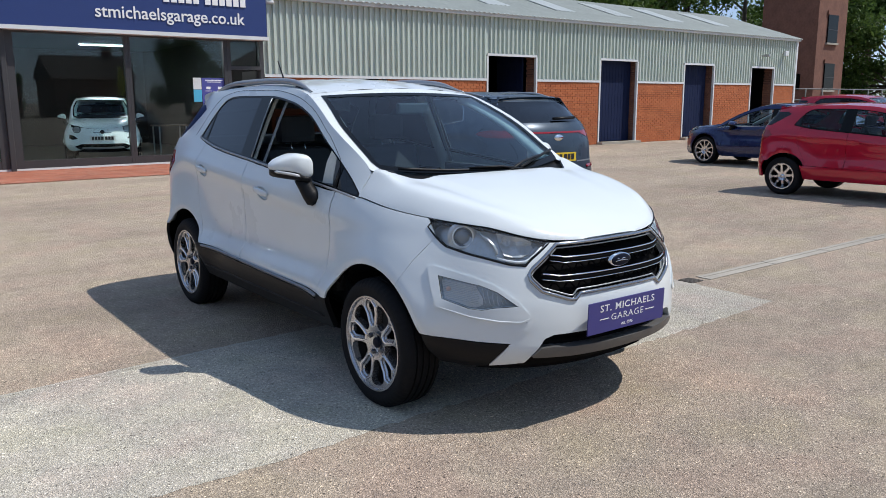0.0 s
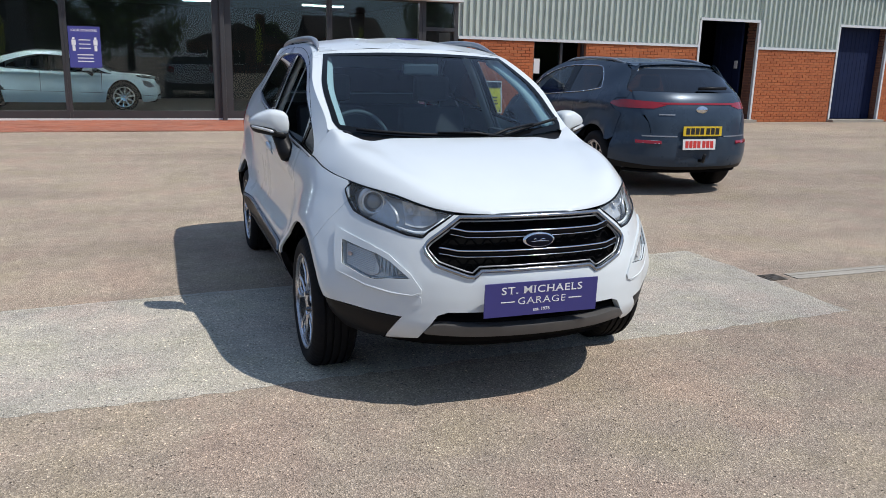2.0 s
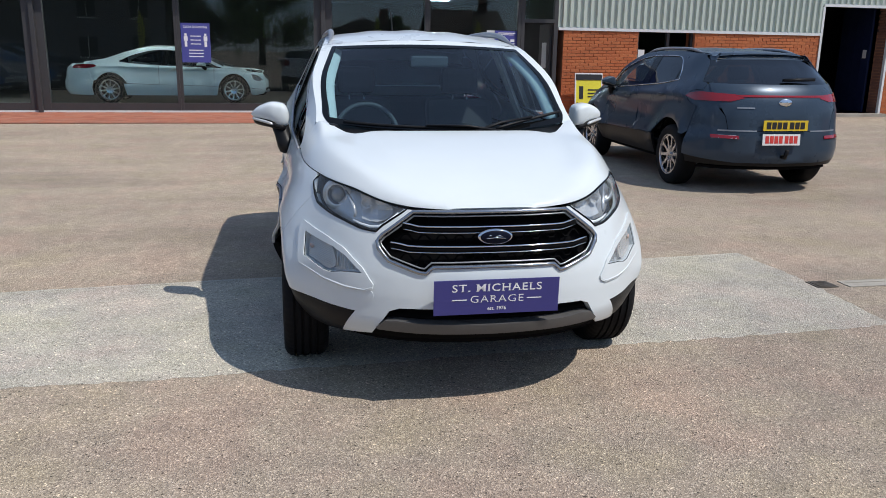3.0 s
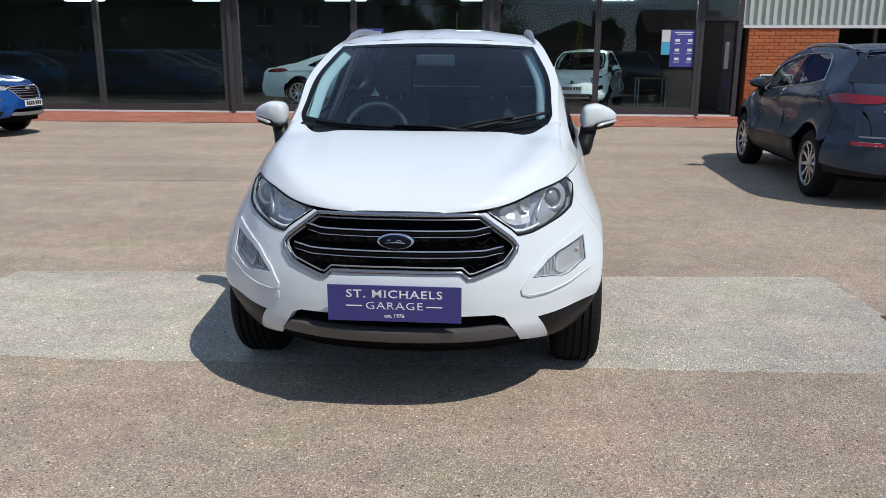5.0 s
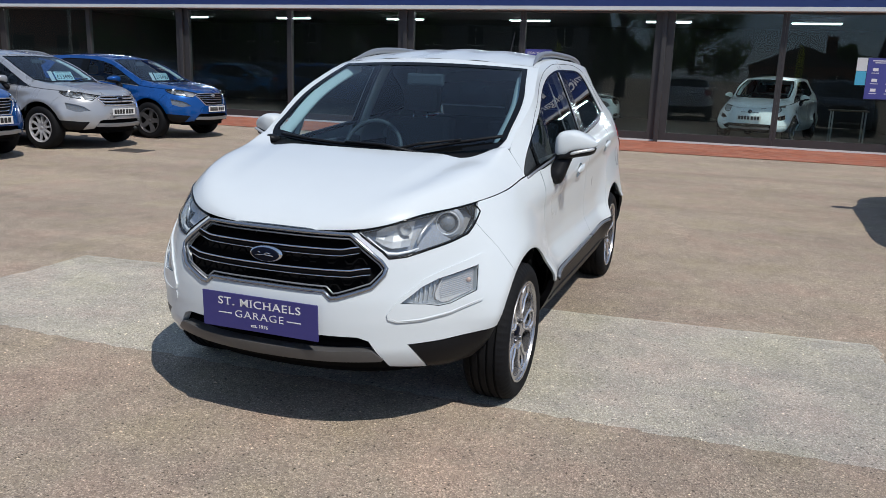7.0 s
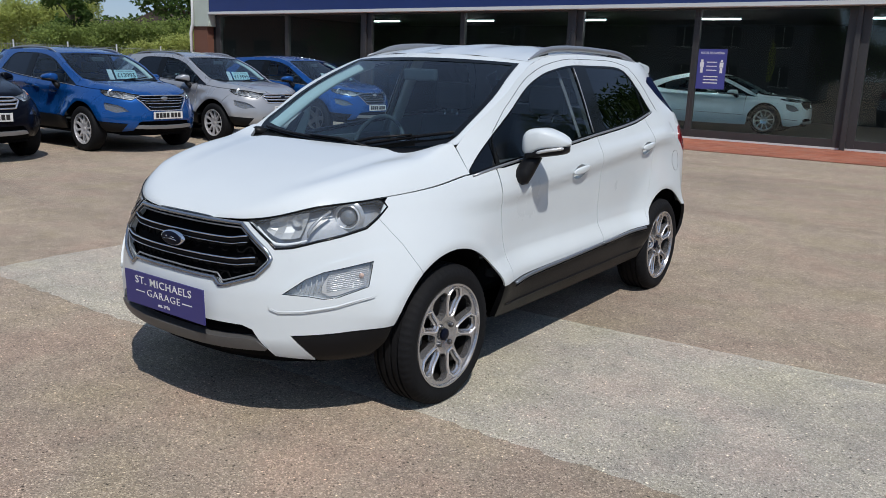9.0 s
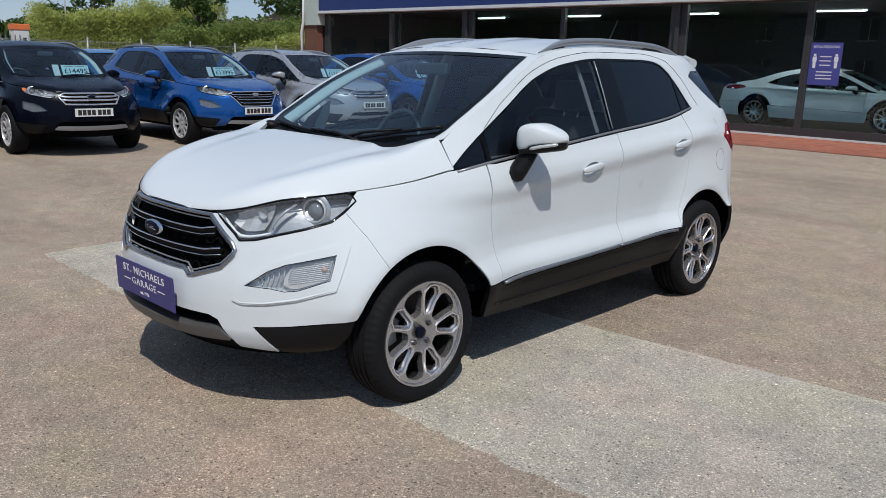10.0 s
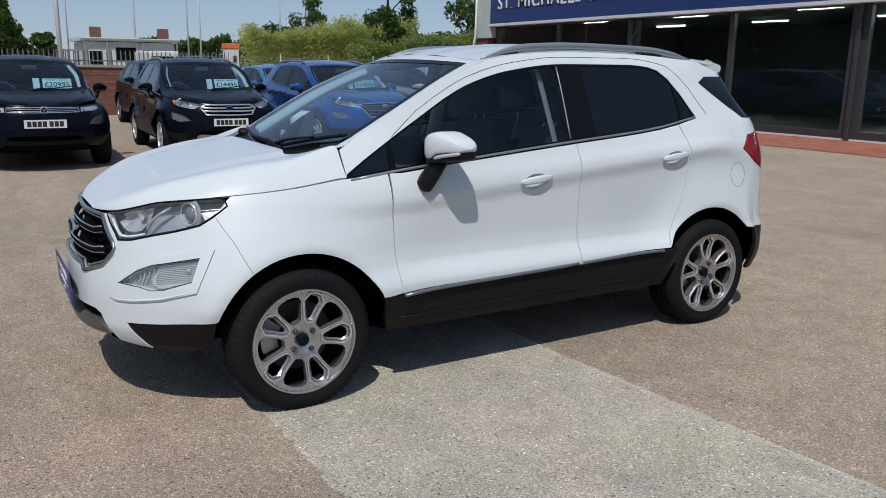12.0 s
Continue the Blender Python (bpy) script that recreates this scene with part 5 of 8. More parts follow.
    # -------- tail
    if not saloon:
        rg = sh.tail([("r", 0, 1.455), ("r", 0.40, 1.45), ("s", 2.605, 1.441), ("s", 2.533, 1.404), ("s", 2.823, 1.206), ("r", 0.60, 1.192), ("r", 0, 1.185)])
        if spec.get("solid_rear"):
            rg = sh.tail([("r", 0, 1.47), ("r", 0.42, 1.462), ("s", 2.752, 1.455), ("s", 2.907, 1.212), ("r", 0.60, 1.198), ("r", 0, 1.185)])
            put("screen_header", sh.tail([("r", 0, 1.55), ("r", 0.42, 1.54), ("s", 2.70, 1.50), ("s", 2.765, 1.452), ("r", 0.42, 1.466), ("r", 0, 1.474)]), body, lift=-0.006)
            put("lamp_backing", sh.line([("s", 2.74, 1.15), ("s", 2.95, 1.19), ("r", 0.56, 1.15), ("r", 0.60, 0.90), ("s", 2.97, 0.88), ("s", 2.80, 0.92)]), body, lift=-0.004, both=True)
        else:
            put("screen_header", sh.tail([("r", 0, 1.55), ("r", 0.42, 1.54), ("s", 2.60, 1.50), ("s", 2.606, 1.446), ("r", 0.40, 1.454), ("r", 0, 1.459)]), body, lift=-0.012)
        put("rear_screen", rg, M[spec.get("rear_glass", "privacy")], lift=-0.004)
        # spoiler: top runs on from the roof, blunt lip, hollow underside
        sec = [(0.0, -0.002), (0.05, 0.006), (0.12, 0.003), (0.18, -0.003), (0.235, -0.012), (0.262, -0.019), (0.275, -0.029), (0.276, -0.046), (0.268, -0.060), (0.24, -0.067), (0.19, -0.074), (0.13, -0.088), (0.07, -0.115), (0.0, -0.15)]
        kv = spec.get("spoiler", 0.275) / 0.275
        us = np.linspace(-1, 1, 31)
        ns = len(sec)
        vv = []
        for u in us:
            top = roof(np.array([u * spec.get("spoiler_w", 0.97)]), np.array([rend - 0.25]))[0]
            back = 0.05 * u * u
            for k, (a, b) in enumerate(sec):
                y = st(np.array([0.0, rend - 0.25 + a * kv, 0.0]))[1]
                vv.append((top[0] * (1.0 - 0.03 * a / 0.275), y - back * a / 0.275, top[2] + b))
        nu_ = len(us)
        ff = [(i * ns + k, (i + 1) * ns + k, (i + 1) * ns + k + 1, i * ns + k + 1) for i in range(nu_ - 1) for k in range(ns - 1)]
        ff += [tuple(range(ns)), tuple((nu_ - 1) * ns + k for k in reversed(range(ns)))]
        link_mesh("spoiler", vv, ff, body, car, "", True).data.set_sharp_from_angle(angle=radians(48))
    top = 1.12 if saloon else 1.196
    gate = sh.tail([("r", 0, top - 0.006), ("r", 0.58, top), ("s", 2.93 if saloon else 2.96, top + 0.005), ("r", 0.665, 1.0), ("r", 0.60, 0.80), ("r", 0.57, 0.635), ("r", 0, 0.632)])
    put("tailgate", gate, body, skirt=0.02)
    dv = spec.get("valance", 0.0)
    rb = sh.tail([("r", 0, 0.628), ("r", 0.575, 0.630), ("r", 0.605, 0.80), ("r", 0.66, 0.90), ("s", 2.958, 0.90), ("s", 2.905, 0.60), ("s", 2.86, 0.568 - dv), ("r", 0.5, 0.52 - dv), ("r", 0, 0.515 - dv)])
    put("rear_bumper", rb, body, skirt=0.02)
    rl = sh.tail([("r", 0, 0.512 - dv), ("r", 0.5, 0.517 - dv), ("s", 2.86, 0.565 - dv), ("s", 2.90, 0.44), ("s", 2.875, 0.29), ("r", 0, 0.28)])
    put("rear_valance", rl, M[spec.get("clad", "black_plastic")], lift=-0.003, skirt=0.02)
    tl = spec.get("tail_lamp", [("s", 2.822, 1.105), ("s", 2.93, 1.119), ("r", 0.60, 1.10), ("r", 0.615, 0.93), ("s", 2.99, 0.908), ("s", 2.872, 0.947), ("s", 2.76, 1.03)])
    put("tail_light", sh.line(tl), M["red_lens"], lift=0.004, both=True, skirt=0.02)

    # -------- hidden structure: inner core, floor, wheel housings
    na = 70
    aa = np.linspace(0, 2 * sh.end, na, endpoint=False)
    zs = np.linspace(0.29, 0.97, 14)
    verts, faces = [], []
    for z in zs:
        e = 0.004
        p = sh(aa, np.full(na, z))
        t = sh(aa + e, np.full(na, z)) - sh(aa - e, np.full(na, z))
        nrm = np.stack([t[:, 1], -t[:, 0]], -1)
        nrm /= np.maximum(np.linalg.norm(nrm, axis=1, keepdims=True), 1e-9)
        ctr = p[:, :2]
        q = ctr - nrm * 0.055
        verts += [(x, y, w) for (x, y), w in zip(q, p[:, 2])]
    r_arch = spec["wheel"][0] + 0.085
    wr = spec["wheel"][0]
    for j in range(len(zs) - 1):
        for i in range(na):
            f4 = (j * na + i, j * na + (i + 1) % na, (j + 1) * na + (i + 1) % na, (j + 1) * na + i)
            c = np.mean([verts[k] for k in f4], axis=0)
            if (c[1] > 0.25 or zs[j + 1] < 0.80) and (min(math.hypot(c[1], c[2] - wr), math.hypot(c[1] - spec["wb"], c[2] - wr)) > r_arch + 0.03 or abs(c[0]) < 0.5):
                faces.append(f4)
    link_mesh("inner_shell", verts, faces, M["well"], car)
    fl = [(x, y, 0.27) for x, y, _ in [verts[i] for i in range(na)]]
    cut = [p if min(abs(p[1]), abs(p[1] - spec["wb"])) > r_arch else (math.copysign(min(abs(p[0]), 0.52), p[0]), p[1], p[2]) for p in fl]
    link_mesh("floor_pan", cut + [(p[0], p[1], 0.30) for p in cut], [tuple(range(na))] + [tuple(range(2 * na - 1, na - 1, -1))] + [(i, (i + 1) % na, na + (i + 1) % na, na + i) for i in range(na)], M["well"], car)
    hw = spec["track"] / 2
    for y in (0, spec["wb"]):
        for sg in (1, -1):
            vv, ff = [], []
            qs = np.linspace(radians(-84), radians(84), 19)
            for x, dx in ((hw - 0.22, 0.0), (hw + 0.06, 0.12)):
                vv += [(sg * (x - dx * float(smooth01(abs(q), 0.7, 1.3))), y + math.sin(q) * r_arch, wr + math.cos(q) * r_arch) for q in qs]
            n = len(qs)
            ff = [(i, i + 1, n + i + 1, n + i) for i in range(n - 1)]
            ff.append(tuple(range(n)))
            link_mesh("wheel_housing", vv, ff, M["well"], car)
    wheel_set(car, spec)

    # -------- cabin
    def put_box(nm, lo, hi_, mat, bevel, par=None, tilt=0.0):
        a = st(np.array([[lo[0], lo[1], lo[2]], [hi_[0], hi_[1], hi_[2]]], float))
        bm = bmesh.new()
        block(bm, a[0], a[1], bevel, 2)
        if tilt:
            cy, cz = a[0][1], a[0][2]
            for w in bm.verts:
                w.co.y += (w.co.z - cz) * tilt
        return part(nm, bm, M[mat], par or car)
    v, f = grid_patch(lambda u, v: st(np.stack([u * (0.68 - 0.04 * v), 0.17 + 0.14 * u * u + v * 0.62, 1.035 - 0.05 * u * u - 0.02 * v - 0.25 * np.clip(v - 0.75, 0, 1) ** 1.0], -1)), np.linspace(-1, 1, 17), np.linspace(0, 1.6, 10))
    link_mesh("dashboard", v, f, M["dash"], car, "", True)
    put_box("cabin_floor", (-0.68, 0.5, 0.36), (0.68, 2.9, 0.40), "dash", 0.01)
    for x in (-0.36, 0.36):
        seat = put_box("seat", (x - 0.24, 1.05, 0.42), (x + 0.24, 1.55, 0.66), "seat", 0.05)
        put_box("backrest", (x - 0.235, 1.50, 0.58), (x + 0.235, 1.66, 1.16), "seat", 0.05, seat, 0.25)
        put_box("headrest", (x - 0.13, 1.66, 1.19), (x + 0.13, 1.76, 1.37), "seat", 0.04, seat)
        if hi:
            for dx in (-0.05, 0.05):
                v, f = sweep([(x + dx, 1.66, 1.12), (x + dx, 1.70, 1.22)], 0.006, 6)
                link_mesh("headrest_post", v, f, M["chrome"], seat, "", True)
    bench = put_box("rear_seat", (-0.62, 2.05, 0.45), (0.62, 2.5, 0.68), "seat", 0.05)
    put_box("backrest", (-0.62, 2.45, 0.6), (0.62, 2.58, 1.13), "seat", 0.05, bench, 0.2)
    wheel_x = -0.36
    c = Vector(st(np.array([wheel_x, 0.92, 0.99])))
    ring = [c + Vector((0.185 * math.cos(q), 0.07 * math.sin(q), 0.172 * math.sin(q))) for q in np.linspace(0, 2 * math.pi, 29)[:-1]]
    v, f = sweep(ring, 0.014, 8, True, up=(0, 1, 0))
    sw = link_mesh("steering_wheel", v, f, M["dash"], car, "", True)
    v, f = sweep([c + Vector((-0.175, 0, 0)), c + Vector((0, -0.03, -0.01)), c + Vector((0.175, 0, 0))], 0.022, 8)
    link_mesh("spoke", v, f, M["dash"], sw, "", True)
    bmm = bmesh.new()
    pc = Vector(st(np.array([0.0, 0.86, 1.42])))
    block(bmm, (pc.x - 0.11, pc.y - 0.02, pc.z - 0.035), (pc.x + 0.11, pc.y + 0.015, pc.z + 0.03), 0.012)
    part("interior_mirror", bmm, M["dash"], car)
    # pillar linings, seat belts
    for sg in (1, -1):
        def lined(u, w):
            q0 = screen(np.full_like(w, 0.945 * sg), (w - 0.27) / (s_hdr - 0.27))
            zz = np.array([float(dlo(max(0.36, k))) for k in w])
            q1 = st(sh.raw(sg * np.array([sh.a_s(max(0.36, k), z_) for k, z_ in zip(w, zz)]), zz))
            q = q0 * (1 - u[:, None]) + q1 * u[:, None]
            q[:, 0] -= sg * (0.03 + 0.085 * np.sin(u * math.pi))
            q[:, 2] -= 0.012
            return q
        v, f = grid_patch(lined, np.linspace(0, 1, 7), np.linspace(0.27, s_hdr, 14), sg < 0)
        link_mesh("pillar_lining", v, f, M["trim_grey"], car, "", True)
        if hi and sg < 0:
            for nm, pts, mt in (("sail_trim", [(0.56, 1.035), (0.66, 1.045), (0.672, 1.16), (0.655, 1.235), (0.60, 1.205)], "trim_grey"), ("sail_backing", [(0.43, 1.02), (0.555, 1.035), (0.597, 1.205), (0.50, 1.145)], "dash")):
                v, f = sheet([(sg * a, z) for a, z in S(pts)], sh, 0.04, (), 0.01, -0.06)
                link_mesh(nm, v, f, M[mt], car, "", True)
        sb = (b0 + b1) / 2
        zz = np.linspace(float(blt(sb)) - 0.25, float(dlo(sb)) + 0.04, 8)
        pp = sh.raw(np.array([sh.a_s(sb, w) for w in zz]), zz)
        pts = st(np.stack([sg * (pp[:, 0] - 0.045), pp[:, 1], pp[:, 2]], -1))
        v, f = sweep([tuple(p) for p in pts], 0.024, 8, False, 2.2, (0, 1, 0))
        link_mesh("pillar_lining", v, f, M["trim_grey" if hi else "dash"], car, "", True)
        if hi:
            v, f = sweep([(p[0] - sg * 0.03, p[1] - 0.135 - 0.04 * (p[2] - 1.1), p[2]) for p in pts], 0.003, 6, False, 6.0, (0, 1, 0))
            link_mesh("seat_belt", v, f, M["galv"], car)
            bm = bmesh.new()
            block(bm, (sg * 0.70 if sg > 0 else -0.76, 0.50, 0.45), (0.76 if sg > 0 else -0.70, 1.46, 1.03), 0.02, 2)
            part("door_lining", bm, M["dash"], car)

    # -------- fittings
    for sg in (1, -1):
        # door mirror: tapered cap, dark underside, repeater strip, stout arm
        def loft(nm, mat, par, u0, u1, top, low, front, back, k=18, n=22):
            """A pod along the mirror's length; top, low, front and back give its section at each place."""
            pts = []
            for j in range(k + 1):
                u = u0 + (u1 - u0) * j / k
                e = max(0.02, (1 - ((j / k) * 2 - 1) ** 8)) ** 0.5
                zt, zl, yf, yb = top(u), low(u), front(u), back(u)
                for i in range(n):
                    q = 2 * math.pi * i / n
                    c, w = math.copysign(abs(math.cos(q)) ** (0.62 if math.cos(q) < 0 else 0.4), math.cos(q)), math.copysign(abs(math.sin(q)) ** 0.5, math.sin(q))
                    pts.append((0.812 + 0.208 * u, (yf + yb) / 2 + (yb - yf) / 2 * c * e, (zt + zl) / 2 + (zt - zl) / 2 * w * e))
            pts = st(np.array(pts))
            pts = np.concatenate([pts, [pts[:n].mean(axis=0), pts[-n:].mean(axis=0)]])
            ff = [(j * n + i, j * n + (i + 1) % n, (j + 1) * n + (i + 1) % n, (j + 1) * n + i) for j in range(k) for i in range(n)]
            ff += [((i + 1) % n, i, (k + 1) * n) for i in range(n)] + [(k * n + i, k * n + (i + 1) % n, (k + 1) * n + 1) for i in range(n)]
            return link_mesh(nm, [(sg * p[0], p[1], p[2]) for p in pts], ff if sg < 0 else [q[::-1] for q in ff], mat, par, "", True)
        m_top, m_low = curve([0, 0.18, 0.42, 0.75, 1.0], [1.172, 1.188, 1.194, 1.172, 1.138]), curve([0, 0.3, 0.42, 1.0], [1.056, 1.060, 1.078, 1.108])
        m_front, m_back = curve([0, 0.4, 1.0], [0.585, 0.598, 0.672]), curve([0, 1.0], [0.728, 0.775])
        mir = loft("door_mirror", body, car, 0.0, 1.0, lambda u: float(m_top(u)), lambda u: float(m_low(u)), lambda u: float(m_front(u)), lambda u: float(m_back(u)))
        loft("mirror_base", M["black_plastic"], mir, 0.06, 0.96, lambda u: float(m_low(u)) + 0.02, lambda u: 1.036 + 0.038 * u, lambda u: float(m_front(u)) + 0.003, lambda u: float(m_back(u)) + 0.006)
        if hi:
            us = np.linspace(0.42, 0.95, 12)
            rep_pts = [st(np.array([0.812 + 0.208 * u, float(m_front(u)) + 0.013 + 0.02 * max(0, u - 0.8) - 0.006, float(m_low(u)) - 0.002])) for u in us]
            v, f = sweep([(sg * p[0], p[1], p[2]) for p in rep_pts], 0.014, 8, False, 0.62, (0, 0, 1), [0.35] + [1.0] * 10 + [0.5])
            link_mesh("side_repeater", v, f, M["lamp_bowl"], mir, "", True)
        arm = [st(np.array(q)) for q in ([0.862, 0.655, 1.062], [0.852, 0.640, 1.02], [0.838, 0.612, 0.975], [0.826, 0.598, 0.945], [0.818, 0.592, 0.93])]
        v, f = sweep([(sg * q[0], q[1], q[2]) for q in arm], 0.046, 14, False, 0.85, (0, 1, 0), [1.0, 0.92, 1.0, 0.98, 0.55])
        link_mesh("mirror_arm", v, f, M["black_plastic"], mir, "", True)
        for s, z in grips:
            p = sh(np.array([sg * sh.a_s(s, z)]), np.array([z]))[0]
            bm = bmesh.new()
            bmesh.ops.create_uvsphere(bm, u_segments=24, v_segments=12, radius=1.0)
            for w in bm.verts:
                bow = 1 - 0.35 * w.co.y ** 2
                w.co = Vector((p[0] + sg * (0.010 * bow + 0.002) + math.copysign(abs(w.co.x) ** 0.7, w.co.x) * 0.013 * bow, p[1] + w.co.y * 0.098, p[2] + 0.004 + math.copysign(abs(w.co.z) ** 0.75, w.co.z) * 0.019 + w.co.y * 0.009))
            hnd = part("door_handle", bm, body, car, "", True)
            if hi:
                ac, zc = sh.a_s(s, z), z - 0.008

                def hollow(a, zz):
                    q = sh(a, zz)
                    r2 = ((np.abs(a) - ac) / 0.080) ** 2 + ((zz - zc) / 0.044) ** 2
                    q[..., 0] -= sg * 0.026 * np.clip(1 - r2, 0, 1) ** 0.7
                    return q
                v, f = sheet([(sg * a, zz) for a, zz in cup(s, z, 1.01)], hollow, 0.012, (), 0.0)
                link_mesh("handle_cup", v, f, body, hnd, "", True)
        if spec.get("rails"):
            ss = np.linspace(1.06, 2.56, 26)
            e3 = edge(ss)
            lift_r = 0.019 * (smooth01(ss, 1.06, 1.40)) * (1 - smooth01(ss, 2.25, 2.56)) + 0.001
            pts = st(np.stack([sg * (e3[:, 0] - 0.035), e3[:, 1], e3[:, 2] + lift_r + 0.012], -1))
            v, f = sweep([tuple(p) for p in pts], 0.019, 8, False, 1.0, (0, 0, 1), list(0.2 + 0.8 * smooth01(ss, 1.06, 1.3) * (1 - smooth01(ss, 2.4, 2.56))))
            link_mesh("roof_rail", v, f, M[spec["rails"]], car, "", True)
            for i0, i1 in ((1, 5), (18, 22)):
                seg = [(p[0], p[1], p[2] - 0.03) for p in pts[i0:i1]]
                v, f = sweep(seg, 0.018, 6)
                link_mesh("rail_foot", v, f, M["black_plastic"], car, "", True)
    # wipers
    for u0, u1, v0, v1, up, ua in ((0.34, 0.93, 0.012, 0.085, 0.10, 0.66), (-0.80, 0.28, 0.012, 0.022, 0.42, -0.2)) if hi else ((-0.05, 0.7, 0.02, 0.09, -0.2, 0.3),):
        uu, vv_ = np.linspace(u0, u1, 12), np.linspace(v0, v1, 12) + 0.012 * np.sin(np.linspace(0, math.pi, 12))
        P3 = screen(uu, vv_)
        v, f = sweep([(p[0], p[1] - 0.012, p[2] + 0.012) for p in P3], 0.0085, 6)
        wp = link_mesh("wiper", v, f, M["black_plastic"], car, "", True)
        end = screen(np.array([ua]), np.array([v0 + (v1 - v0) * (ua - u0) / (u1 - u0) + 0.012]))[0]
        piv = screen(np.array([up]), np.array([-0.02]))[0]
        mid = (end + piv) / 2
        v, f = sweep([(q[0], q[1] - 0.02, q[2] + h_) for q, h_ in ((piv, 0.008), (mid, 0.03), (end, 0.024))], 0.011, 6, False, 0.7, (0, 0, 1), [1.3, 1.0, 0.7])
        link_mesh("wiper_arm", v, f, M["black_plastic"], wp, "", True)
    if hi:
        bm = bmesh.new()
        bmesh.ops.create_uvsphere(bm, u_segments=18, v_segments=12, radius=1.0)
        for w in bm.verts:
            w.co = Vector((-0.605 + w.co.x * 0.045, 0.225 + w.co.y * 0.05 - 0.02 * w.co.z, 1.082 + w.co.z * 0.036))
        part("wiper_cap", bm, M["black_plastic"], car, "", True)
    if spec.get("aerial"):
        p = st(np.array([0.0, 2.56, 1.585]))
        v, f = sweep([(p[0], p[1] - 0.01, p[2] - 0.02), (p[0], p[1] + 0.01, p[2] + 0.02), (p[0], p[1] + 0.12, p[2] + 0.19)], 0.006, 6, False, 1, (1, 0, 0), [2.2, 1.2, 0.6])
        link_mesh("aerial", v, f, M["black_plastic"], car, "", True)
    if spec.get("front_plate"):
        z = spec["front_plate"]
        p = sh(np.array([0.0]), np.array([z]))[0]
        number_plate(car, Matrix.Translation((0, p[1] - 0.012, p[2])) @ pose(0, 0, 0, 90, 0, 0), 0.52, 0.111, "plate_white")
    if spec.get("rear_plate"):
        z = spec["rear_plate"]
        p = sh(np.array([sh.end]), np.array([z]))[0]
        number_plate(car, Matrix.Translation((0, p[1] + 0.012, p[2])) @ pose(0, 0, 0, 90, 0, 180), 0.52, 0.111, "plate_yellow")
    if spec.get("price"):
        c = Vector(st(np.array([0.33, 0.62, 1.18])))
        mm = Matrix.Translation(c) @ pose(0, 0, 0, 58, 0, 0)
        bm = bmesh.new()
        for v in block(bm, (-0.20, -0.085, 0), (0.20, 0.085, 0.004)):
            v.co = mm @ v.co
        cd = part("price_card", bm, M["card"], car, "pale green price card in the windscreen")
        lettering("price", spec["price"], 0.115, M["plate_char"], cd, mm @ pose(0, -0.022, 0.006), 0.001, 0.345)
        bars("bar", [(-0.16, 0.052, -0.02, 0.068), (0.0, 0.052, 0.15, 0.068)], mm @ pose(0, 0, 0.005), M["galv"], cd, 0.001)
        bm = bmesh.new()
        for v in block(bm, (-0.33, -0.10, 0), (-0.24, 0.09, 0.004)):
            v.co = mm @ v.co
        part("price_sheet", bm, M["plate_white"], car)
    return car, sh, st
# ---------------------------------------------------------------- ground
def flat(name, pts, z, material, parent=None, thick=0.0, label="", kind=""):
    n = len(pts)
    verts = [(x, y, z) for x, y in pts]
    faces = [tuple(range(n))]
    if thick:
        verts += [(x, y, z - thick) for x, y in pts]
        faces += [(i, n + i, n + (i + 1) % n, (i + 1) % n) for i in range(n)]
    ob = link_mesh(name, verts, faces, material, parent)
    return tagged(ob, label, "", "", kind)


flat("ground", [(-900, -900), (900, -900), (900, 900), (-900, 900)], 0.0, M["tarmac"], label="worn buff tarmac forecourt with exposed aggregate", kind="structure")


def ragged(pts, amp, step, seed):
    """An outline with a slightly broken edge."""
    rnd = random.Random(seed)
    return [(x + rnd.uniform(-amp, amp), y + rnd.uniform(-amp, amp)) for x, y in dense(pts, step)]


flat("concrete_patch", ragged([(0.0, 2.88), (1.4, 2.86), (3.0, 2.93), (5.0, 2.99), (5.36, 3.02), (5.40, 3.7), (5.42, 4.05), (5.38, 4.66), (3.7, 4.53), (1.6, 4.46), (0.4, 4.38), (-0.06, 4.33), (-0.09, 3.4), (-0.05, 2.89)], 0.014, 0.05, 4), 0.0012, M["slab"], label="paler grey repair strip across the forecourt", kind="structure")


def strip(name, line, width, material, seed, label, z):
    """A thin ragged band along a line on the ground."""
    rnd = random.Random(seed)
    mid = dense(line + line[::-1], 0.07)
    mid = mid[: len(mid) // 2]
    side = [(x + rnd.uniform(-0.006, 0.006), y + width * rnd.uniform(0.35, 0.65)) for x, y in mid] + [(x + rnd.uniform(-0.006, 0.006), y - width * rnd.uniform(0.35, 0.65)) for x, y in reversed(mid)]
    flat(name, side, z, material, label=label, kind="structure")


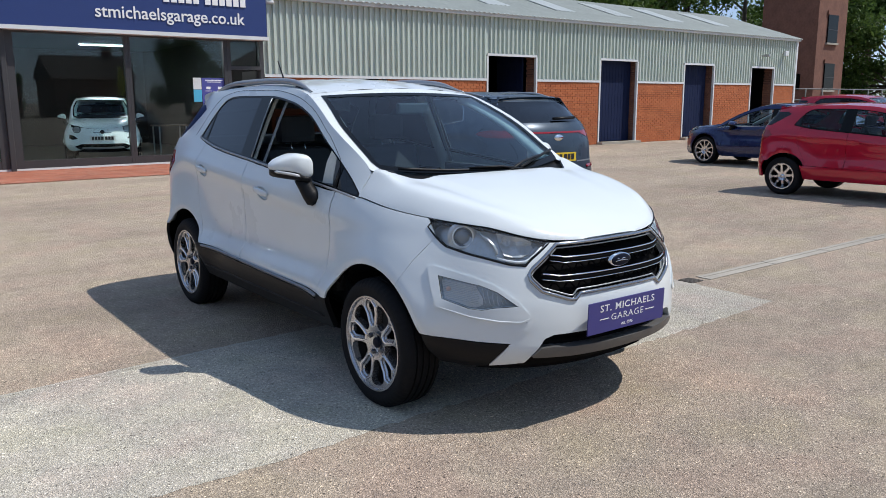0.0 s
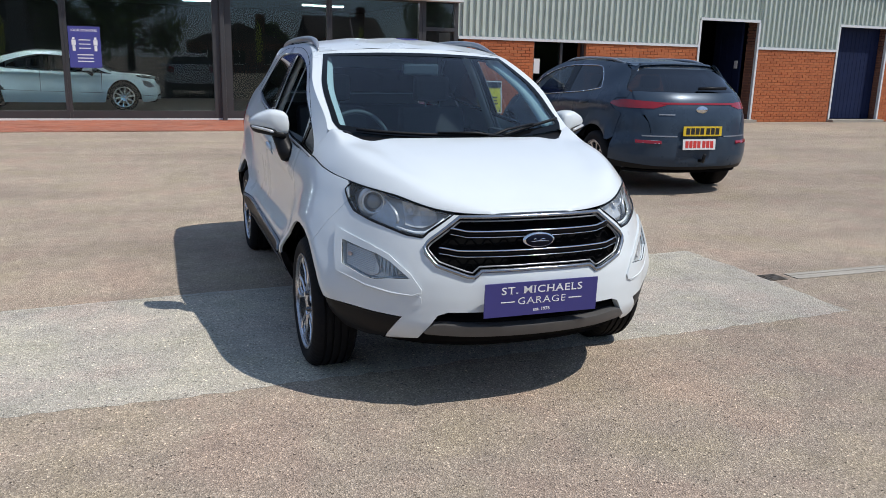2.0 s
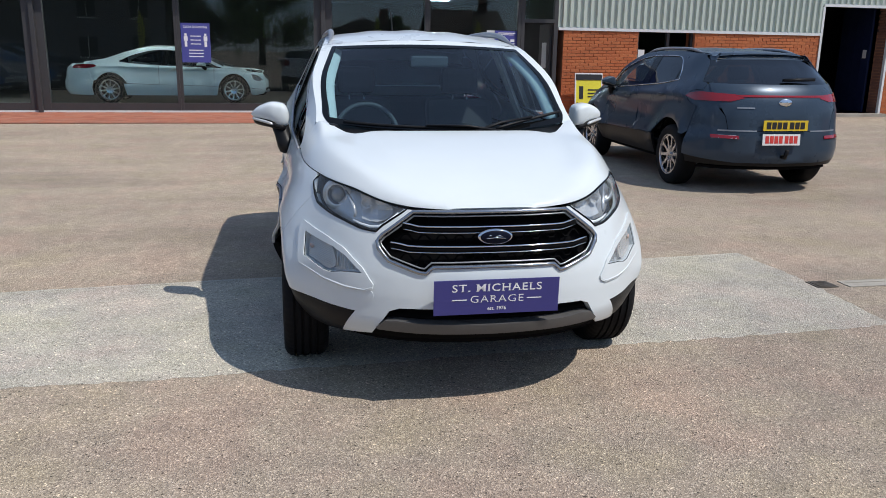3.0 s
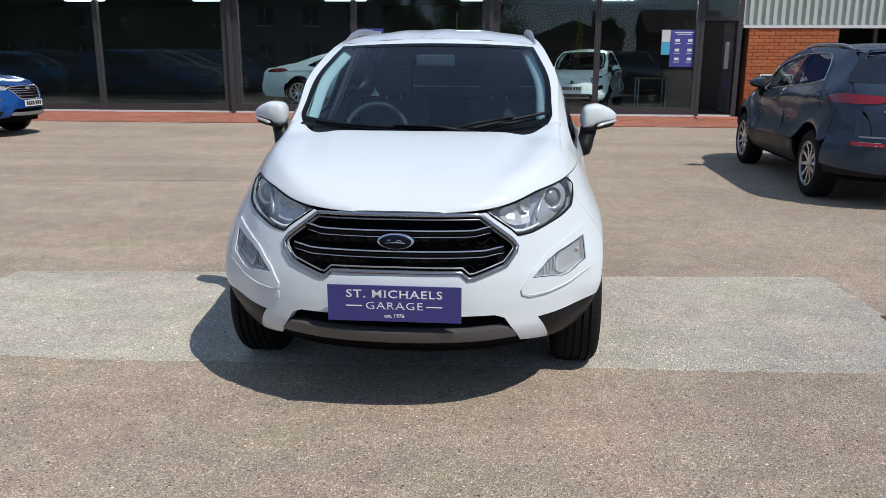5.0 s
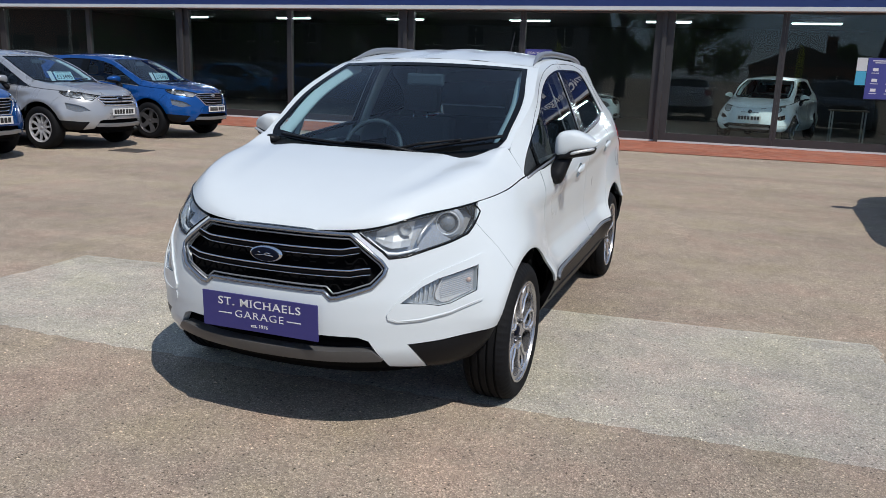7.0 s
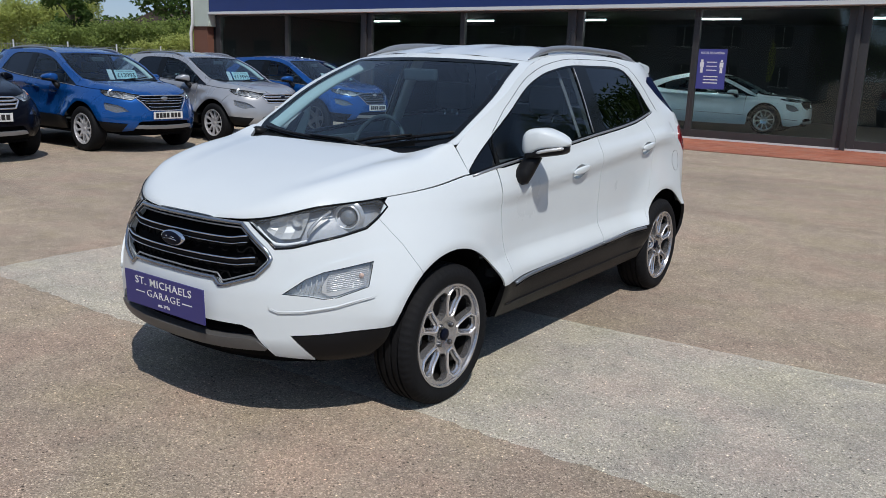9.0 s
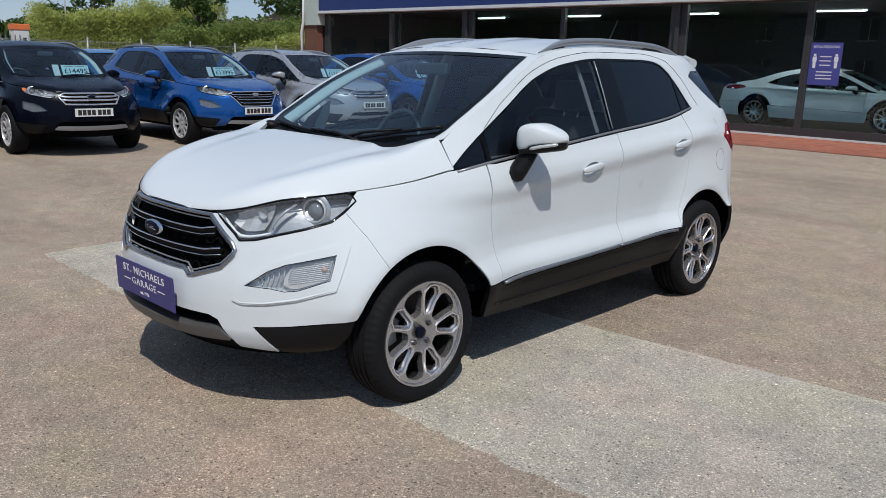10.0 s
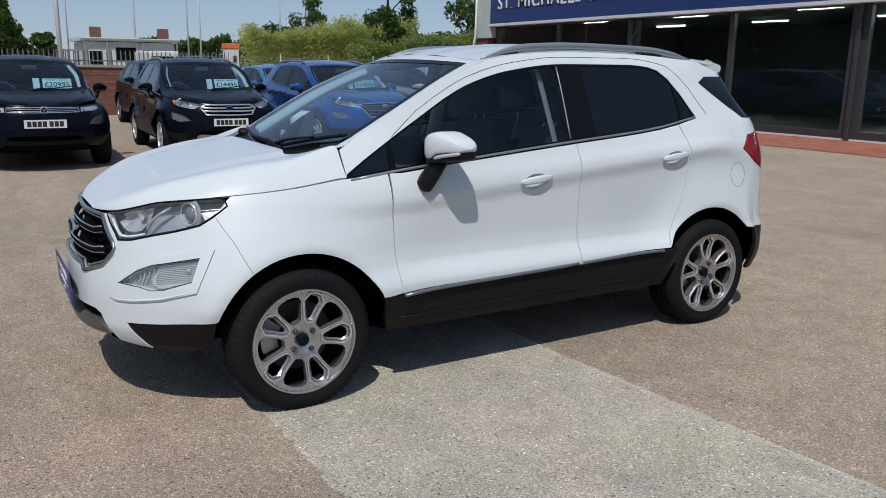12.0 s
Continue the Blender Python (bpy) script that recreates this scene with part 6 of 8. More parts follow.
strip("patch_edge", [(-0.06, 4.335), (0.4, 4.385), (1.6, 4.465), (3.7, 4.535), (5.38, 4.665)], 0.035, M["patch_rim"], 3, "pale worn edge of the repair strip", 0.0024)
strip("tarmac_seam", [(-4.6, 7.95), (-2.9, 8.12), (-1.6, 8.24), (-0.3, 8.36), (0.6, 8.40)], 0.011, M["joint"], 5, "thin faint seam in the tarmac", 0.003)
dr = empty("drain_channel", "narrow concrete drainage channel set in the tarmac", "drain", kind="structure")
for i in range(14):
    x0 = 5.62 + i * 1.0
    bm = bmesh.new()
    block(bm, (x0 + 0.006, 3.715, -0.05), (x0 + 0.994, 3.765, 0.006))
    block(bm, (x0 + 0.006, 3.805, -0.05), (x0 + 0.994, 3.855, 0.006))
    block(bm, (x0 + 0.006, 3.765, -0.05), (x0 + 0.994, 3.805, 0.003))
    part("channel_stone", bm, M["drain"], dr)
cv = empty("drain_cover", "rusty iron drain cover beside the channel", "drain cover", pose(5.47, 3.80, 0))
bm = bmesh.new()
block(bm, (-0.075, -0.07, -0.03), (0.075, 0.07, 0.006))
part("cover_frame", bm, M["iron"], cv)
for i in range(6):
    boxed("cover_bar", (-0.06, -0.058 + i * 0.021, 0.006), (0.06, -0.046 + i * 0.021, 0.010), M["iron"], cv)
mh = empty("manhole_cover", "square iron manhole cover in the tarmac", "manhole cover", pose(-4.9, 10.4, 0))
boxed("cover_plate", (-0.30, -0.22, -0.02), (0.30, 0.22, 0.006), M["iron"], mh)

# ---------------------------------------------------------------- showroom
WALL = 18.0
X0, X1 = -16.15, 8.46
FLOOR = 0.13
BOT, HEAD = 0.13, 2.93


def setting(name, lo, hi, material, label="", bevel=0.0):
    return tagged(boxed(name, lo, hi, material, None, "", bevel), label, "", "", "structure")


setting("showroom_floor", (X0, WALL + 0.12, -0.05), (X1, 27.0, FLOOR), M["inside_floor"], "polished showroom floor, coloured near-black for the dim room")
setting("showroom_ceiling", (X0, WALL + 0.12, 3.05), (X1, 27.0, 3.15), M["inside_ceiling"], "showroom ceiling, coloured near-black for the dim room")
setting("wall_back", (X0, 27.0, 0), (X1, 27.2, 4.2), M["inside_dark"], "back wall of the showroom, coloured near-black for the dim room")
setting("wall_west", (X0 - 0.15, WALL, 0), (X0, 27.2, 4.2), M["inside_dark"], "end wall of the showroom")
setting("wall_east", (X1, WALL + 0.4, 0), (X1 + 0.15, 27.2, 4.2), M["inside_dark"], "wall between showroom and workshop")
setting("showroom_roof", (X0, WALL - 0.05, 4.2), (X1, 27.2, 4.3), M["sheet_roof"], "flat grey showroom roof")
setting("plinth", (X0, WALL - 0.03, -0.05), (X1, WALL + 0.12, BOT), M["trim_white"], "pale concrete plinth under the shop windows")


def shop_window(i, x0, x1, mull0, mull1, low=BOT):
    w = empty("window_%d" % i, "large shop window in dark bronze frame", "window", kind="structure")
    boxed("bottom_rail", (x0, WALL - 0.02, low), (x1, WALL + 0.08, low + 0.16), M["frame_dark"], w)
    boxed("top_rail", (x0, WALL - 0.02, HEAD - 0.1), (x1, WALL + 0.08, HEAD + 0.1), M["frame_dark"], w)
    boxed("mullion", (x0, WALL - 0.03, low), (x0 + mull0, WALL + 0.09, HEAD), M["frame_dark"], w)
    boxed("mullion", (x1 - mull1, WALL - 0.03, low), (x1, WALL + 0.09, HEAD), M["frame_dark"], w)
    p = boxed("pane", (x0 + mull0, WALL + 0.028, low + 0.16), (x1 - mull1, WALL + 0.034, HEAD - 0.1), M["shop_glass"], w)
    p.visible_shadow = False


cuts = [(-16.15, -12.86, 0.2, 0.06), (-12.86, -9.66, 0.06, 0.2), (-9.66, -6.38, 0.2, 0.06), (-6.38, -3.16, 0.06, 0.2), (-3.16, -0.26, 0.2, 0.06), (-0.26, 2.90, 0.06, 0.2), (2.90, 5.30, 0.2, 0.06), (5.30, 7.54, 0.06, 0.08)]
for i, (a, b, m0, m1) in enumerate(cuts):
    shop_window(i + 1, a + 0.002, b - 0.002, m0, m1)
for x in (-9.66, -3.16, 2.90):
    tagged(boxed("downpipe_cover", (x - 0.05, WALL - 0.10, 0.0), (x + 0.05, WALL - 0.033, HEAD), M["frame_dark"], None, "", 0.015), "dark bronze vertical cover between the windows", "trim", "window covers", "structure")
# open doorway with its door swung in
dw = empty("door_1", "open glazed entrance door in dark bronze frame", "door", kind="structure")
boxed("door_frame", (7.545, WALL - 0.03, 0.02), (7.63, WALL + 0.1, HEAD), M["frame_dark"], dw)
boxed("door_frame", (8.36, WALL - 0.03, 0.02), (8.455, WALL + 0.1, HEAD), M["frame_dark"], dw)
boxed("transom", (7.63, WALL - 0.03, 2.2), (8.36, WALL + 0.1, 2.28), M["frame_dark"], dw)
tp = boxed("pane", (7.63, WALL + 0.03, 2.28), (8.36, WALL + 0.036, HEAD - 0.1), M["shop_glass"], dw)
tp.visible_shadow = False
leaf = boxed("door_leaf", (8.30, WALL + 0.1, 0.16), (8.35, WALL + 0.9, 2.18), M["frame_dark"], dw)
boxed("door_notice", (8.285, WALL + 0.3, 1.15), (8.297, WALL + 0.62, 1.75), M["trim_white"], dw)
boxed("door_notice", (8.285, WALL + 0.3, 0.75), (8.297, WALL + 0.55, 0.95), M["poster"], dw)
setting("door_step", (7.50, WALL - 0.55, 0.0), (8.6, WALL - 0.03, 0.10), M["paver"], "low red brick step at the entrance", 0.01)
# fascia
fs = empty("sign_fascia", "long dark blue fascia sign with raised white lettering", "sign", kind="")
boxed("fascia_panel", (X0 + 0.02, WALL - 0.30, HEAD + 0.02), (X1 - 0.02, WALL + 0.1, 4.22), M["sign_blue"], fs)
boxed("fascia_strip", (X0 - 0.02, WALL - 0.32, HEAD - 0.06), (X1 + 0.01, WALL + 0.1, HEAD + 0.02), M["trim_white"], fs, "white bottom trim")
boxed("fascia_strip", (X0 - 0.02, WALL - 0.32, 4.22), (X1 + 0.01, WALL + 0.1, 4.28), M["trim_white"], fs)
front = lambda x, z: Matrix.Translation((x, WALL - 0.301, z)) @ pose(0, 0, 0, 90, 0, 0)
lettering("letter", "stmichaelsgarage.co.uk", 0.36, M["letter"], fs, front(6.25, 3.30), 0.015, 3.26, "raised white letters")
bars("bar", [(-0.9 + i * 0.165 + (0.1 if i > 4 else 0), -0.12, -0.9 + i * 0.165 + 0.125 + (0.1 if i > 4 else 0), 0.12) for i in range(11)], front(6.95, 3.70), M["letter"], fs, 0.02)
lettering("letter", "ST. MICHAELS GARAGE", 0.62, M["letter"], fs, front(-12.2, 3.58), 0.015, 7.0, "raised white letters", 0.06)
pil = empty("end_pier", "pale grey clad pier on a brick base with rainwater pipe", "pier", kind="structure")
boxed("pier_base", (-17.0, WALL - 0.25, 0), (X0 - 0.16, WALL + 0.5, 2.55), M["old_brick"], pil)
boxed("pier_cladding", (-17.05, WALL - 0.30, 2.5), (X0 - 0.021, WALL + 0.5, 4.5), M["cladding"], pil)
v, f = sweep([(-17.0, WALL - 0.36, 0), (-17.0, WALL - 0.36, 2.3), (-16.9, WALL - 0.36, 2.6), (-16.9, WALL - 0.36, 4.4)], 0.055, 10)
link_mesh("rainwater_pipe", v, f, M["trim_white"], pil, "", True)
# ceiling lamps
for x in (-13.5, -9.5, -5.5, -1.5, 2.5, 6.3):
    for y in (20.0, 23.5):
        lp = empty("ceiling_light", "slim fluorescent light fitting on the showroom ceiling", "light", pose(x, y, 3.05), "showroom ceiling lights")
        boxed("housing", (-0.62, -0.07, -0.045), (0.62, 0.07, 0.0), M["trim_white"], lp)
        boxed("diffuser", (-0.6, -0.03, -0.06), (0.6, 0.03, -0.0455), M["tube_lamp"], lp)


# posters on the glass
def figure(bm, x, z, s, m):
    for lo, hi in (((x - 0.012 * s, z + 0.045 * s), (x + 0.012 * s, z + 0.07 * s)), ((x - 0.02 * s, z - 0.01 * s), (x + 0.02 * s, z + 0.042 * s)), ((x - 0.014 * s, z - 0.07 * s), (x + 0.014 * s, z - 0.012 * s))):
        for v in block(bm, (lo[0], lo[1], 0), (hi[0], hi[1], 0.002)):
            v.co = m @ v.co


def poster(x0, x1, z0, z1, kind):
    p = tagged(boxed("poster", (x0, WALL + 0.018, z0), (x1, WALL + 0.024, z1), M["poster"]), "dark blue notice with white symbols stuck to the shop window", "poster")
    m = Matrix.Translation(((x0 + x1) / 2, WALL + 0.0178, (z0 + z1) / 2)) @ pose(0, 0, 0, 90, 0, 0)
    w, h = x1 - x0, z1 - z0
    if kind == "distance":
        lettering("heading", "SOCIAL DISTANCING", 0.07, M["letter"], p, m @ pose(0, h * 0.40, 0), 0.001, w * 0.82)
        for fx in (-0.34, 0.34):
            bm = bmesh.new()
            figure(bm, w * fx, h * 0.07, 2.0, m)
            part("symbol", bm, M["letter"], p)
        bars("bar", [(-w * 0.18, h * q, w * 0.18, h * q + 0.02) for q in (0.16, 0.06, -0.04)] + [(-w * 0.25, h * q, w * 0.25, h * q + 0.022) for q in (-0.20, -0.28, -0.36)], m, M["letter"], p)
    else:
        bars("bar", [(-w * 0.36, h * 0.42, w * 0.36, h * 0.445), (-w * 0.28, h * 0.375, w * 0.28, h * 0.395)], m, M["letter"], p)
        for cx in (-0.24, 0.24):
            for cz in (0.22, -0.04, -0.28):
                bars("symbol", [(w * cx - 0.05, h * cz - 0.03, w * cx + 0.05, h * cz + 0.03), (w * cx - 0.07, h * cz - 0.075, w * cx + 0.07, h * cz - 0.062)], m, M["letter"], p, 0.002)


poster(-0.185, 0.43, 1.18, 2.02, "distance")
poster(6.92, 7.50, 1.19, 2.00, "rules")
lb = tagged(boxed("notice", (6.72, WALL + 0.018, 1.74), (6.91, WALL + 0.024, 2.0), M["trim_white"]), "small white paper notice stuck to the shop window", "notice")
lc = tagged(boxed("notice", (6.72, WALL + 0.018, 1.46), (6.91, WALL + 0.024, 1.735), M["poster_cyan"]), "small cyan notice stuck to the shop window", "notice")
# table and chairs far inside
tb = empty("cafe_table", "small dark table inside the showroom", "table", pose(7.0, 20.6, FLOOR))
boxed("tabletop", (-0.4, -0.3, 0.72), (0.4, 0.3, 0.75), M["wood"], tb)
for dx in (-0.36, 0.33):
    for dy in (-0.26, 0.23):
        boxed("leg", (dx, dy, 0), (dx + 0.03, dy + 0.03, 0.72), M["galv"], tb)

# ---------------------------------------------------------------- workshop shed
SX0, SX1 = 8.62, 32.75
SW = WALL + 0.02
BRICK_H = 2.11
EAVE = 3.88
OPEN = [(10.55, 12.05, 0.05, 2.05), (15.55, 17.55, 0.08, 2.83), (20.48, 22.40, 0.08, 2.83), (25.06, 26.93, 0.1, 2.80), (29.45, 31.15, 0.1, 2.78)]


def solid_wall(bm, x0, x1, z0, z1, y0, y1):
    """Fills a stretch of wall round its openings."""
    xs = sorted({x0, x1, *[q for o in OPEN for q in o[:2] if x0 < q < x1]})
    for a, b in zip(xs, xs[1:]):
        hit = [o for o in OPEN if o[0] < (a + b) / 2 < o[1]]
        zz = [(z0, z1)]
        if hit:
            lo, hi = hit[0][2], hit[0][3]
            zz = [(z0, min(z1, lo)), (max(z0, hi), z1)]
        for p, q in zz:
            if q - p > 0.01:
                block(bm, (a, y0, p), (b, y1, q))


bm = bmesh.new()
solid_wall(bm, SX0, SX1, 0.0, BRICK_H, SW + 0.006, SW + 0.45)
bk = tagged(part("wall_brick", bm, M["mortar"], None), "orange-red brick lower wall of the workshop", "", "", "structure")
bm = bmesh.new()
solid_wall(bm, SX0, SX1, BRICK_H, EAVE, SW + 0.10, SW + 0.45)
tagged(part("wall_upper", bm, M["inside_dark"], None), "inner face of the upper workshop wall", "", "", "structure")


def rib_sheet(x0, x1, z0, z1, y):
    """Ribbed steel sheet: flat pans with narrow raised ribs."""
    pitch, verts, faces = 0.171, [], []
    prof = []
    x = x0
    while x < x1:
        for dx, dy in ((0.0, 0.0), (0.098, 0.0), (0.106, -0.055), (0.160, -0.055), (0.168, 0.0)):
            if x + dx <= x1:
                prof.append((x + dx, y + dy))
        x += pitch
    prof.append((x1, y))
    for px, py in prof:
        verts += [(px, py, z0), (px, py, z1)]
    faces = [(2 * i, 2 * i + 2, 2 * i + 3, 2 * i + 1) for i in range(len(prof) - 1)]
    return verts, faces


cl = empty("ribbed_cladding", "pale grey-green ribbed steel cladding over the brick wall", "cladding", kind="structure")
edges_x = [SX0 - 0.14] + [q for o in OPEN[1:] for q in o[:2]] + [SX1]
for i in range(0, len(edges_x) - 1):
    a, b = edges_x[i], edges_x[i + 1]
    z0 = BRICK_H if i % 2 == 0 else OPEN[1 + i // 2][3]
    v, f = rib_sheet(a, b, z0, EAVE, SW + 0.02)
    link_mesh("cladding_sheet", v, f, M["cladding"], cl)
    boxed("drip_trim", (a, SW - 0.03, z0 - 0.07), (b, SW + 0.06, z0), M["trim_white"], cl, "white flashing strip")
for o in OPEN[1:]:
    for x in o[:2]:
        boxed("jamb_trim", (x - 0.03, SW - 0.028, o[2]), (x + 0.03, SW + 0.062, o[3] - 0.075), M["trim_white"], cl)
boxed("eaves_gutter", (SX0 - 0.1, SW - 0.14, EAVE - 0.02), (SX1 + 0.12, SW + 0.0, EAVE + 0.09), M["trim_white"], cl)
boxed("corner_trim", (SX1 - 0.02, SW - 0.04, 0.2), (SX1 + 0.1, SW + 0.1, EAVE - 0.02), M["trim_white"], cl)
# roof: shallow pitched ribbed sheets with pale roof lights
RY, RZ = 21.6, 5.12
rf = empty("shed_roof", "shallow pitched grey fibre sheet roof with pale roof lights", "roof", kind="structure")


def roof_sheet(x0, x1, mat, lift, name, v0=0.0, v1=1.0):
    verts, faces, k = [], [], 0
    n = int((x1 - x0) / 0.09)
    for i in range(n + 1):
        x = x0 + (x1 - x0) * i / n
        w = 0.018 * math.cos(i * math.pi)
        for v in (v0, v1):
            verts.append((x, SW - 0.2 + (RY - SW + 0.2) * v, EAVE + 0.06 + (RZ - EAVE) * v + w + lift))
    faces = [(2 * i, 2 * i + 2, 2 * i + 3, 2 * i + 1) for i in range(n)]
    link_mesh(name, verts, faces, mat, rf)


roof_sheet(SX0 - 0.2, SX1 + 0.15, M["sheet_roof"], 0.0, "roof_sheet")
for x in (10.5, 13.5, 16.5, 19.5, 22.5, 25.5, 28.5):
    roof_sheet(x, x + 0.95, M["roof_light"], 0.012, "roof_light", 0.35, 0.85)
link_mesh("roof_sheet", [(SX0 - 0.2, RY, RZ + 0.06), (SX1 + 0.15, RY, RZ + 0.06), (SX1 + 0.15, 26.5, EAVE), (SX0 - 0.2, 26.5, EAVE)], [(0, 1, 2, 3)], M["sheet_roof"], rf)
link_mesh("gable_end", [(SX1, SW, EAVE - 0.01), (SX1, 26.5, EAVE - 0.01), (SX1, RY, RZ), (SX1 + 0.04, SW, EAVE - 0.01), (SX1 + 0.04, 26.5, EAVE - 0.01), (SX1 + 0.04, RY, RZ)], [(0, 1, 2), (5, 4, 3)], M["cladding"], rf)
# workshop inside: its dimness is likewise put into the near-black colour
setting("workshop_floor", (SX0, SW + 0.02, -0.05), (SX1, 26.5, 0.06), M["inside_floor"], "workshop floor, coloured near-black for the dim room")
setting("workshop_back", (SX0, 26.5, 0), (SX1, 26.7, EAVE), M["inside_dark"], "workshop back wall, coloured near-black for the dim room")
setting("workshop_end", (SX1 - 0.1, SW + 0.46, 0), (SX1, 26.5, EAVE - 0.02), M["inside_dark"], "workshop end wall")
setting("workshop_ceiling", (SX0, SW + 0.46, EAVE - 0.1), (SX1, 26.5, EAVE - 0.04), M["inside_dark"], "workshop ceiling, coloured near-black for the dim room")
# doors in their deep brick reveals
for k, (o, leaf) in enumerate(zip(OPEN, ("glass", "open", "shut", "shut", "half"))):
    d = empty("door_%d" % (k + 2), {"glass": "dark glazed office door and side light", "open": "open workshop doorway with blue door folded inside", "shut": "closed dark blue boarded workshop doors", "half": "half-open dark blue workshop door"}[leaf], "door", kind="structure")
    a, b, z0, z1 = o
    if leaf == "glass":
        boxed("door_frame", (a, SW + 0.1, z0), (a + 0.06, SW + 0.2, z1), M["frame_dark"], d)
        boxed("door_frame", (a + 0.80, SW + 0.1, z0), (a + 0.87, SW + 0.2, z1), M["frame_dark"], d)
        boxed("door_frame", (b - 0.06, SW + 0.1, z0), (b, SW + 0.2, z1), M["frame_dark"], d)
        p = boxed("pane", (a + 0.06, SW + 0.14, z0), (a + 0.80, SW + 0.15, z1), M["shop_glass"], d)
        p.visible_shadow = False
        boxed("door_notice", (a + 0.02, SW + 0.125, 1.25), (a + 0.24, SW + 0.135, 1.62), M["trim_white"], d)
        continue
    if leaf == "shut":
        n = int((b - a - 0.03) / 0.155)
        for i in range(n):
            boxed("board", (a + 0.02 + i * 0.155, SW + 0.26, z0), (a + 0.17 + i * 0.155, SW + 0.31, z1), M["blue_door"], d, bevel=0.006)
    elif leaf == "open":
        for i in range(4):
            boxed("board", (b - 0.16, SW + 0.46 + i * 0.3, z0), (b - 0.10, SW + 0.75 + i * 0.3, z1), M["blue_door"], d, bevel=0.006)
        boxed("door_plate", (b - 0.175, SW + 0.55, 1.5), (b - 0.162, SW + 0.68, 1.72), M["trim_white"], d)
    else:
        for i in range(4):
            boxed("board", (a + 0.3 + i * 0.155, SW + 0.5, z0), (a + 0.45 + i * 0.155, SW + 0.55, z1), M["blue_door"], d, bevel=0.006)
    boxed("threshold", (a - 0.05, SW - 0.25, 0.0), (b + 0.05, SW + 0.44, z0), M["drain"], d)
# yellow board leaning on the wall, wall lamps, cameras
yb = empty("yellow_notice_board", "yellow floor-standing notice board against the brick wall", "notice board", pose(9.22, WALL - 0.30, 0.02))
bm = bmesh.new()
for v in block(bm, (-0.32, -0.02, 0.28), (0.32, 0.0, 1.0)):
    v.co.y += (v.co.z - 0.28) * 0.12
part("board_face", bm, M["yellow"], yb)
for lo, hi in (((-0.35, -0.028, 0.25), (-0.32, 0.004, 1.03)), ((0.32, -0.028, 0.25), (0.35, 0.004, 1.03)), ((-0.32, -0.028, 1.0), (0.32, 0.004, 1.03)), ((-0.32, -0.028, 0.25), (0.32, 0.004, 0.28))):
    bm = bmesh.new()
    for v in block(bm, lo, hi):
        v.co.y += (v.co.z - 0.28) * 0.12
    part("board_frame", bm, M["trim_white"], yb)
for lo, hi in (((-0.33, -0.03, 0.87), (0.33, 0.0, 1.0)),):
    bm = bmesh.new()
    for v in block(bm, lo, hi):
        v.co.y += (v.co.z - 0.28) * 0.12 - 0.004
    part("board_header", bm, M["plate_char"], yb)
for lo, hi in (((-0.24, -0.028, 0.42), (-0.14, -0.022, 0.72)), ((-0.02, -0.028, 0.62), (0.24, -0.022, 0.65)), ((-0.02, -0.028, 0.54), (0.22, -0.022, 0.57)), ((-0.02, -0.028, 0.46), (0.24, -0.022, 0.49))):
    bm = bmesh.new()
    for v in block(bm, lo, hi):
        v.co.y += (v.co.z - 0.28) * 0.12
    part("bar", bm, M["plate_char"], yb)
for x in (-0.30, 0.27):
    boxed("leg", (x, -0.02, 0), (x + 0.03, 0.02, 0.34), M["plate_char"], yb)
sc = empty("security_camera", "white security camera on a bracket beside the sign", "camera", pose(8.62, SW - 0.1, 3.78))
v, f = lathe([(-0.13, 0.0005), (-0.13, 0.045), (0.10, 0.05), (0.13, 0.035), (0.13, 0.0005)], 16)
link_mesh("camera_body", v, f, M["trim_white"], sc, "", True)
boxed("bracket", (-0.02, 0, -0.02), (0.02, 0.14, 0.02), M["trim_white"], sc)
fl = empty("flood_light", "small white flood light under the eaves", "light", pose(31.7, SW - 0.12, 3.35))
boxed("lamp_head", (-0.12, -0.1, -0.12), (0.12, 0.0, 0.08), M["trim_white"], fl, bevel=0.02)
boxed("bracket", (-0.03, 0, -0.05), (0.03, 0.14, 0.0), M["galv"], fl)
fl2 = empty("wall_lamp", "small dark wall lamp on the cladding", "light", pose(30.2, SW - 0.12, 3.2))
boxed("lamp_head", (-0.08, -0.2, -0.05), (0.08, 0.0, 0.05), M["galv"], fl2, bevel=0.015)
boxed("bracket", (-0.02, 0, -0.03), (0.02, 0.14, 0.03), M["galv"], fl2)

# ---------------------------------------------------------------- east: brick tower, railings
tw = empty("brick_tower", "tall dark red-brown brick building with narrow windows", "building")
bm = bmesh.new()
block(bm, (44.7, 23.4, 0), (47.95, 26.8, 11))
part("wall", bm, M["tower_brick"], tw)
for z0, z1 in ((2.0, 3.5), (4.65, 6.2), (7.6, 9.2)):
    w = boxed("window", (45.75, 23.33, z0), (46.85, 23.42, z1), M["gloss_black"], tw)
    boxed("sill", (45.65, 23.27, z0 - 0.10), (46.95, 23.40, z0), M["drain"], w)
    boxed("lintel", (45.65, 23.32, z1), (46.95, 23.40, z1 + 0.22), M["old_brick"], w)
    boxed("glazing_bar", (45.75, 23.31, z0 + 0.7), (46.85, 23.34, z0 + 0.74), M["frame_dark"], w)
boxed("window", (44.64, 24.2, 2.0), (44.72, 25.6, 2.9), M["gloss_black"], tw)
rl = empty("railing", "grey galvanised tube railing on a raised walkway", "railing")
for i in range(9):
    v, f = sweep([(33.4 + i * 1.5, 18.6, 0.7), (33.4 + i * 1.5, 18.6, 1.95)], 0.03, 8)
    link_mesh("post", v, f, M["fence_grey"], rl, "", True)
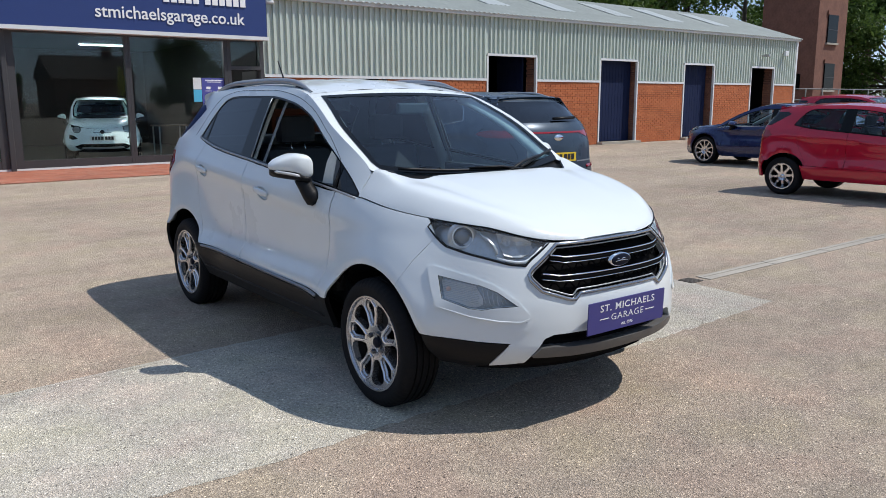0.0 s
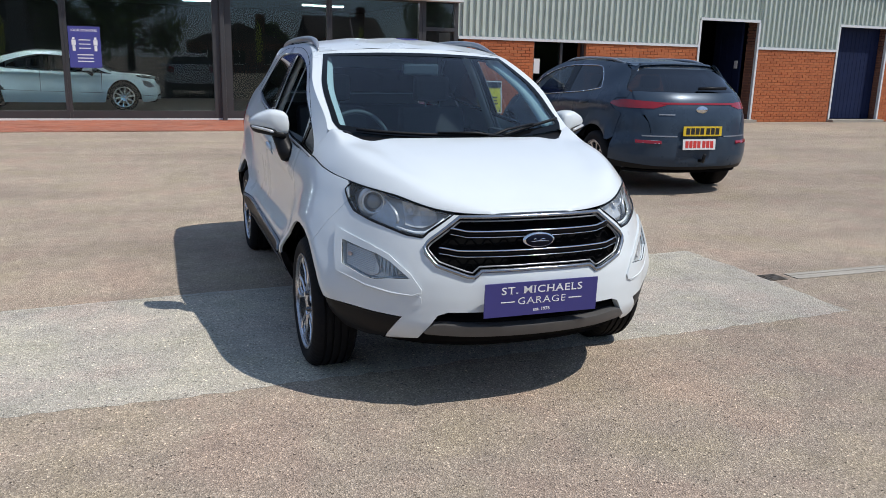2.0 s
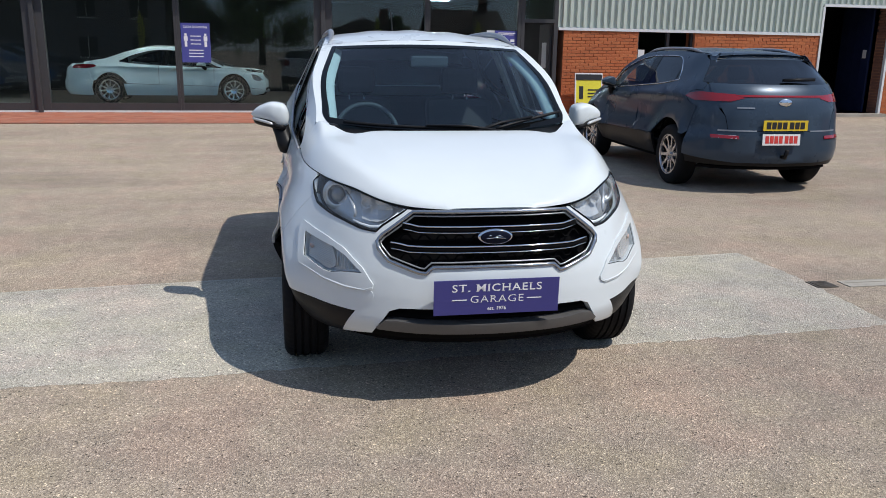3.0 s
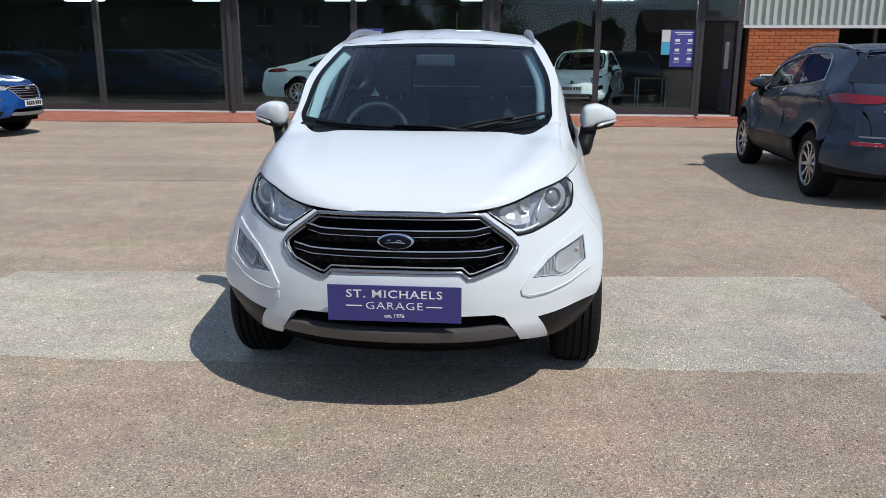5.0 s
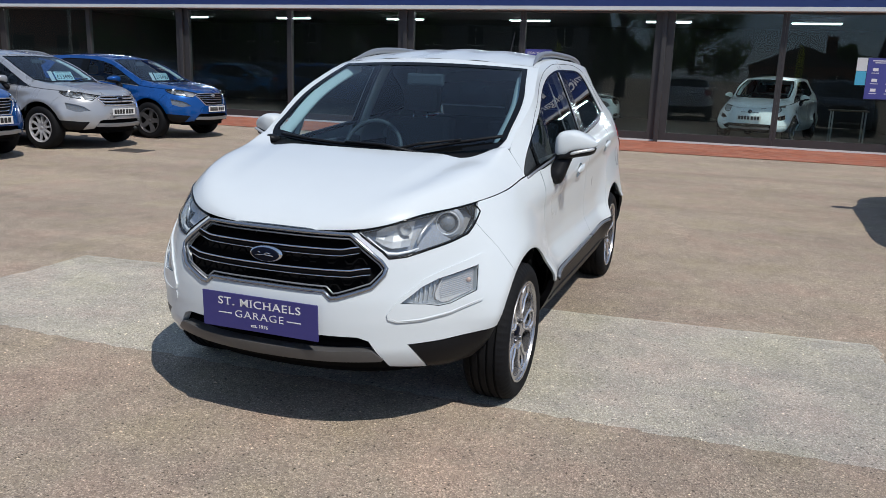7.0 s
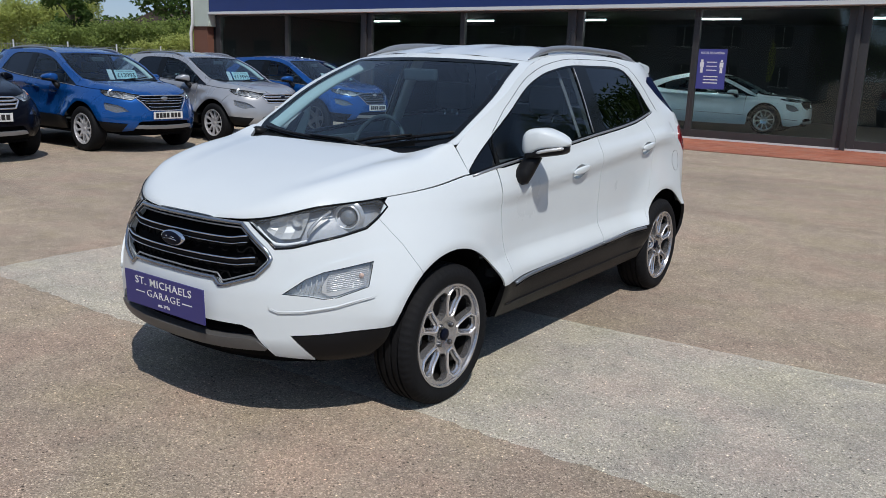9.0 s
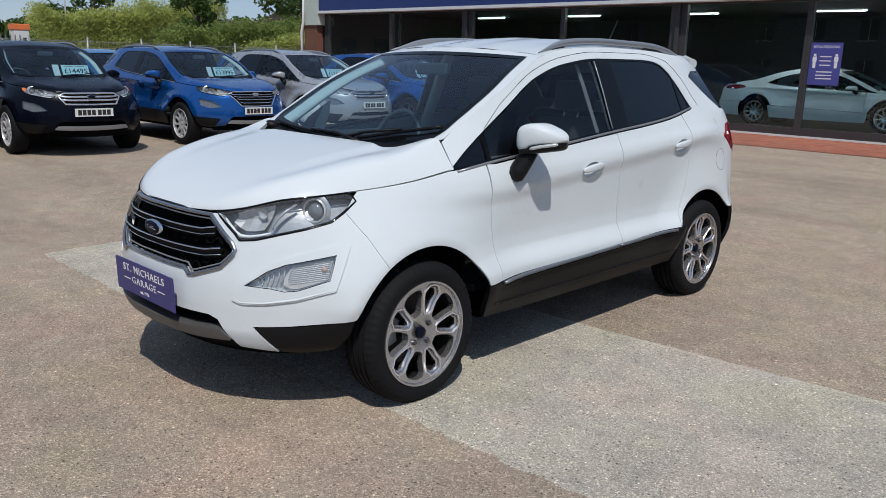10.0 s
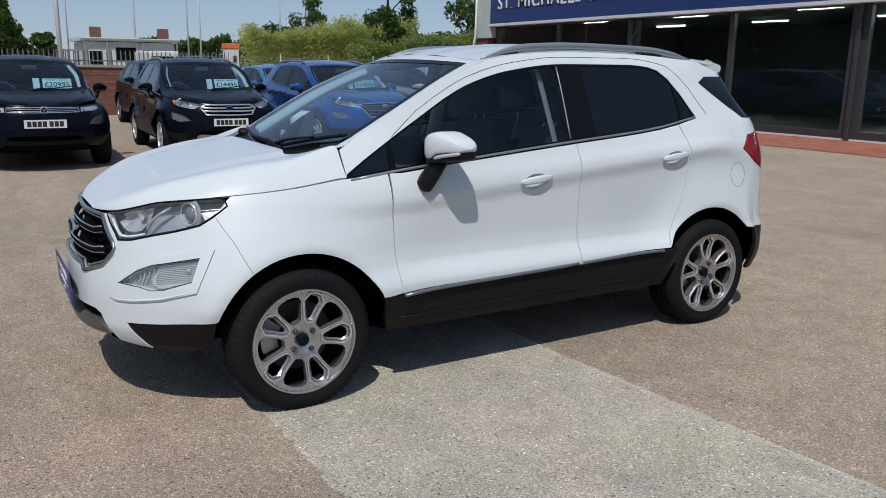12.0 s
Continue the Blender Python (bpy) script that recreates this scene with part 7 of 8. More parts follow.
for z in (1.15, 1.45, 1.93):
    v, f = sweep([(33.3, 18.6, z), (45.5, 18.6, z)], 0.025, 8)
    link_mesh("rail", v, f, M["fence_grey"], rl, "", True)
boxed("walkway", (33.2, 18.5, 0), (45.6, 21.0, 0.8), M["drain"], rl)

# ---------------------------------------------------------------- west boundary
bw = empty("boundary_wall", "low weathered red brick boundary wall", "wall", kind="structure")
bm = bmesh.new()
block(bm, (-18.55, -2.0, 0), (-18.33, 8.2, 1.36))
part("wall_core", bm, M["mortar"], bw)
boxed("coping", (-18.6, -2.05, 1.36), (-18.28, 8.25, 1.43), M["drain"], bw)
fe = empty("mesh_fence", "green steel mesh fence in front of the hedge", "fence", kind="structure")
for i in range(14):
    v, f = sweep([(-22.0, 8.6 + i * 1.9, 0), (-22.0, 8.6 + i * 1.9, 1.9)], 0.03, 8)
    link_mesh("post", v, f, M["galv"], fe, "", True)
for z in np.linspace(0.3, 1.75, 8):
    v, f = sweep([(-22.0, 8.6, z), (-22.0, 33.4, z)], 0.006, 4)
    link_mesh("wire", v, f, M["galv"], fe)
vv, ff = [], []
for i in range(250):
    y = 8.6 + i * 0.1
    b = len(vv)
    vv += [(-22.0, y - 0.004, 0.2), (-22.0, y + 0.004, 0.2), (-22.0, y + 0.004, 1.8), (-22.0, y - 0.004, 1.8)]
    ff.append((b, b + 1, b + 2, b + 3))
tagged(link_mesh("mesh_wires", vv, ff, M["galv"], fe), "", "", "", "stuff")
pf = empty("palisade_fence", "pale grey palisade fence beyond the wall", "fence", kind="structure")
vv, ff = [], []
for i in range(130):
    y = -10.0 + i * 0.17
    b = len(vv)
    for dx in (0, 0.02):
        vv += [(-27 + dx, y, 0.1), (-27 + dx, y + 0.045, 0.1), (-27 + dx, y + 0.045, 1.9), (-27 + dx, y + 0.022, 2.0), (-27 + dx, y, 1.9)]
    ff += [(b, b + 1, b + 2, b + 3, b + 4), (b + 9, b + 8, b + 7, b + 6, b + 5)] + [(b + k, b + 5 + k, b + 5 + (k + 1) % 5, b + (k + 1) % 5) for k in range(5)]
tagged(link_mesh("pale", vv, ff, M["fence_grey"], pf), "", "", "", "stuff")
for z in (0.5, 1.55):
    boxed("rail", (-26.98, -10, z), (-26.93, 12.1, z + 0.05), M["fence_grey"], pf)

ks = empty("ticket_kiosk", "white kiosk with an orange top behind the fence", "kiosk", pose(-30.0, 12.95, 0))
boxed("cabinet", (-0.3, -0.29, 0), (0.3, 0.29, 2.2), M["white_box"], ks, bevel=0.03)
boxed("cap", (-0.33, -0.32, 2.2), (0.33, 0.32, 2.44), M["orange"], ks, bevel=0.03)
boxed("slot", (0.3, 0.02, 1.6), (0.32, 0.16, 1.9), M["plate_char"], ks)
for x, y, h, r in ((-26.0, 5.45, 8.5, 0.075), (-60, 14.5, 14, 0.06), (-70, 21.0, 16, 0.07), (-52, 17.4, 11, 0.055), (-80, 12.0, 15, 0.07), (-48, 21.9, 13, 0.05), (-95, 21, 18, 0.07)):
    lp = empty("lamp_post", "slender pale grey lamp post", "lamp post", pose(x, y, 0), "lamp posts")
    v, f = sweep([(0, 0, 0), (0, 0, h * 0.5), (0, 0, h)], r, 8, False, 1, (1, 0, 0), [1.2, 1.0, 0.7])
    link_mesh("post", v, f, M["white_box"], lp, "", True)
    v, f = sweep([(0, 0, h - 0.05), (0, 1.2, h + 0.1)], 0.04, 6)
    link_mesh("arm", v, f, M["white_box"], lp, "", True)
    boxed("lantern", (-0.12, 1.0, h + 0.03), (0.12, 1.6, h + 0.16), M["galv"], lp)
# station-like building far off
stn = empty("station_building", "long low white building with glazed canopy and brick chimneys", "building")
boxed("wall", (-66, 10.8, 0), (-60, 17.4, 3.1), M["white_box"], stn)
boxed("canopy", (-66.4, 10.5, 3.15), (-59.7, 17.8, 3.4), M["trim_white"], stn)
boxed("canopy_gutter", (-59.7, 10.5, 3.22), (-59.62, 17.8, 3.34), M["galv"], stn)
for y in (10.7, 12.3, 14.9, 17.5):
    boxed("post", (-59.8, y, 0), (-59.7, y + 0.12, 3.15), M["galv"], stn)
for y, w, z in ((13.0, 1.5, 1.7), (11.1, 0.9, 1.4), (15.3, 1.6, 1.5)):
    boxed("window", (-60.02, y, z), (-59.95, y + w, z + 1.0), M["gloss_black"], stn)
for y in (11.7, 16.9):
    boxed("chimney", (-63.6, y, 3.4), (-62.8, y + 0.75, 4.3), M["tower_brick"], stn)
sl = empty("glazed_shelter", "low glazed shelter with grey metal posts", "shelter")
boxed("shelter_roof", (-58.5, 8.6, 2.35), (-57.0, 10.6, 2.45), M["galv"], sl)
for y in (8.65, 9.25, 9.9, 10.5):
    for x in (-58.4, -57.1):
        boxed("post", (x - 0.05, y - 0.04, 0), (x + 0.05, y + 0.04, 2.35), M["galv"], sl)
vn = empty("white_van", "white van parked by the far building", "van", pose(-50, 14.4, 0, 0, 0, 90))
boxed("van_body", (-1.0, 0, 0.4), (1.0, 5.0, 2.35), M["white_box"], vn, bevel=0.15)
boxed("windscreen", (-0.85, -0.03, 1.3), (0.85, 0.1, 2.0), M["gloss_black"], vn, bevel=0.02)
for x in (-0.95, 0.75):
    for y in (0.9, 4.0):
        v, f = lathe([(0, 0.0005), (0, 0.36), (0.2, 0.36), (0.2, 0.0005)], 20)
        link_mesh("wheel", [(p[0] + x, p[1] + y, p[2] + 0.36) for p in v], f, M["tyre"], vn, "", True)
for nm, x0, y0, x1, y1, h in (("far_shed", -75, 33, -60, 52, 4.3), ("far_house", -62, 45, -52, 60, 5.0), ("far_shed", -110, 38, -92, 62, 4.8)):
    hs = empty(nm, "distant pale shed with a low brown roof", "building")
    boxed("wall", (x0, y0, 0), (x1, y1, h * 0.8), M["render_wall"], hs)
    link_mesh("roof", [(x0 - 0.4, y0 - 0.4, h * 0.8), (x1 + 0.4, y0 - 0.4, h * 0.8), (x1 + 0.4, y1 + 0.4, h * 0.8), (x0 - 0.4, y1 + 0.4, h * 0.8), ((x0 + x1) / 2, y0 - 0.4, h * 1.12), ((x0 + x1) / 2, y1 + 0.4, h * 1.12)], [(0, 1, 4), (1, 2, 5, 4), (2, 3, 5), (3, 0, 4, 5), (0, 3, 2, 1)], M["tile_roof"], hs)

# ---------------------------------------------------------------- behind the walk: houses that the shop windows mirror
def house(x, y, w, d, h, rh, wall, along="x", label="house"):
    hs = empty("house", label, "house", pose(x, y, 0))
    boxed("wall", (-w / 2, -d / 2, 0), (w / 2, d / 2, h), M[wall], hs)
    o = 0.35
    if along == "x":
        vs = [(-w / 2 - o, -d / 2 - o, h - 0.1), (w / 2 + o, -d / 2 - o, h - 0.1), (w / 2 + o, d / 2 + o, h - 0.1), (-w / 2 - o, d / 2 + o, h - 0.1), (-w / 2 - o, 0, h + rh), (w / 2 + o, 0, h + rh)]
        fs_ = [(0, 1, 5, 4), (2, 3, 4, 5), (1, 2, 5), (3, 0, 4), (3, 2, 1, 0)]
    else:
        vs = [(-w / 2 - o, -d / 2 - o, h - 0.1), (w / 2 + o, -d / 2 - o, h - 0.1), (w / 2 + o, d / 2 + o, h - 0.1), (-w / 2 - o, d / 2 + o, h - 0.1), (0, -d / 2 - o, h + rh), (0, d / 2 + o, h + rh)]
        fs_ = [(0, 1, 4), (1, 2, 5, 4), (2, 3, 5), (3, 0, 4, 5), (3, 2, 1, 0)]
    link_mesh("roof", vs, fs_, M["tile_roof"], hs)
    boxed("chimney", (w * 0.25, -0.35, h), (w * 0.25 + 0.9, 0.35, h + rh + 1.1), M["tower_brick"], hs)
    for z in (0.9, 3.4):
        if z + 1.3 > h:
            continue
        n = max(2, int(w / 2.8))
        for i in range(n):
            cx = -w / 2 + (i + 0.5) * w / n
            win = boxed("window", (cx - 0.55, d / 2 - 0.02, z), (cx + 0.55, d / 2 + 0.04, z + 1.25), M["gloss_black"], hs)
            boxed("window_frame", (cx - 0.62, d / 2 - 0.01, z - 0.1), (cx + 0.62, d / 2 + 0.07, z), M["trim_white"], win)
            boxed("window_frame", (cx - 0.03, d / 2 - 0.01, z), (cx + 0.03, d / 2 + 0.06, z + 1.25), M["trim_white"], win)


house(-12, -24, 13, 8, 5.2, 2.4, "render_wall", "x", "rendered house with walls darkened to dim its reflection, dark tiled roof")
house(10, -50, 9, 9, 3.0, 1.8, "old_brick", "y", "low brick house with dark gabled roof")
house(21.6, -52, 7.5, 8, 3.8, 2.3, "old_brick", "x", "brick house with dark tiled roof")
house(44, -52, 12, 9, 5.2, 3.2, "tower_brick", "y", "brick house with dark gabled roof")
house(-34, -26, 14, 8, 5.2, 2.6, "render_wall", "x", "rendered house with walls darkened to dim its reflection, dark tiled roof")
# unseen block, added so the west windows mirror a dark wall instead of sky
wh = empty("warehouse", "long dark brick block out of view, added to darken window reflections", "building", pose(-52, -40, 0))
boxed("wall", (-38, -6, 0), (24, 6, 8.6), M["old_brick"], wh)
boxed("parapet", (-38.2, -6.2, 8.6), (24.2, 6.2, 9.0), M["drain"], wh)
for i in range(9):
    win = boxed("window", (-34 + i * 6.4, 5.95, 1.6), (-31 + i * 6.4, 6.06, 3.9), M["gloss_black"], wh)
    boxed("sill", (-34.1 + i * 6.4, 5.98, 1.45), (-30.9 + i * 6.4, 6.12, 1.6), M["drain"], win)
for x, y in ((7.4, -12), (13.8, -13), (-6.0, -12)):
    ft = empty("feather_flag", "yellow feather flag on a pole", "flag", pose(x, y, 0), "feather flags")
    v, f = sweep([(0, 0, 0), (0, 0, 2.6), (0.1, 0, 3.6)], 0.02, 6, False, 1, (0, 1, 0))
    link_mesh("pole", v, f, M["galv"], ft)
    vv = [(0.02, 0.0, 1.2), (0.34, 0.05, 1.3), (0.42, 0.08, 2.4), (0.36, 0.06, 3.2), (0.12, 0.0, 3.6), (0.0, 0.0, 2.6)]
    link_mesh("flag_cloth", vv + [(p[0], p[1] + 0.006, p[2]) for p in vv], [(0, 1, 2, 3, 4, 5), (11, 10, 9, 8, 7, 6)], M["flag"], ft)


# ---------------------------------------------------------------- trees and hedge
def leaves(count, size, where, seed):
    """Many small bent leaf blades at the places that where(rnd) gives."""
    rnd = random.Random(seed)
    verts, faces = [], []
    for _ in range(count):
        c = Vector(where(rnd))
        n = Vector((rnd.gauss(0, 1), rnd.gauss(0, 1), rnd.gauss(0.5, 1))).normalized()
        t = n.orthogonal().normalized()
        t = (Matrix.Rotation(rnd.uniform(0, 6.28), 3, n) @ t)
        b = n.cross(t)
        s = size * rnd.uniform(0.6, 1.4)
        k = len(verts)
        verts += [c - t * s, c + b * s * 0.45 + n * s * 0.12, c + t * s, c - b * s * 0.45 + n * s * 0.12]
        faces.append((k, k + 1, k + 2, k + 3))
    return verts, faces


def tree(x, y, h, r, mat, seed, label, count=5200, leaf=0.10, trunk=0.14, low=0.3):
    rnd = random.Random(seed)
    t = empty("tree", label, "tree", pose(x, y, 0))
    vv, ff = sweep([(0, 0, 0), (0.05, 0.03, h * 0.3), (-0.05, 0.06, h * 0.6), (0.02, 0, h * 0.92)], trunk, 9, False, 1, (1, 0, 0), [1.3, 1.0, 0.6, 0.15])
    clumps = []
    for i in range(26):
        z = h * (low + (0.98 - low) * rnd.random())
        k = (z / h - low) / (1 - low)
        rad = r * (0.35 + 0.65 * math.sin(math.pi * min(1, 0.25 + 0.75 * k))) * rnd.uniform(0.35, 1.0)
        q = rnd.uniform(0, 6.28)
        c = (math.cos(q) * rad, math.sin(q) * rad, z)
        clumps.append((c, r * rnd.uniform(0.22, 0.42)))
        a, b = sweep([(0, 0, max(h * 0.2, z - rad * 0.7)), (c[0] * 0.6, c[1] * 0.6, z - rad * 0.15), c], trunk * 0.35, 5, False, 1, (0.3, 0.5, 1), [1, 0.6, 0.2])
        ff += [tuple(i2 + len(vv) for i2 in f3) for f3 in b]
        vv += a
    link_mesh("trunk", vv, ff, M["bark"], t, "", True)

    def where(rd):
        c, cr = rd.choice(clumps)
        d = Vector((rd.gauss(0, 1), rd.gauss(0, 1), rd.gauss(0, 0.8))).normalized() * cr * rd.uniform(0.35, 1.05)
        return (c[0] + d.x, c[1] + d.y, c[2] + d.z)
    v, f = leaves(count, leaf, where, seed + 50)
    link_mesh("crown", v, f, M[mat], t)


def hedge(x, y0, y1, h0, h1, depth, mat, seed, count, leaf=0.09, name="hedge", label="overgrown light green hedge behind the fence"):
    prof = [(random.Random(seed * 7 + i).uniform(0.72, 1.0)) for i in range(60)]

    def where(rd):
        t = rd.random()
        y = y0 + (y1 - y0) * t
        k = t * 58
        i = int(k)
        top = (h0 + (h1 - h0) * t) * (prof[i] * (1 - k + i) + prof[i + 1] * (k - i))
        top *= 0.9 + 0.15 * noise.noise(Vector((y * 0.9, seed, 0)))
        z = top * (1 - rd.random() ** 1.6) if rd.random() < 0.75 else top * rd.uniform(0.9, 1.08)
        sx = x - depth * abs(rd.gauss(0, 0.35)) + 0.35 * noise.noise(Vector((y * 0.7, z * 0.8, seed)))
        return (sx, y + rd.uniform(-0.2, 0.2), z)
    v, f = leaves(count, leaf, where, seed)
    ob = link_mesh(name, v, f, M[mat])
    tagged(ob, label, "hedge", "", "stuff")


hedge(-33, 14.9, 24.5, 3.6, 4.9, 3.0, "leaf_light", 3, 64000, 0.062)
hedge(-25.5, 17.5, 30.0, 2.9, 4.2, 3.0, "leaf_mid", 5, 52000, 0.065, label="dense dark green bramble hedge behind the fence")
hedge(-24.5, 20.5, 24.0, 2.2, 3.0, 1.2, "leaf_light", 6, 14000, 0.055)
hedge(-70, -6, 8.0, 4.0, 4.2, 6, "leaf_dark", 8, 7000, 0.30, label="distant green bank of bushes")
hedge(-74, 14, 60.0, 4.0, 6.5, 6, "leaf_dark", 9, 16000, 0.32, label="distant line of green bushes")
tree(-28.5, 20.2, 6.6, 1.45, "leaf_dark", 11, "young dark green tree standing in the hedge", 7000, 0.10, 0.12, 0.25)
tree(-60, 28.6, 7.0, 2.2, "leaf_dark", 12, "small round tree in the distance", 3500, 0.18)
tree(-75, 9.3, 3.9, 1.2, "leaf_dark", 13, "distant round dark green tree", 3500, 0.25)
tree(-62, 26.0, 4.6, 2.2, "leaf_dark", 14, "distant round dark green tree", 2500, 0.2)
tree(-34, 30.5, 7.2, 2.8, "leaf_dark", 15, "dark green tree behind the showroom", 5000, 0.16)
tree(-60, 4.6, 6.6, 1.9, "leaf_dark", 16, "distant round dark green tree", 7000, 0.2)
for i, (x, y, h, r) in enumerate(((38, 36, 12, 4.5), (45, 40, 12.5, 5), (32, 42, 12, 5), (52, 44, 13, 5), (26, 44, 11, 5), (57, 30, 11, 4.5), (63, 27, 12, 5), (60, 22.5, 8, 4), (50, 39, 14, 5.5), (57, 41, 15, 5.5), (64, 40, 15, 5.5), (72, 33, 14, 6), (13, 38, 11, 5), (19, 36, 11.5, 5), (35, 37, 11.5, 4.5))):
    tree(x, y, h, r, "leaf_dark", 30 + i, "tall dark green tree behind the workshop", 17000, 0.17, 0.3, 0.1)
# out of view; the last five are added to darken the windows' reflections
for i, (x, y, h, r) in enumerate(((0.0, -48, 11, 4.5), (15, -58, 5.0, 2.6), (31.5, -50, 7.6, 4.0), (56, -46, 12, 5), (-22, -34, 11, 5), (30, -20, 7, 3), (-3.5, -23, 9, 3.6), (-20.5, -19, 9, 3.8), (-27, -22, 10, 4.2), (-37, -19, 10, 4.5), (-47, -24, 11, 5))):
    tree(x, y, h, r, "leaf_dark", 60 + i, "dark green tree out of view, there for the window reflections", 5000, 0.24, 0.3, 0.2)
# ---------------------------------------------------------------- the cars
def spec_of(paint_name, dims, wheel, spokes=5, rim="five", rim_mat="alloy", sill=None, **more):
    fo, wb, ro, width, height, belt = dims
    s = dict(paint=paint_name, stretch=stretcher(fo, wb, ro, width, height, belt, wheel[0], sill), wb=wb, track=width - wheel[2] - 0.04, wheel=wheel, spokes=spokes, rim_style=rim, rim_mat=rim_mat, step=0.085, hi=False)
    s.update(more)
    return s


hero = dict(paint="white_paint", stretch=same_size, wb=2.52, track=1.525, wheel=(0.318, 0.232, 0.205), spokes=10, rim_style="petal", rim_mat="alloy", step=0.0155, hi=True,
            rails="silver", aerial=True, spoiler=0.335, open_window=True, category="car")
car, shell, _ = build_car("white_crossover_car", "small white crossover car with purple showroom board on its nose", hero, pose(2.813, 3.143, 0, 0, 0, -0.5))
# the showroom board over the number plate
mb = Matrix.Translation((0, -0.842, 0.508)) @ pose(0, 0, 0, 92, 0, 0)
bm = bmesh.new()
for v in block(bm, (-0.262, -0.073, 0), (0.262, 0.073, 0.006)):
    v.co = mb @ v.co
bd = part("showroom_board", bm, M["board"], car, "purple plastic board with white lettering")
lettering("letter", "ST. MICHAELS", 0.045, M["letter"], bd, mb @ pose(0, 0.038, 0.0065), 0.0006, 0.375, "", 0.07, 0.004)
lettering("letter", "GARAGE", 0.043, M["letter"], bd, mb @ pose(0, -0.010, 0.0065), 0.0006, 0.222, "", 0.07, -0.012)
lettering("letter", "est. 1976", 0.021, M["letter"], bd, mb @ pose(0, -0.050, 0.0065), 0.0006, 0.078)
bars("line", [(-0.188, -0.012, -0.126, -0.008), (0.126, -0.012, 0.188, -0.008)], mb @ pose(0, 0, 0.0062), M["letter"], bd, 0.001)

SUV_W = (0.35, 0.235, 0.225)
kuga_grille = [("x", 0, 0.84), ("x", 0.33, 0.838), ("x", 0.40, 0.78), ("x", 0.33, 0.665), ("x", 0, 0.66)]
kuga_bars = [(0.782, 0.375, 0.0155, "polish"), (0.722, 0.36, 0.0155, "polish")]
tuc_grille = [("x", 0, 0.845), ("x", 0.36, 0.84), ("x", 0.42, 0.79), ("x", 0.27, 0.60), ("x", 0, 0.595)]
tuc_bars = [(0.790, 0.39, 0.007, "chrome"), (0.742, 0.36, 0.007, "chrome"), (0.694, 0.32, 0.007, "chrome"), (0.646, 0.28, 0.007, "chrome")]
vw_grille = [("x", 0, 0.835), ("x", 0.42, 0.83), ("x", 0.43, 0.75), ("x", 0, 0.745)]
vw_bars = [(0.808, 0.41, 0.008, "chrome"), (0.775, 0.41, 0.008, "chrome"), (0.75, 0.41, 0.008, "chrome")]
vw_lamp = [("x", 0.445, 0.832), ("x", 0.58, 0.842), ("s", -0.47, 0.85), ("s", -0.40, 0.838), ("s", -0.43, 0.775), ("x", 0.62, 0.752), ("x", 0.445, 0.748)]
plain_low = [("s", -0.33, 0.88), ("s", -0.45, 0.875), ("x", 0.55, 0.872), ("x", 0.36, 0.862)]
SUV = (0.92, 2.68, 0.90, 1.85, 1.60, 1.08)


def at_row(cy, nose=-5.25, fo=0.92):
    """Parked in the west row, nose to the east."""
    return pose(nose - fo, cy, 0, 0, 0, 90)


row = "parked cars for sale"
build_car("black_estate_suv", "black compact SUV for sale with price card", spec_of("black_paint", SUV, SUV_W, 5, "five", "alloy", grille=vw_grille, bars=vw_bars, badge=(0.787, 0.052), badge_mat="gloss_black", badge_oval=(1.05, 1.05), lamp=vw_lamp, lamp_low=plain_low, front_plate=0.60, price="£20995", frame_r=0.006, skid="gloss_black"), at_row(2.97), row)
build_car("black_suv", "black SUV with silver grille bars and price card", spec_of("black_green", SUV, SUV_W, 10, "multi", "silver_rim", grille=kuga_grille, bars=kuga_bars, badge=(0.782, 0.05), front_plate=0.565, price="£14495", rails="silver", frame_r=0.013, marker=True), pose(-6.25, 5.56, 0, 0, 0, 87.6), row)
build_car("blue_suv", "bright blue SUV with chrome grille and price card", spec_of("blue", SUV, SUV_W, 10, "multi", "silver_rim", grille=tuc_grille, bars=tuc_bars, badge=(0.79, 0.05), badge_mat="silver", front_plate=0.53, price="£13995", rails="silver"), at_row(8.15), row)
build_car("silver_suv", "silver SUV with chrome grille bars and price card", spec_of("silver_paint", SUV, SUV_W, 10, "multi", "silver_rim", grille=kuga_grille, bars=kuga_bars, badge=(0.782, 0.05), front_plate=0.565, price="£13495", rails="silver", frame_r=0.013), at_row(10.65), row)
build_car("blue_suv", "bright blue SUV with dark alloy wheels", spec_of("blue", SUV, SUV_W, 5, "five", "alloy_dark", grille=tuc_grille, bars=tuc_bars, badge=(0.79, 0.05), badge_mat="silver", front_plate=0.53, price="£15495"), at_row(13.25), row)
build_car("dark_suv", "dark SUV parked in the second row", spec_of("black_green", SUV, SUV_W, 5, "five", "alloy", grille=vw_grille, bars=vw_bars, badge=(0.79, 0.05), front_plate=0.58), at_row(6.45, -11.6), row)
build_car("light_blue_hatchback", "light blue hatchback parked in the second row", spec_of("light_blue", (0.85, 2.55, 0.7, 1.74, 1.52, 1.02), (0.31, 0.2, 0.2), 5, "five", "alloy", front_plate=0.56, price="£8995"), at_row(9.3, -11.4), row)
build_car("blue_hatchback", "blue hatchback parked in the second row", spec_of("blue", (0.85, 2.55, 0.7, 1.74, 1.52, 1.02), (0.31, 0.2, 0.2), 5, "five", "alloy", front_plate=0.56, price="£9995"), at_row(13.9, -11.4), row)

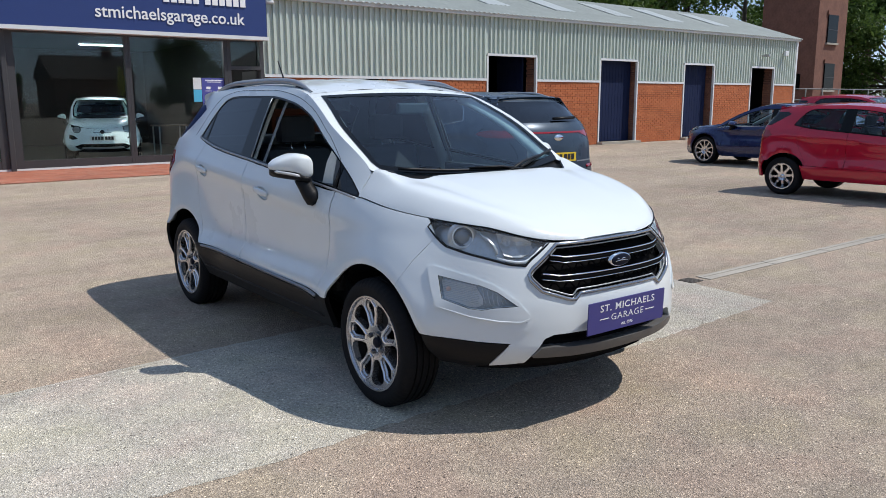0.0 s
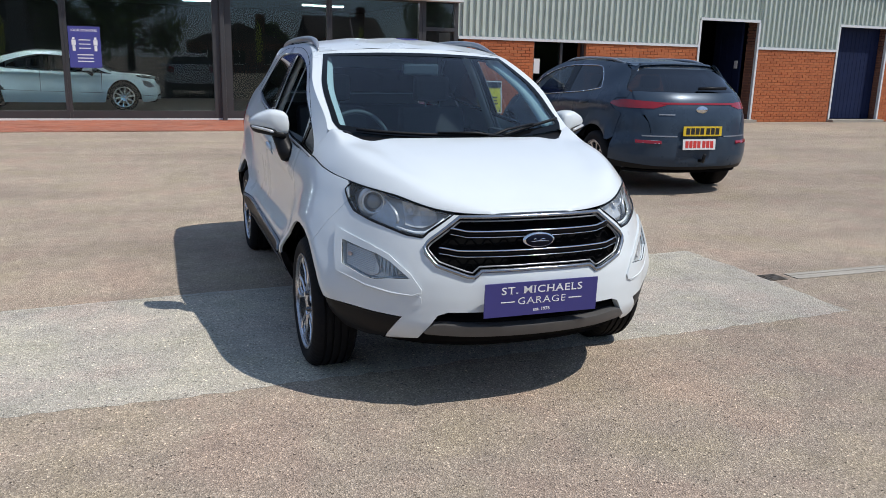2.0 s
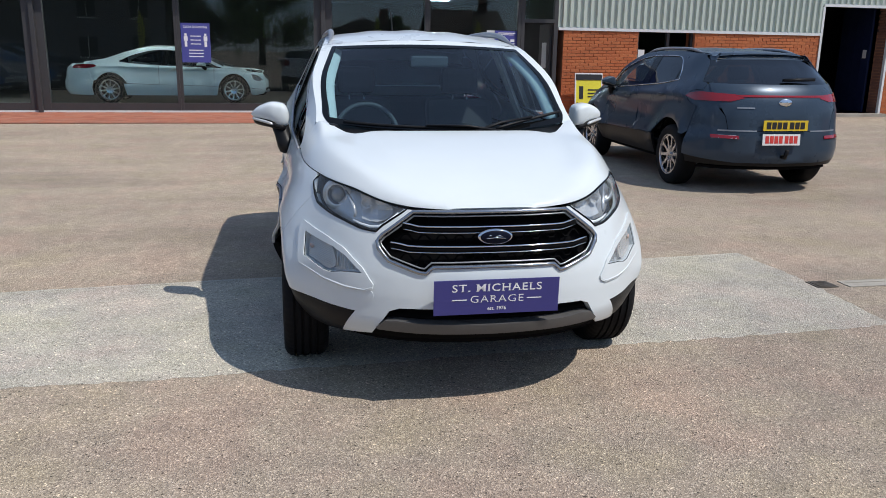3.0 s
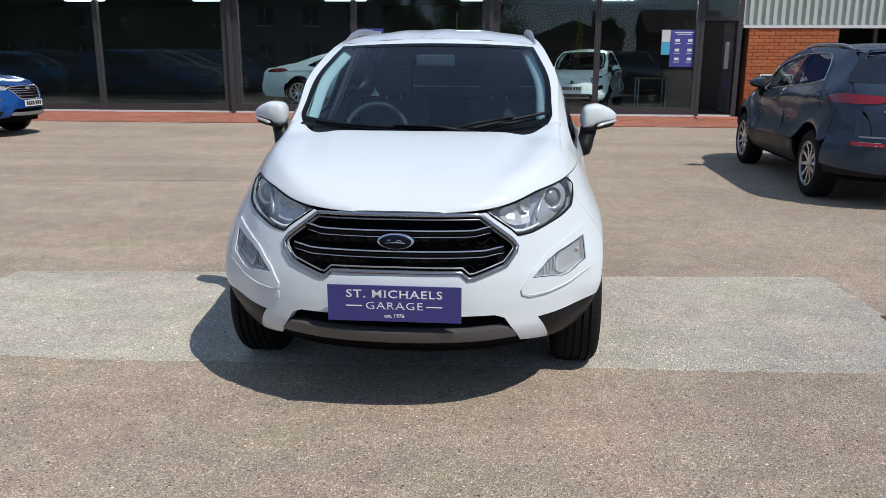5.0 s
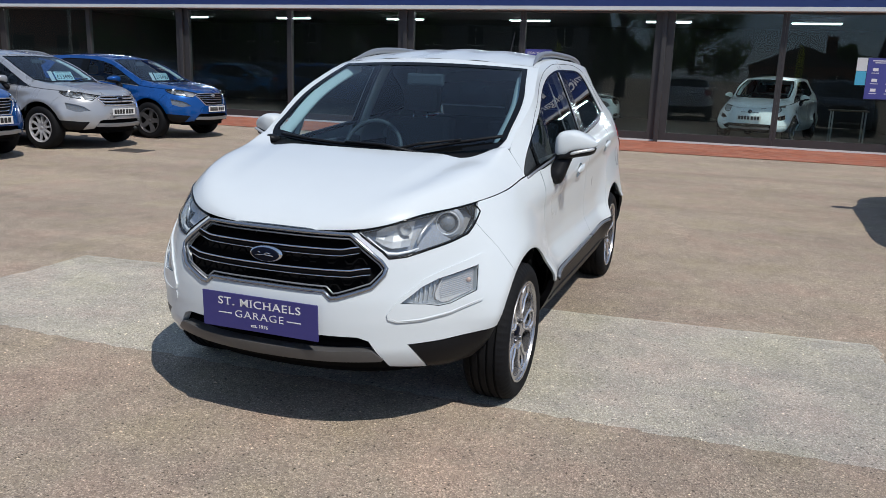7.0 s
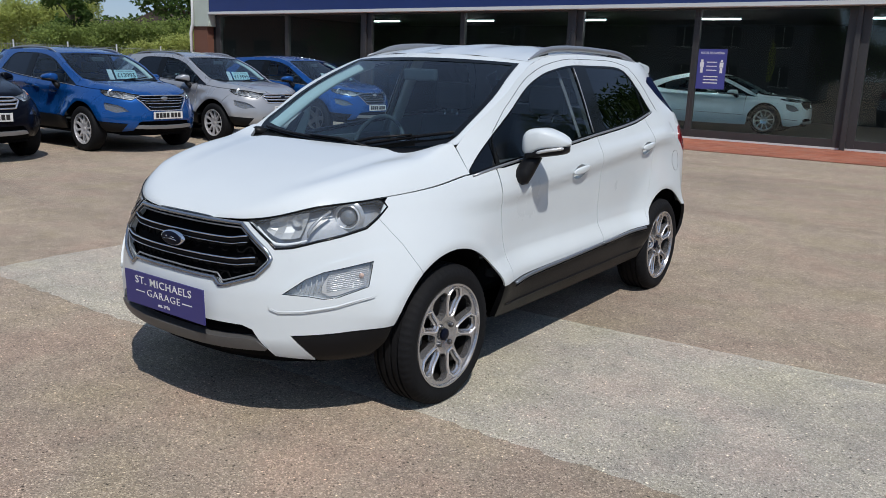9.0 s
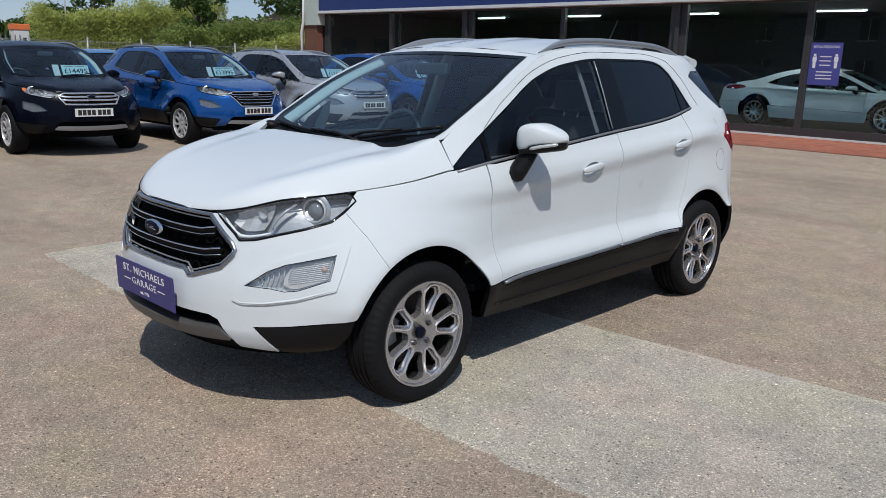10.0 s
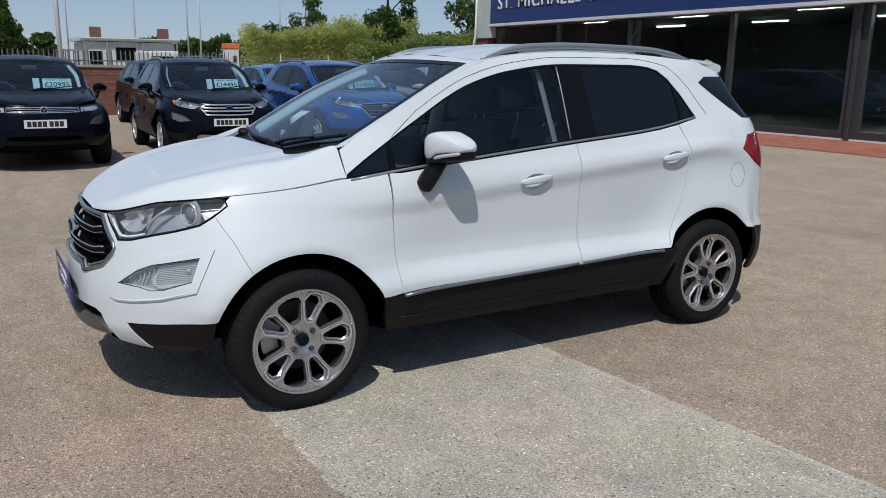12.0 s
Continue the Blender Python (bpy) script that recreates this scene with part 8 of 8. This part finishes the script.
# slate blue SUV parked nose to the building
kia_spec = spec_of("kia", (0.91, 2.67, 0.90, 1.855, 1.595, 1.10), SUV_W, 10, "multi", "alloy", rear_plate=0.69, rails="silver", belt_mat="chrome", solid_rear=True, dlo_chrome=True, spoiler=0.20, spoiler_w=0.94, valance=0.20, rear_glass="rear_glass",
                   tail_lamp=[("s", 2.76, 1.03), ("s", 2.80, 1.07), ("s", 2.95, 1.10), ("r", 0.50, 1.075), ("r", 0.42, 1.03), ("r", 0.55, 0.985), ("s", 2.93, 0.985)])
kia, ksh, kst = build_car("slate_suv", "slate blue SUV with trade plate, parked tail outwards", kia_spec, pose(7.42, 10.62, 0, 0, 0, 178))
lb = ksh.tail([("r", 0, 1.068), ("r", 0.50, 1.07), ("r", 0.45, 1.042), ("r", 0, 1.045)])
v, f = sheet(lb, ksh, 0.06, (), 0.01, 0.005)
link_mesh("light_bar", v, f, M["red_lens"], kia, "", True)
p = ksh(np.array([ksh.end]), np.array([0.98]))[0]
v, f = lathe([(0, 0.055), (0.01, 0.05), (0.012, 0.0005)], 24)
link_mesh("badge", [Matrix.Translation((0, p[1] + 0.004, p[2])) @ pose(0, 0, 0, 0, 0, 90) @ Matrix.Diagonal((1, 1.4, 0.75, 1)) @ Vector(q) for q in v], f, M["chrome"], kia, "", True)
p = ksh(np.array([ksh.end]), np.array([0.555]))[0]
number_plate(kia, Matrix.Translation((0.05, p[1] + 0.03, p[2])) @ pose(0, 0, 0, 86, 0, 180), 0.44, 0.12, "plate_white", "trade_plate", "trade_red", "white trade plate with red characters")
v, f = sweep([(0, p[1] - 0.1, 0.42), (0, p[1] + 0.06, 0.42), (0, p[1] + 0.09, 0.5)], 0.022, 8, False, 1, (1, 0, 0))
link_mesh("tow_bar", v, f, M["black_plastic"], kia, "", True)
for sg in (1, -1):
    o = ksh.line([("r", 0.48, 0.585), ("r", 0.72, 0.59), ("r", 0.72, 0.56), ("r", 0.48, 0.555)])
    v, f = sheet(o if sg > 0 else [(2 * ksh.end - a, z) for a, z in o], ksh, 0.06, (), 0.01, 0.006)
    link_mesh("reflector", v, f, M["red_lens"], kia, "", True)
for nm, pts, mt in (("model_lettering", [("r", 0.50, 0.915), ("r", 0.33, 0.915), ("r", 0.33, 0.898), ("r", 0.50, 0.898)], "silver"), ("bumper_strip", [("r", 0.66, 0.642), ("r", 0.30, 0.640), ("r", 0.30, 0.626), ("r", 0.66, 0.628)], "silver"), ("bumper_lamp", [("r", 0.66, 0.590), ("r", 0.50, 0.588), ("r", 0.50, 0.560), ("r", 0.66, 0.562)], "lamp_bowl")):
    v, f = sheet(ksh.line(pts), ksh, 0.05, (), 0.008, 0.005)
    link_mesh(nm, v, f, M[mt], kia, "", True)
v, f = sheet([(2 * ksh.end - a, z) for a, z in ksh.line([("r", 0.66, 0.642), ("r", 0.30, 0.640), ("r", 0.30, 0.626), ("r", 0.66, 0.628)])], ksh, 0.05, (), 0.008, 0.005)
link_mesh("bumper_strip", v, f, M["silver"], kia, "", True)
p0 = ksh(np.array([ksh.end]), np.array([1.22]))[0]
v, f = sweep([(-0.02, p0[1] + 0.02, p0[2] + 0.02), (-0.40, p0[1] + 0.005, p0[2] + 0.03)], 0.02, 6)
link_mesh("rear_wiper", v, f, M["black_plastic"], kia, "", True)

low_top = [(0.20, 1.03), (0.27, 1.095), (0.45, 1.20), (0.62, 1.30), (0.85, 1.42), (1.05, 1.50), (1.3, 1.548), (1.6, 1.545), (1.9, 1.49), (2.2, 1.395), (2.5, 1.285), (2.75, 1.20), (3.0, 1.165)]
low_dlo = [(0.23, 0.988), (0.40, 1.09), (0.62, 1.22), (0.78, 1.31), (0.94, 1.38), (1.2, 1.45), (1.5, 1.46), (1.8, 1.40), (2.05, 1.31), (2.24, 1.215), (2.30, 1.19)]
saloon = dict(saloon=True, ztop=low_top, dlo=low_dlo, dlo_end=2.28, pillar_b=(1.36, 1.44), pillar_c=2.10, roof_end=2.98, roof_parts=[("roof", 1.05, 1.95, None), ("rear_screen", 1.952, 2.70, "privacy"), ("boot_lid", 2.702, 2.98, None)], rear_tint="side_glass")
build_car("navy_saloon_car", "dark navy saloon car with silver alloy wheels", spec_of("navy", (0.83, 2.84, 1.02, 1.81, 1.42, 0.90), (0.318, 0.245, 0.225), 10, "multi", "alloy", belt_mat="chrome", clad="navy", sill=0.20, **saloon), pose(17.0, 10.95, 0, 0, 0, 180))
build_car("red_hatchback", "small bright red hatchback with white wheel trims", spec_of("red_paint", (0.72, 2.385, 0.56, 1.66, 1.43, 0.98), (0.295, 0.2, 0.185), 8, "multi", "polish", clad="red_paint", rear_tint="side_glass", belt_mat="gloss_black"), pose(12.52, 4.17, 0))
build_car("dark_red_car", "dark red car parked beyond the hatchback", spec_of("red_paint", (0.85, 2.6, 0.8, 1.8, 1.62, 1.1), (0.32, 0.22, 0.2), 5, "five", "alloy"), pose(22.6, 9.0, 0))
# inside the showroom
build_car("white_saloon_car", "white executive saloon car standing in the showroom", spec_of("show_white", (0.86, 2.98, 1.15, 1.88, 1.457, 0.93), (0.34, 0.245, 0.235), 10, "multi", "polish", belt_mat="chrome", clad="show_white", sill=0.20, **saloon), pose(0.76, 21.3, FLOOR, 0, 0, 90))
fiat_spec = spec_of("show_white", (0.70, 2.30, 0.56, 1.63, 1.49, 0.98), (0.29, 0.2, 0.19), 5, "five", "alloy", no_grille=True, no_fog=True, clad="show_white", front_plate=0.60,
                    lamp=[("x", 0.56 + 0.088 * math.cos(q), 0.815 + 0.085 * math.sin(q)) for q in np.linspace(0, 2 * math.pi, 17)[:-1]], lamp_low=[("s", -0.33, 0.88), ("s", -0.45, 0.875), ("x", 0.55, 0.872), ("x", 0.36, 0.862)])
fiat, fsh, fst = build_car("white_city_car", "small white city car with round headlights in the showroom", fiat_spec, pose(4.98, 19.2, FLOOR, 0, 0, -15))

v, f = sheet(fsh.half([("x", 0, 0.47), ("x", 0.48, 0.465), ("x", 0.62, 0.40), ("x", 0.52, 0.335), ("x", 0, 0.325)]), fsh, 0.06, (), 0.01, 0.004)
link_mesh("air_intake", v, f, M["gloss_black"], fiat, "", True)
pts = [tuple(p) for p in fsh(np.array([math.copysign(fsh.a_x(abs(x), 0.735), x) for x in np.linspace(-0.2, 0.2, 9)]), np.full(9, 0.735))]
v, f = sweep(pts, 0.01, 6)
link_mesh("chrome_bar", v, f, M["chrome"], fiat, "", True)
v, f = lathe([(0, 0.045), (0.012, 0.042), (0.014, 0.0005)], 20)
c = fsh(np.array([0.0]), np.array([0.755]))[0]
link_mesh("badge", [Matrix.Translation((0, c[1] - 0.004, c[2])) @ pose(0, 0, 0, 0, 0, -90) @ Vector(q) for q in v], f, M["lamp_dark"], fiat, "", True)
# ---------------------------------------------------------------- bricks and pavers
def brick_mesh(w, h, d, name, mat):
    bm = bmesh.new()
    block(bm, (0, 0, 0), (w, d, h), 0.004, 1)
    me = bpy.data.meshes.new(name)
    bm.to_mesh(me)
    bm.free()
    me.materials.append(mat)
    return me


full, half = brick_mesh(0.215, 0.065, 0.02, "brick", M["brick"]), brick_mesh(0.1025, 0.065, 0.02, "brick", M["brick"])
vv, ff = [], []
single = 0
rnd = random.Random(9)
for c in range(28):
    z = 0.012 + c * 0.075
    x = SX0 + 0.005 - (0.1125 if c % 2 else 0)
    while x < SX1 - 0.05:
        a, b = max(x, SX0), min(x + 0.215, SX1)
        for o in OPEN:
            if o[2] - 0.02 < z + 0.03 < o[3]:
                if o[0] < b and a < o[1]:
                    if a < o[0] and b > o[0]:
                        b = o[0]
                    elif a < o[1] and b > o[1]:
                        a = o[1]
                    else:
                        a = b = 0
        w = b - a
        if w > 0.03 and z + 0.065 < BRICK_H - 0.06:
            y = SW - 0.006 + rnd.uniform(-0.0025, 0.0025)
            if a < 10.6 and single < 300 and w > 0.2 and c < 28:
                ob = new("brick", full)
                ob.parent = bk
                ob.location = (a, y, z)
                single += 1
            else:
                k = len(vv)
                x0, x1 = a + 0.002, a + w - 0.002
                vv += [(x0, y, z), (x1, y, z), (x1, y, z + 0.063), (x0, y, z + 0.063), (x0 - 0.002, y + 0.014, z - 0.002), (x1 + 0.002, y + 0.014, z - 0.002), (x1 + 0.002, y + 0.014, z + 0.065), (x0 - 0.002, y + 0.014, z + 0.065)]
                ff += [(k, k + 1, k + 2, k + 3), (k + 4, k + 5, k + 1, k), (k + 5, k + 6, k + 2, k + 1), (k + 6, k + 7, k + 3, k + 2), (k + 7, k + 4, k, k + 3)]
        x += 0.225
tagged(link_mesh("brickwork", vv, ff, M["brick"], bk), "", "", "", "stuff")
# brick reveals of the workshop openings
vv, ff = [], []
for o in OPEN[1:]:
    for c in range(int((o[3] - o[2]) / 0.075)):
        z = o[2] + 0.01 + c * 0.075
        for q in range(2):
            y = SW + 0.01 + q * 0.225 + (0 if c % 2 else -0.05)
            for xx in (o[0] - 0.02, o[1] - 0.004):
                k = len(vv)
                x1 = xx + 0.024
                y0, y1 = max(y, SW), y + 0.213
                vv += [(xx, y0, z), (x1, y0, z), (x1, y1, z), (xx, y1, z), (xx, y0, z + 0.064), (x1, y0, z + 0.064), (x1, y1, z + 0.064), (xx, y1, z + 0.064)]
                ff += [(k + 3, k + 2, k + 1, k), (k + 4, k + 5, k + 6, k + 7), (k, k + 1, k + 5, k + 4), (k + 1, k + 2, k + 6, k + 5), (k + 2, k + 3, k + 7, k + 6), (k + 3, k, k + 4, k + 7)]
tagged(link_mesh("reveal_brickwork", vv, ff, M["old_brick"], bk), "", "", "", "stuff")
# boundary wall bricks
vv, ff = [], []
for c in range(18):
    z = 0.01 + c * 0.075
    y = -2.0 - (0.1125 if c % 2 else 0)
    while y < 8.2:
        a, b = max(y, -2.0), min(y + 0.215, 8.2)
        if b - a > 0.04:
            x = -18.318 + rnd.uniform(-0.004, 0.004)
            k = len(vv)
            vv += [(x, a, z), (x, b, z), (x, b, z + 0.065), (x, a, z + 0.065), (x - 0.014, a, z), (x - 0.014, b, z), (x - 0.014, b, z + 0.065), (x - 0.014, a, z + 0.065)]
            ff += [(k, k + 1, k + 2, k + 3), (k + 4, k + 5, k + 1, k), (k + 5, k + 6, k + 2, k + 1), (k + 6, k + 7, k + 3, k + 2), (k + 7, k + 4, k, k + 3)]
        y += 0.225
tagged(link_mesh("brickwork", vv, ff, M["old_brick"], bw), "", "", "", "stuff")
# paved apron along the building, rising gently to the plinth
AP0, AP1 = 16.15, WALL - 0.035
ap = tagged(link_mesh("pavement", [(X0 - 1, AP0, 0.002), (12.6, AP0, 0.002), (12.6, AP1, 0.085), (X0 - 1, AP1, 0.085)], [(0, 1, 2, 3)], M["mortar"]), "red block paved apron along the building", "", "", "structure")
vv, ff = [], []
y = AP0
r_i = 0
while y < AP1 - 0.05:
    x = X0 - 1 + (0.1 if r_i % 2 else 0)
    z = 0.004 + 0.083 * (y - AP0) / (AP1 - AP0)
    while x < 12.4:
        k = len(vv)
        dz = rnd.uniform(0.004, 0.009)
        vv += [(x, y, z + dz), (x + 0.196, y, z + dz), (x + 0.196, y + 0.096, z + dz + 0.004), (x, y + 0.096, z + dz + 0.004)]
        ff.append((k, k + 1, k + 2, k + 3))
        x += 0.2
    y += 0.1
    r_i += 1
tagged(link_mesh("paver", vv, ff, M["paver"], ap), "", "", "", "stuff")
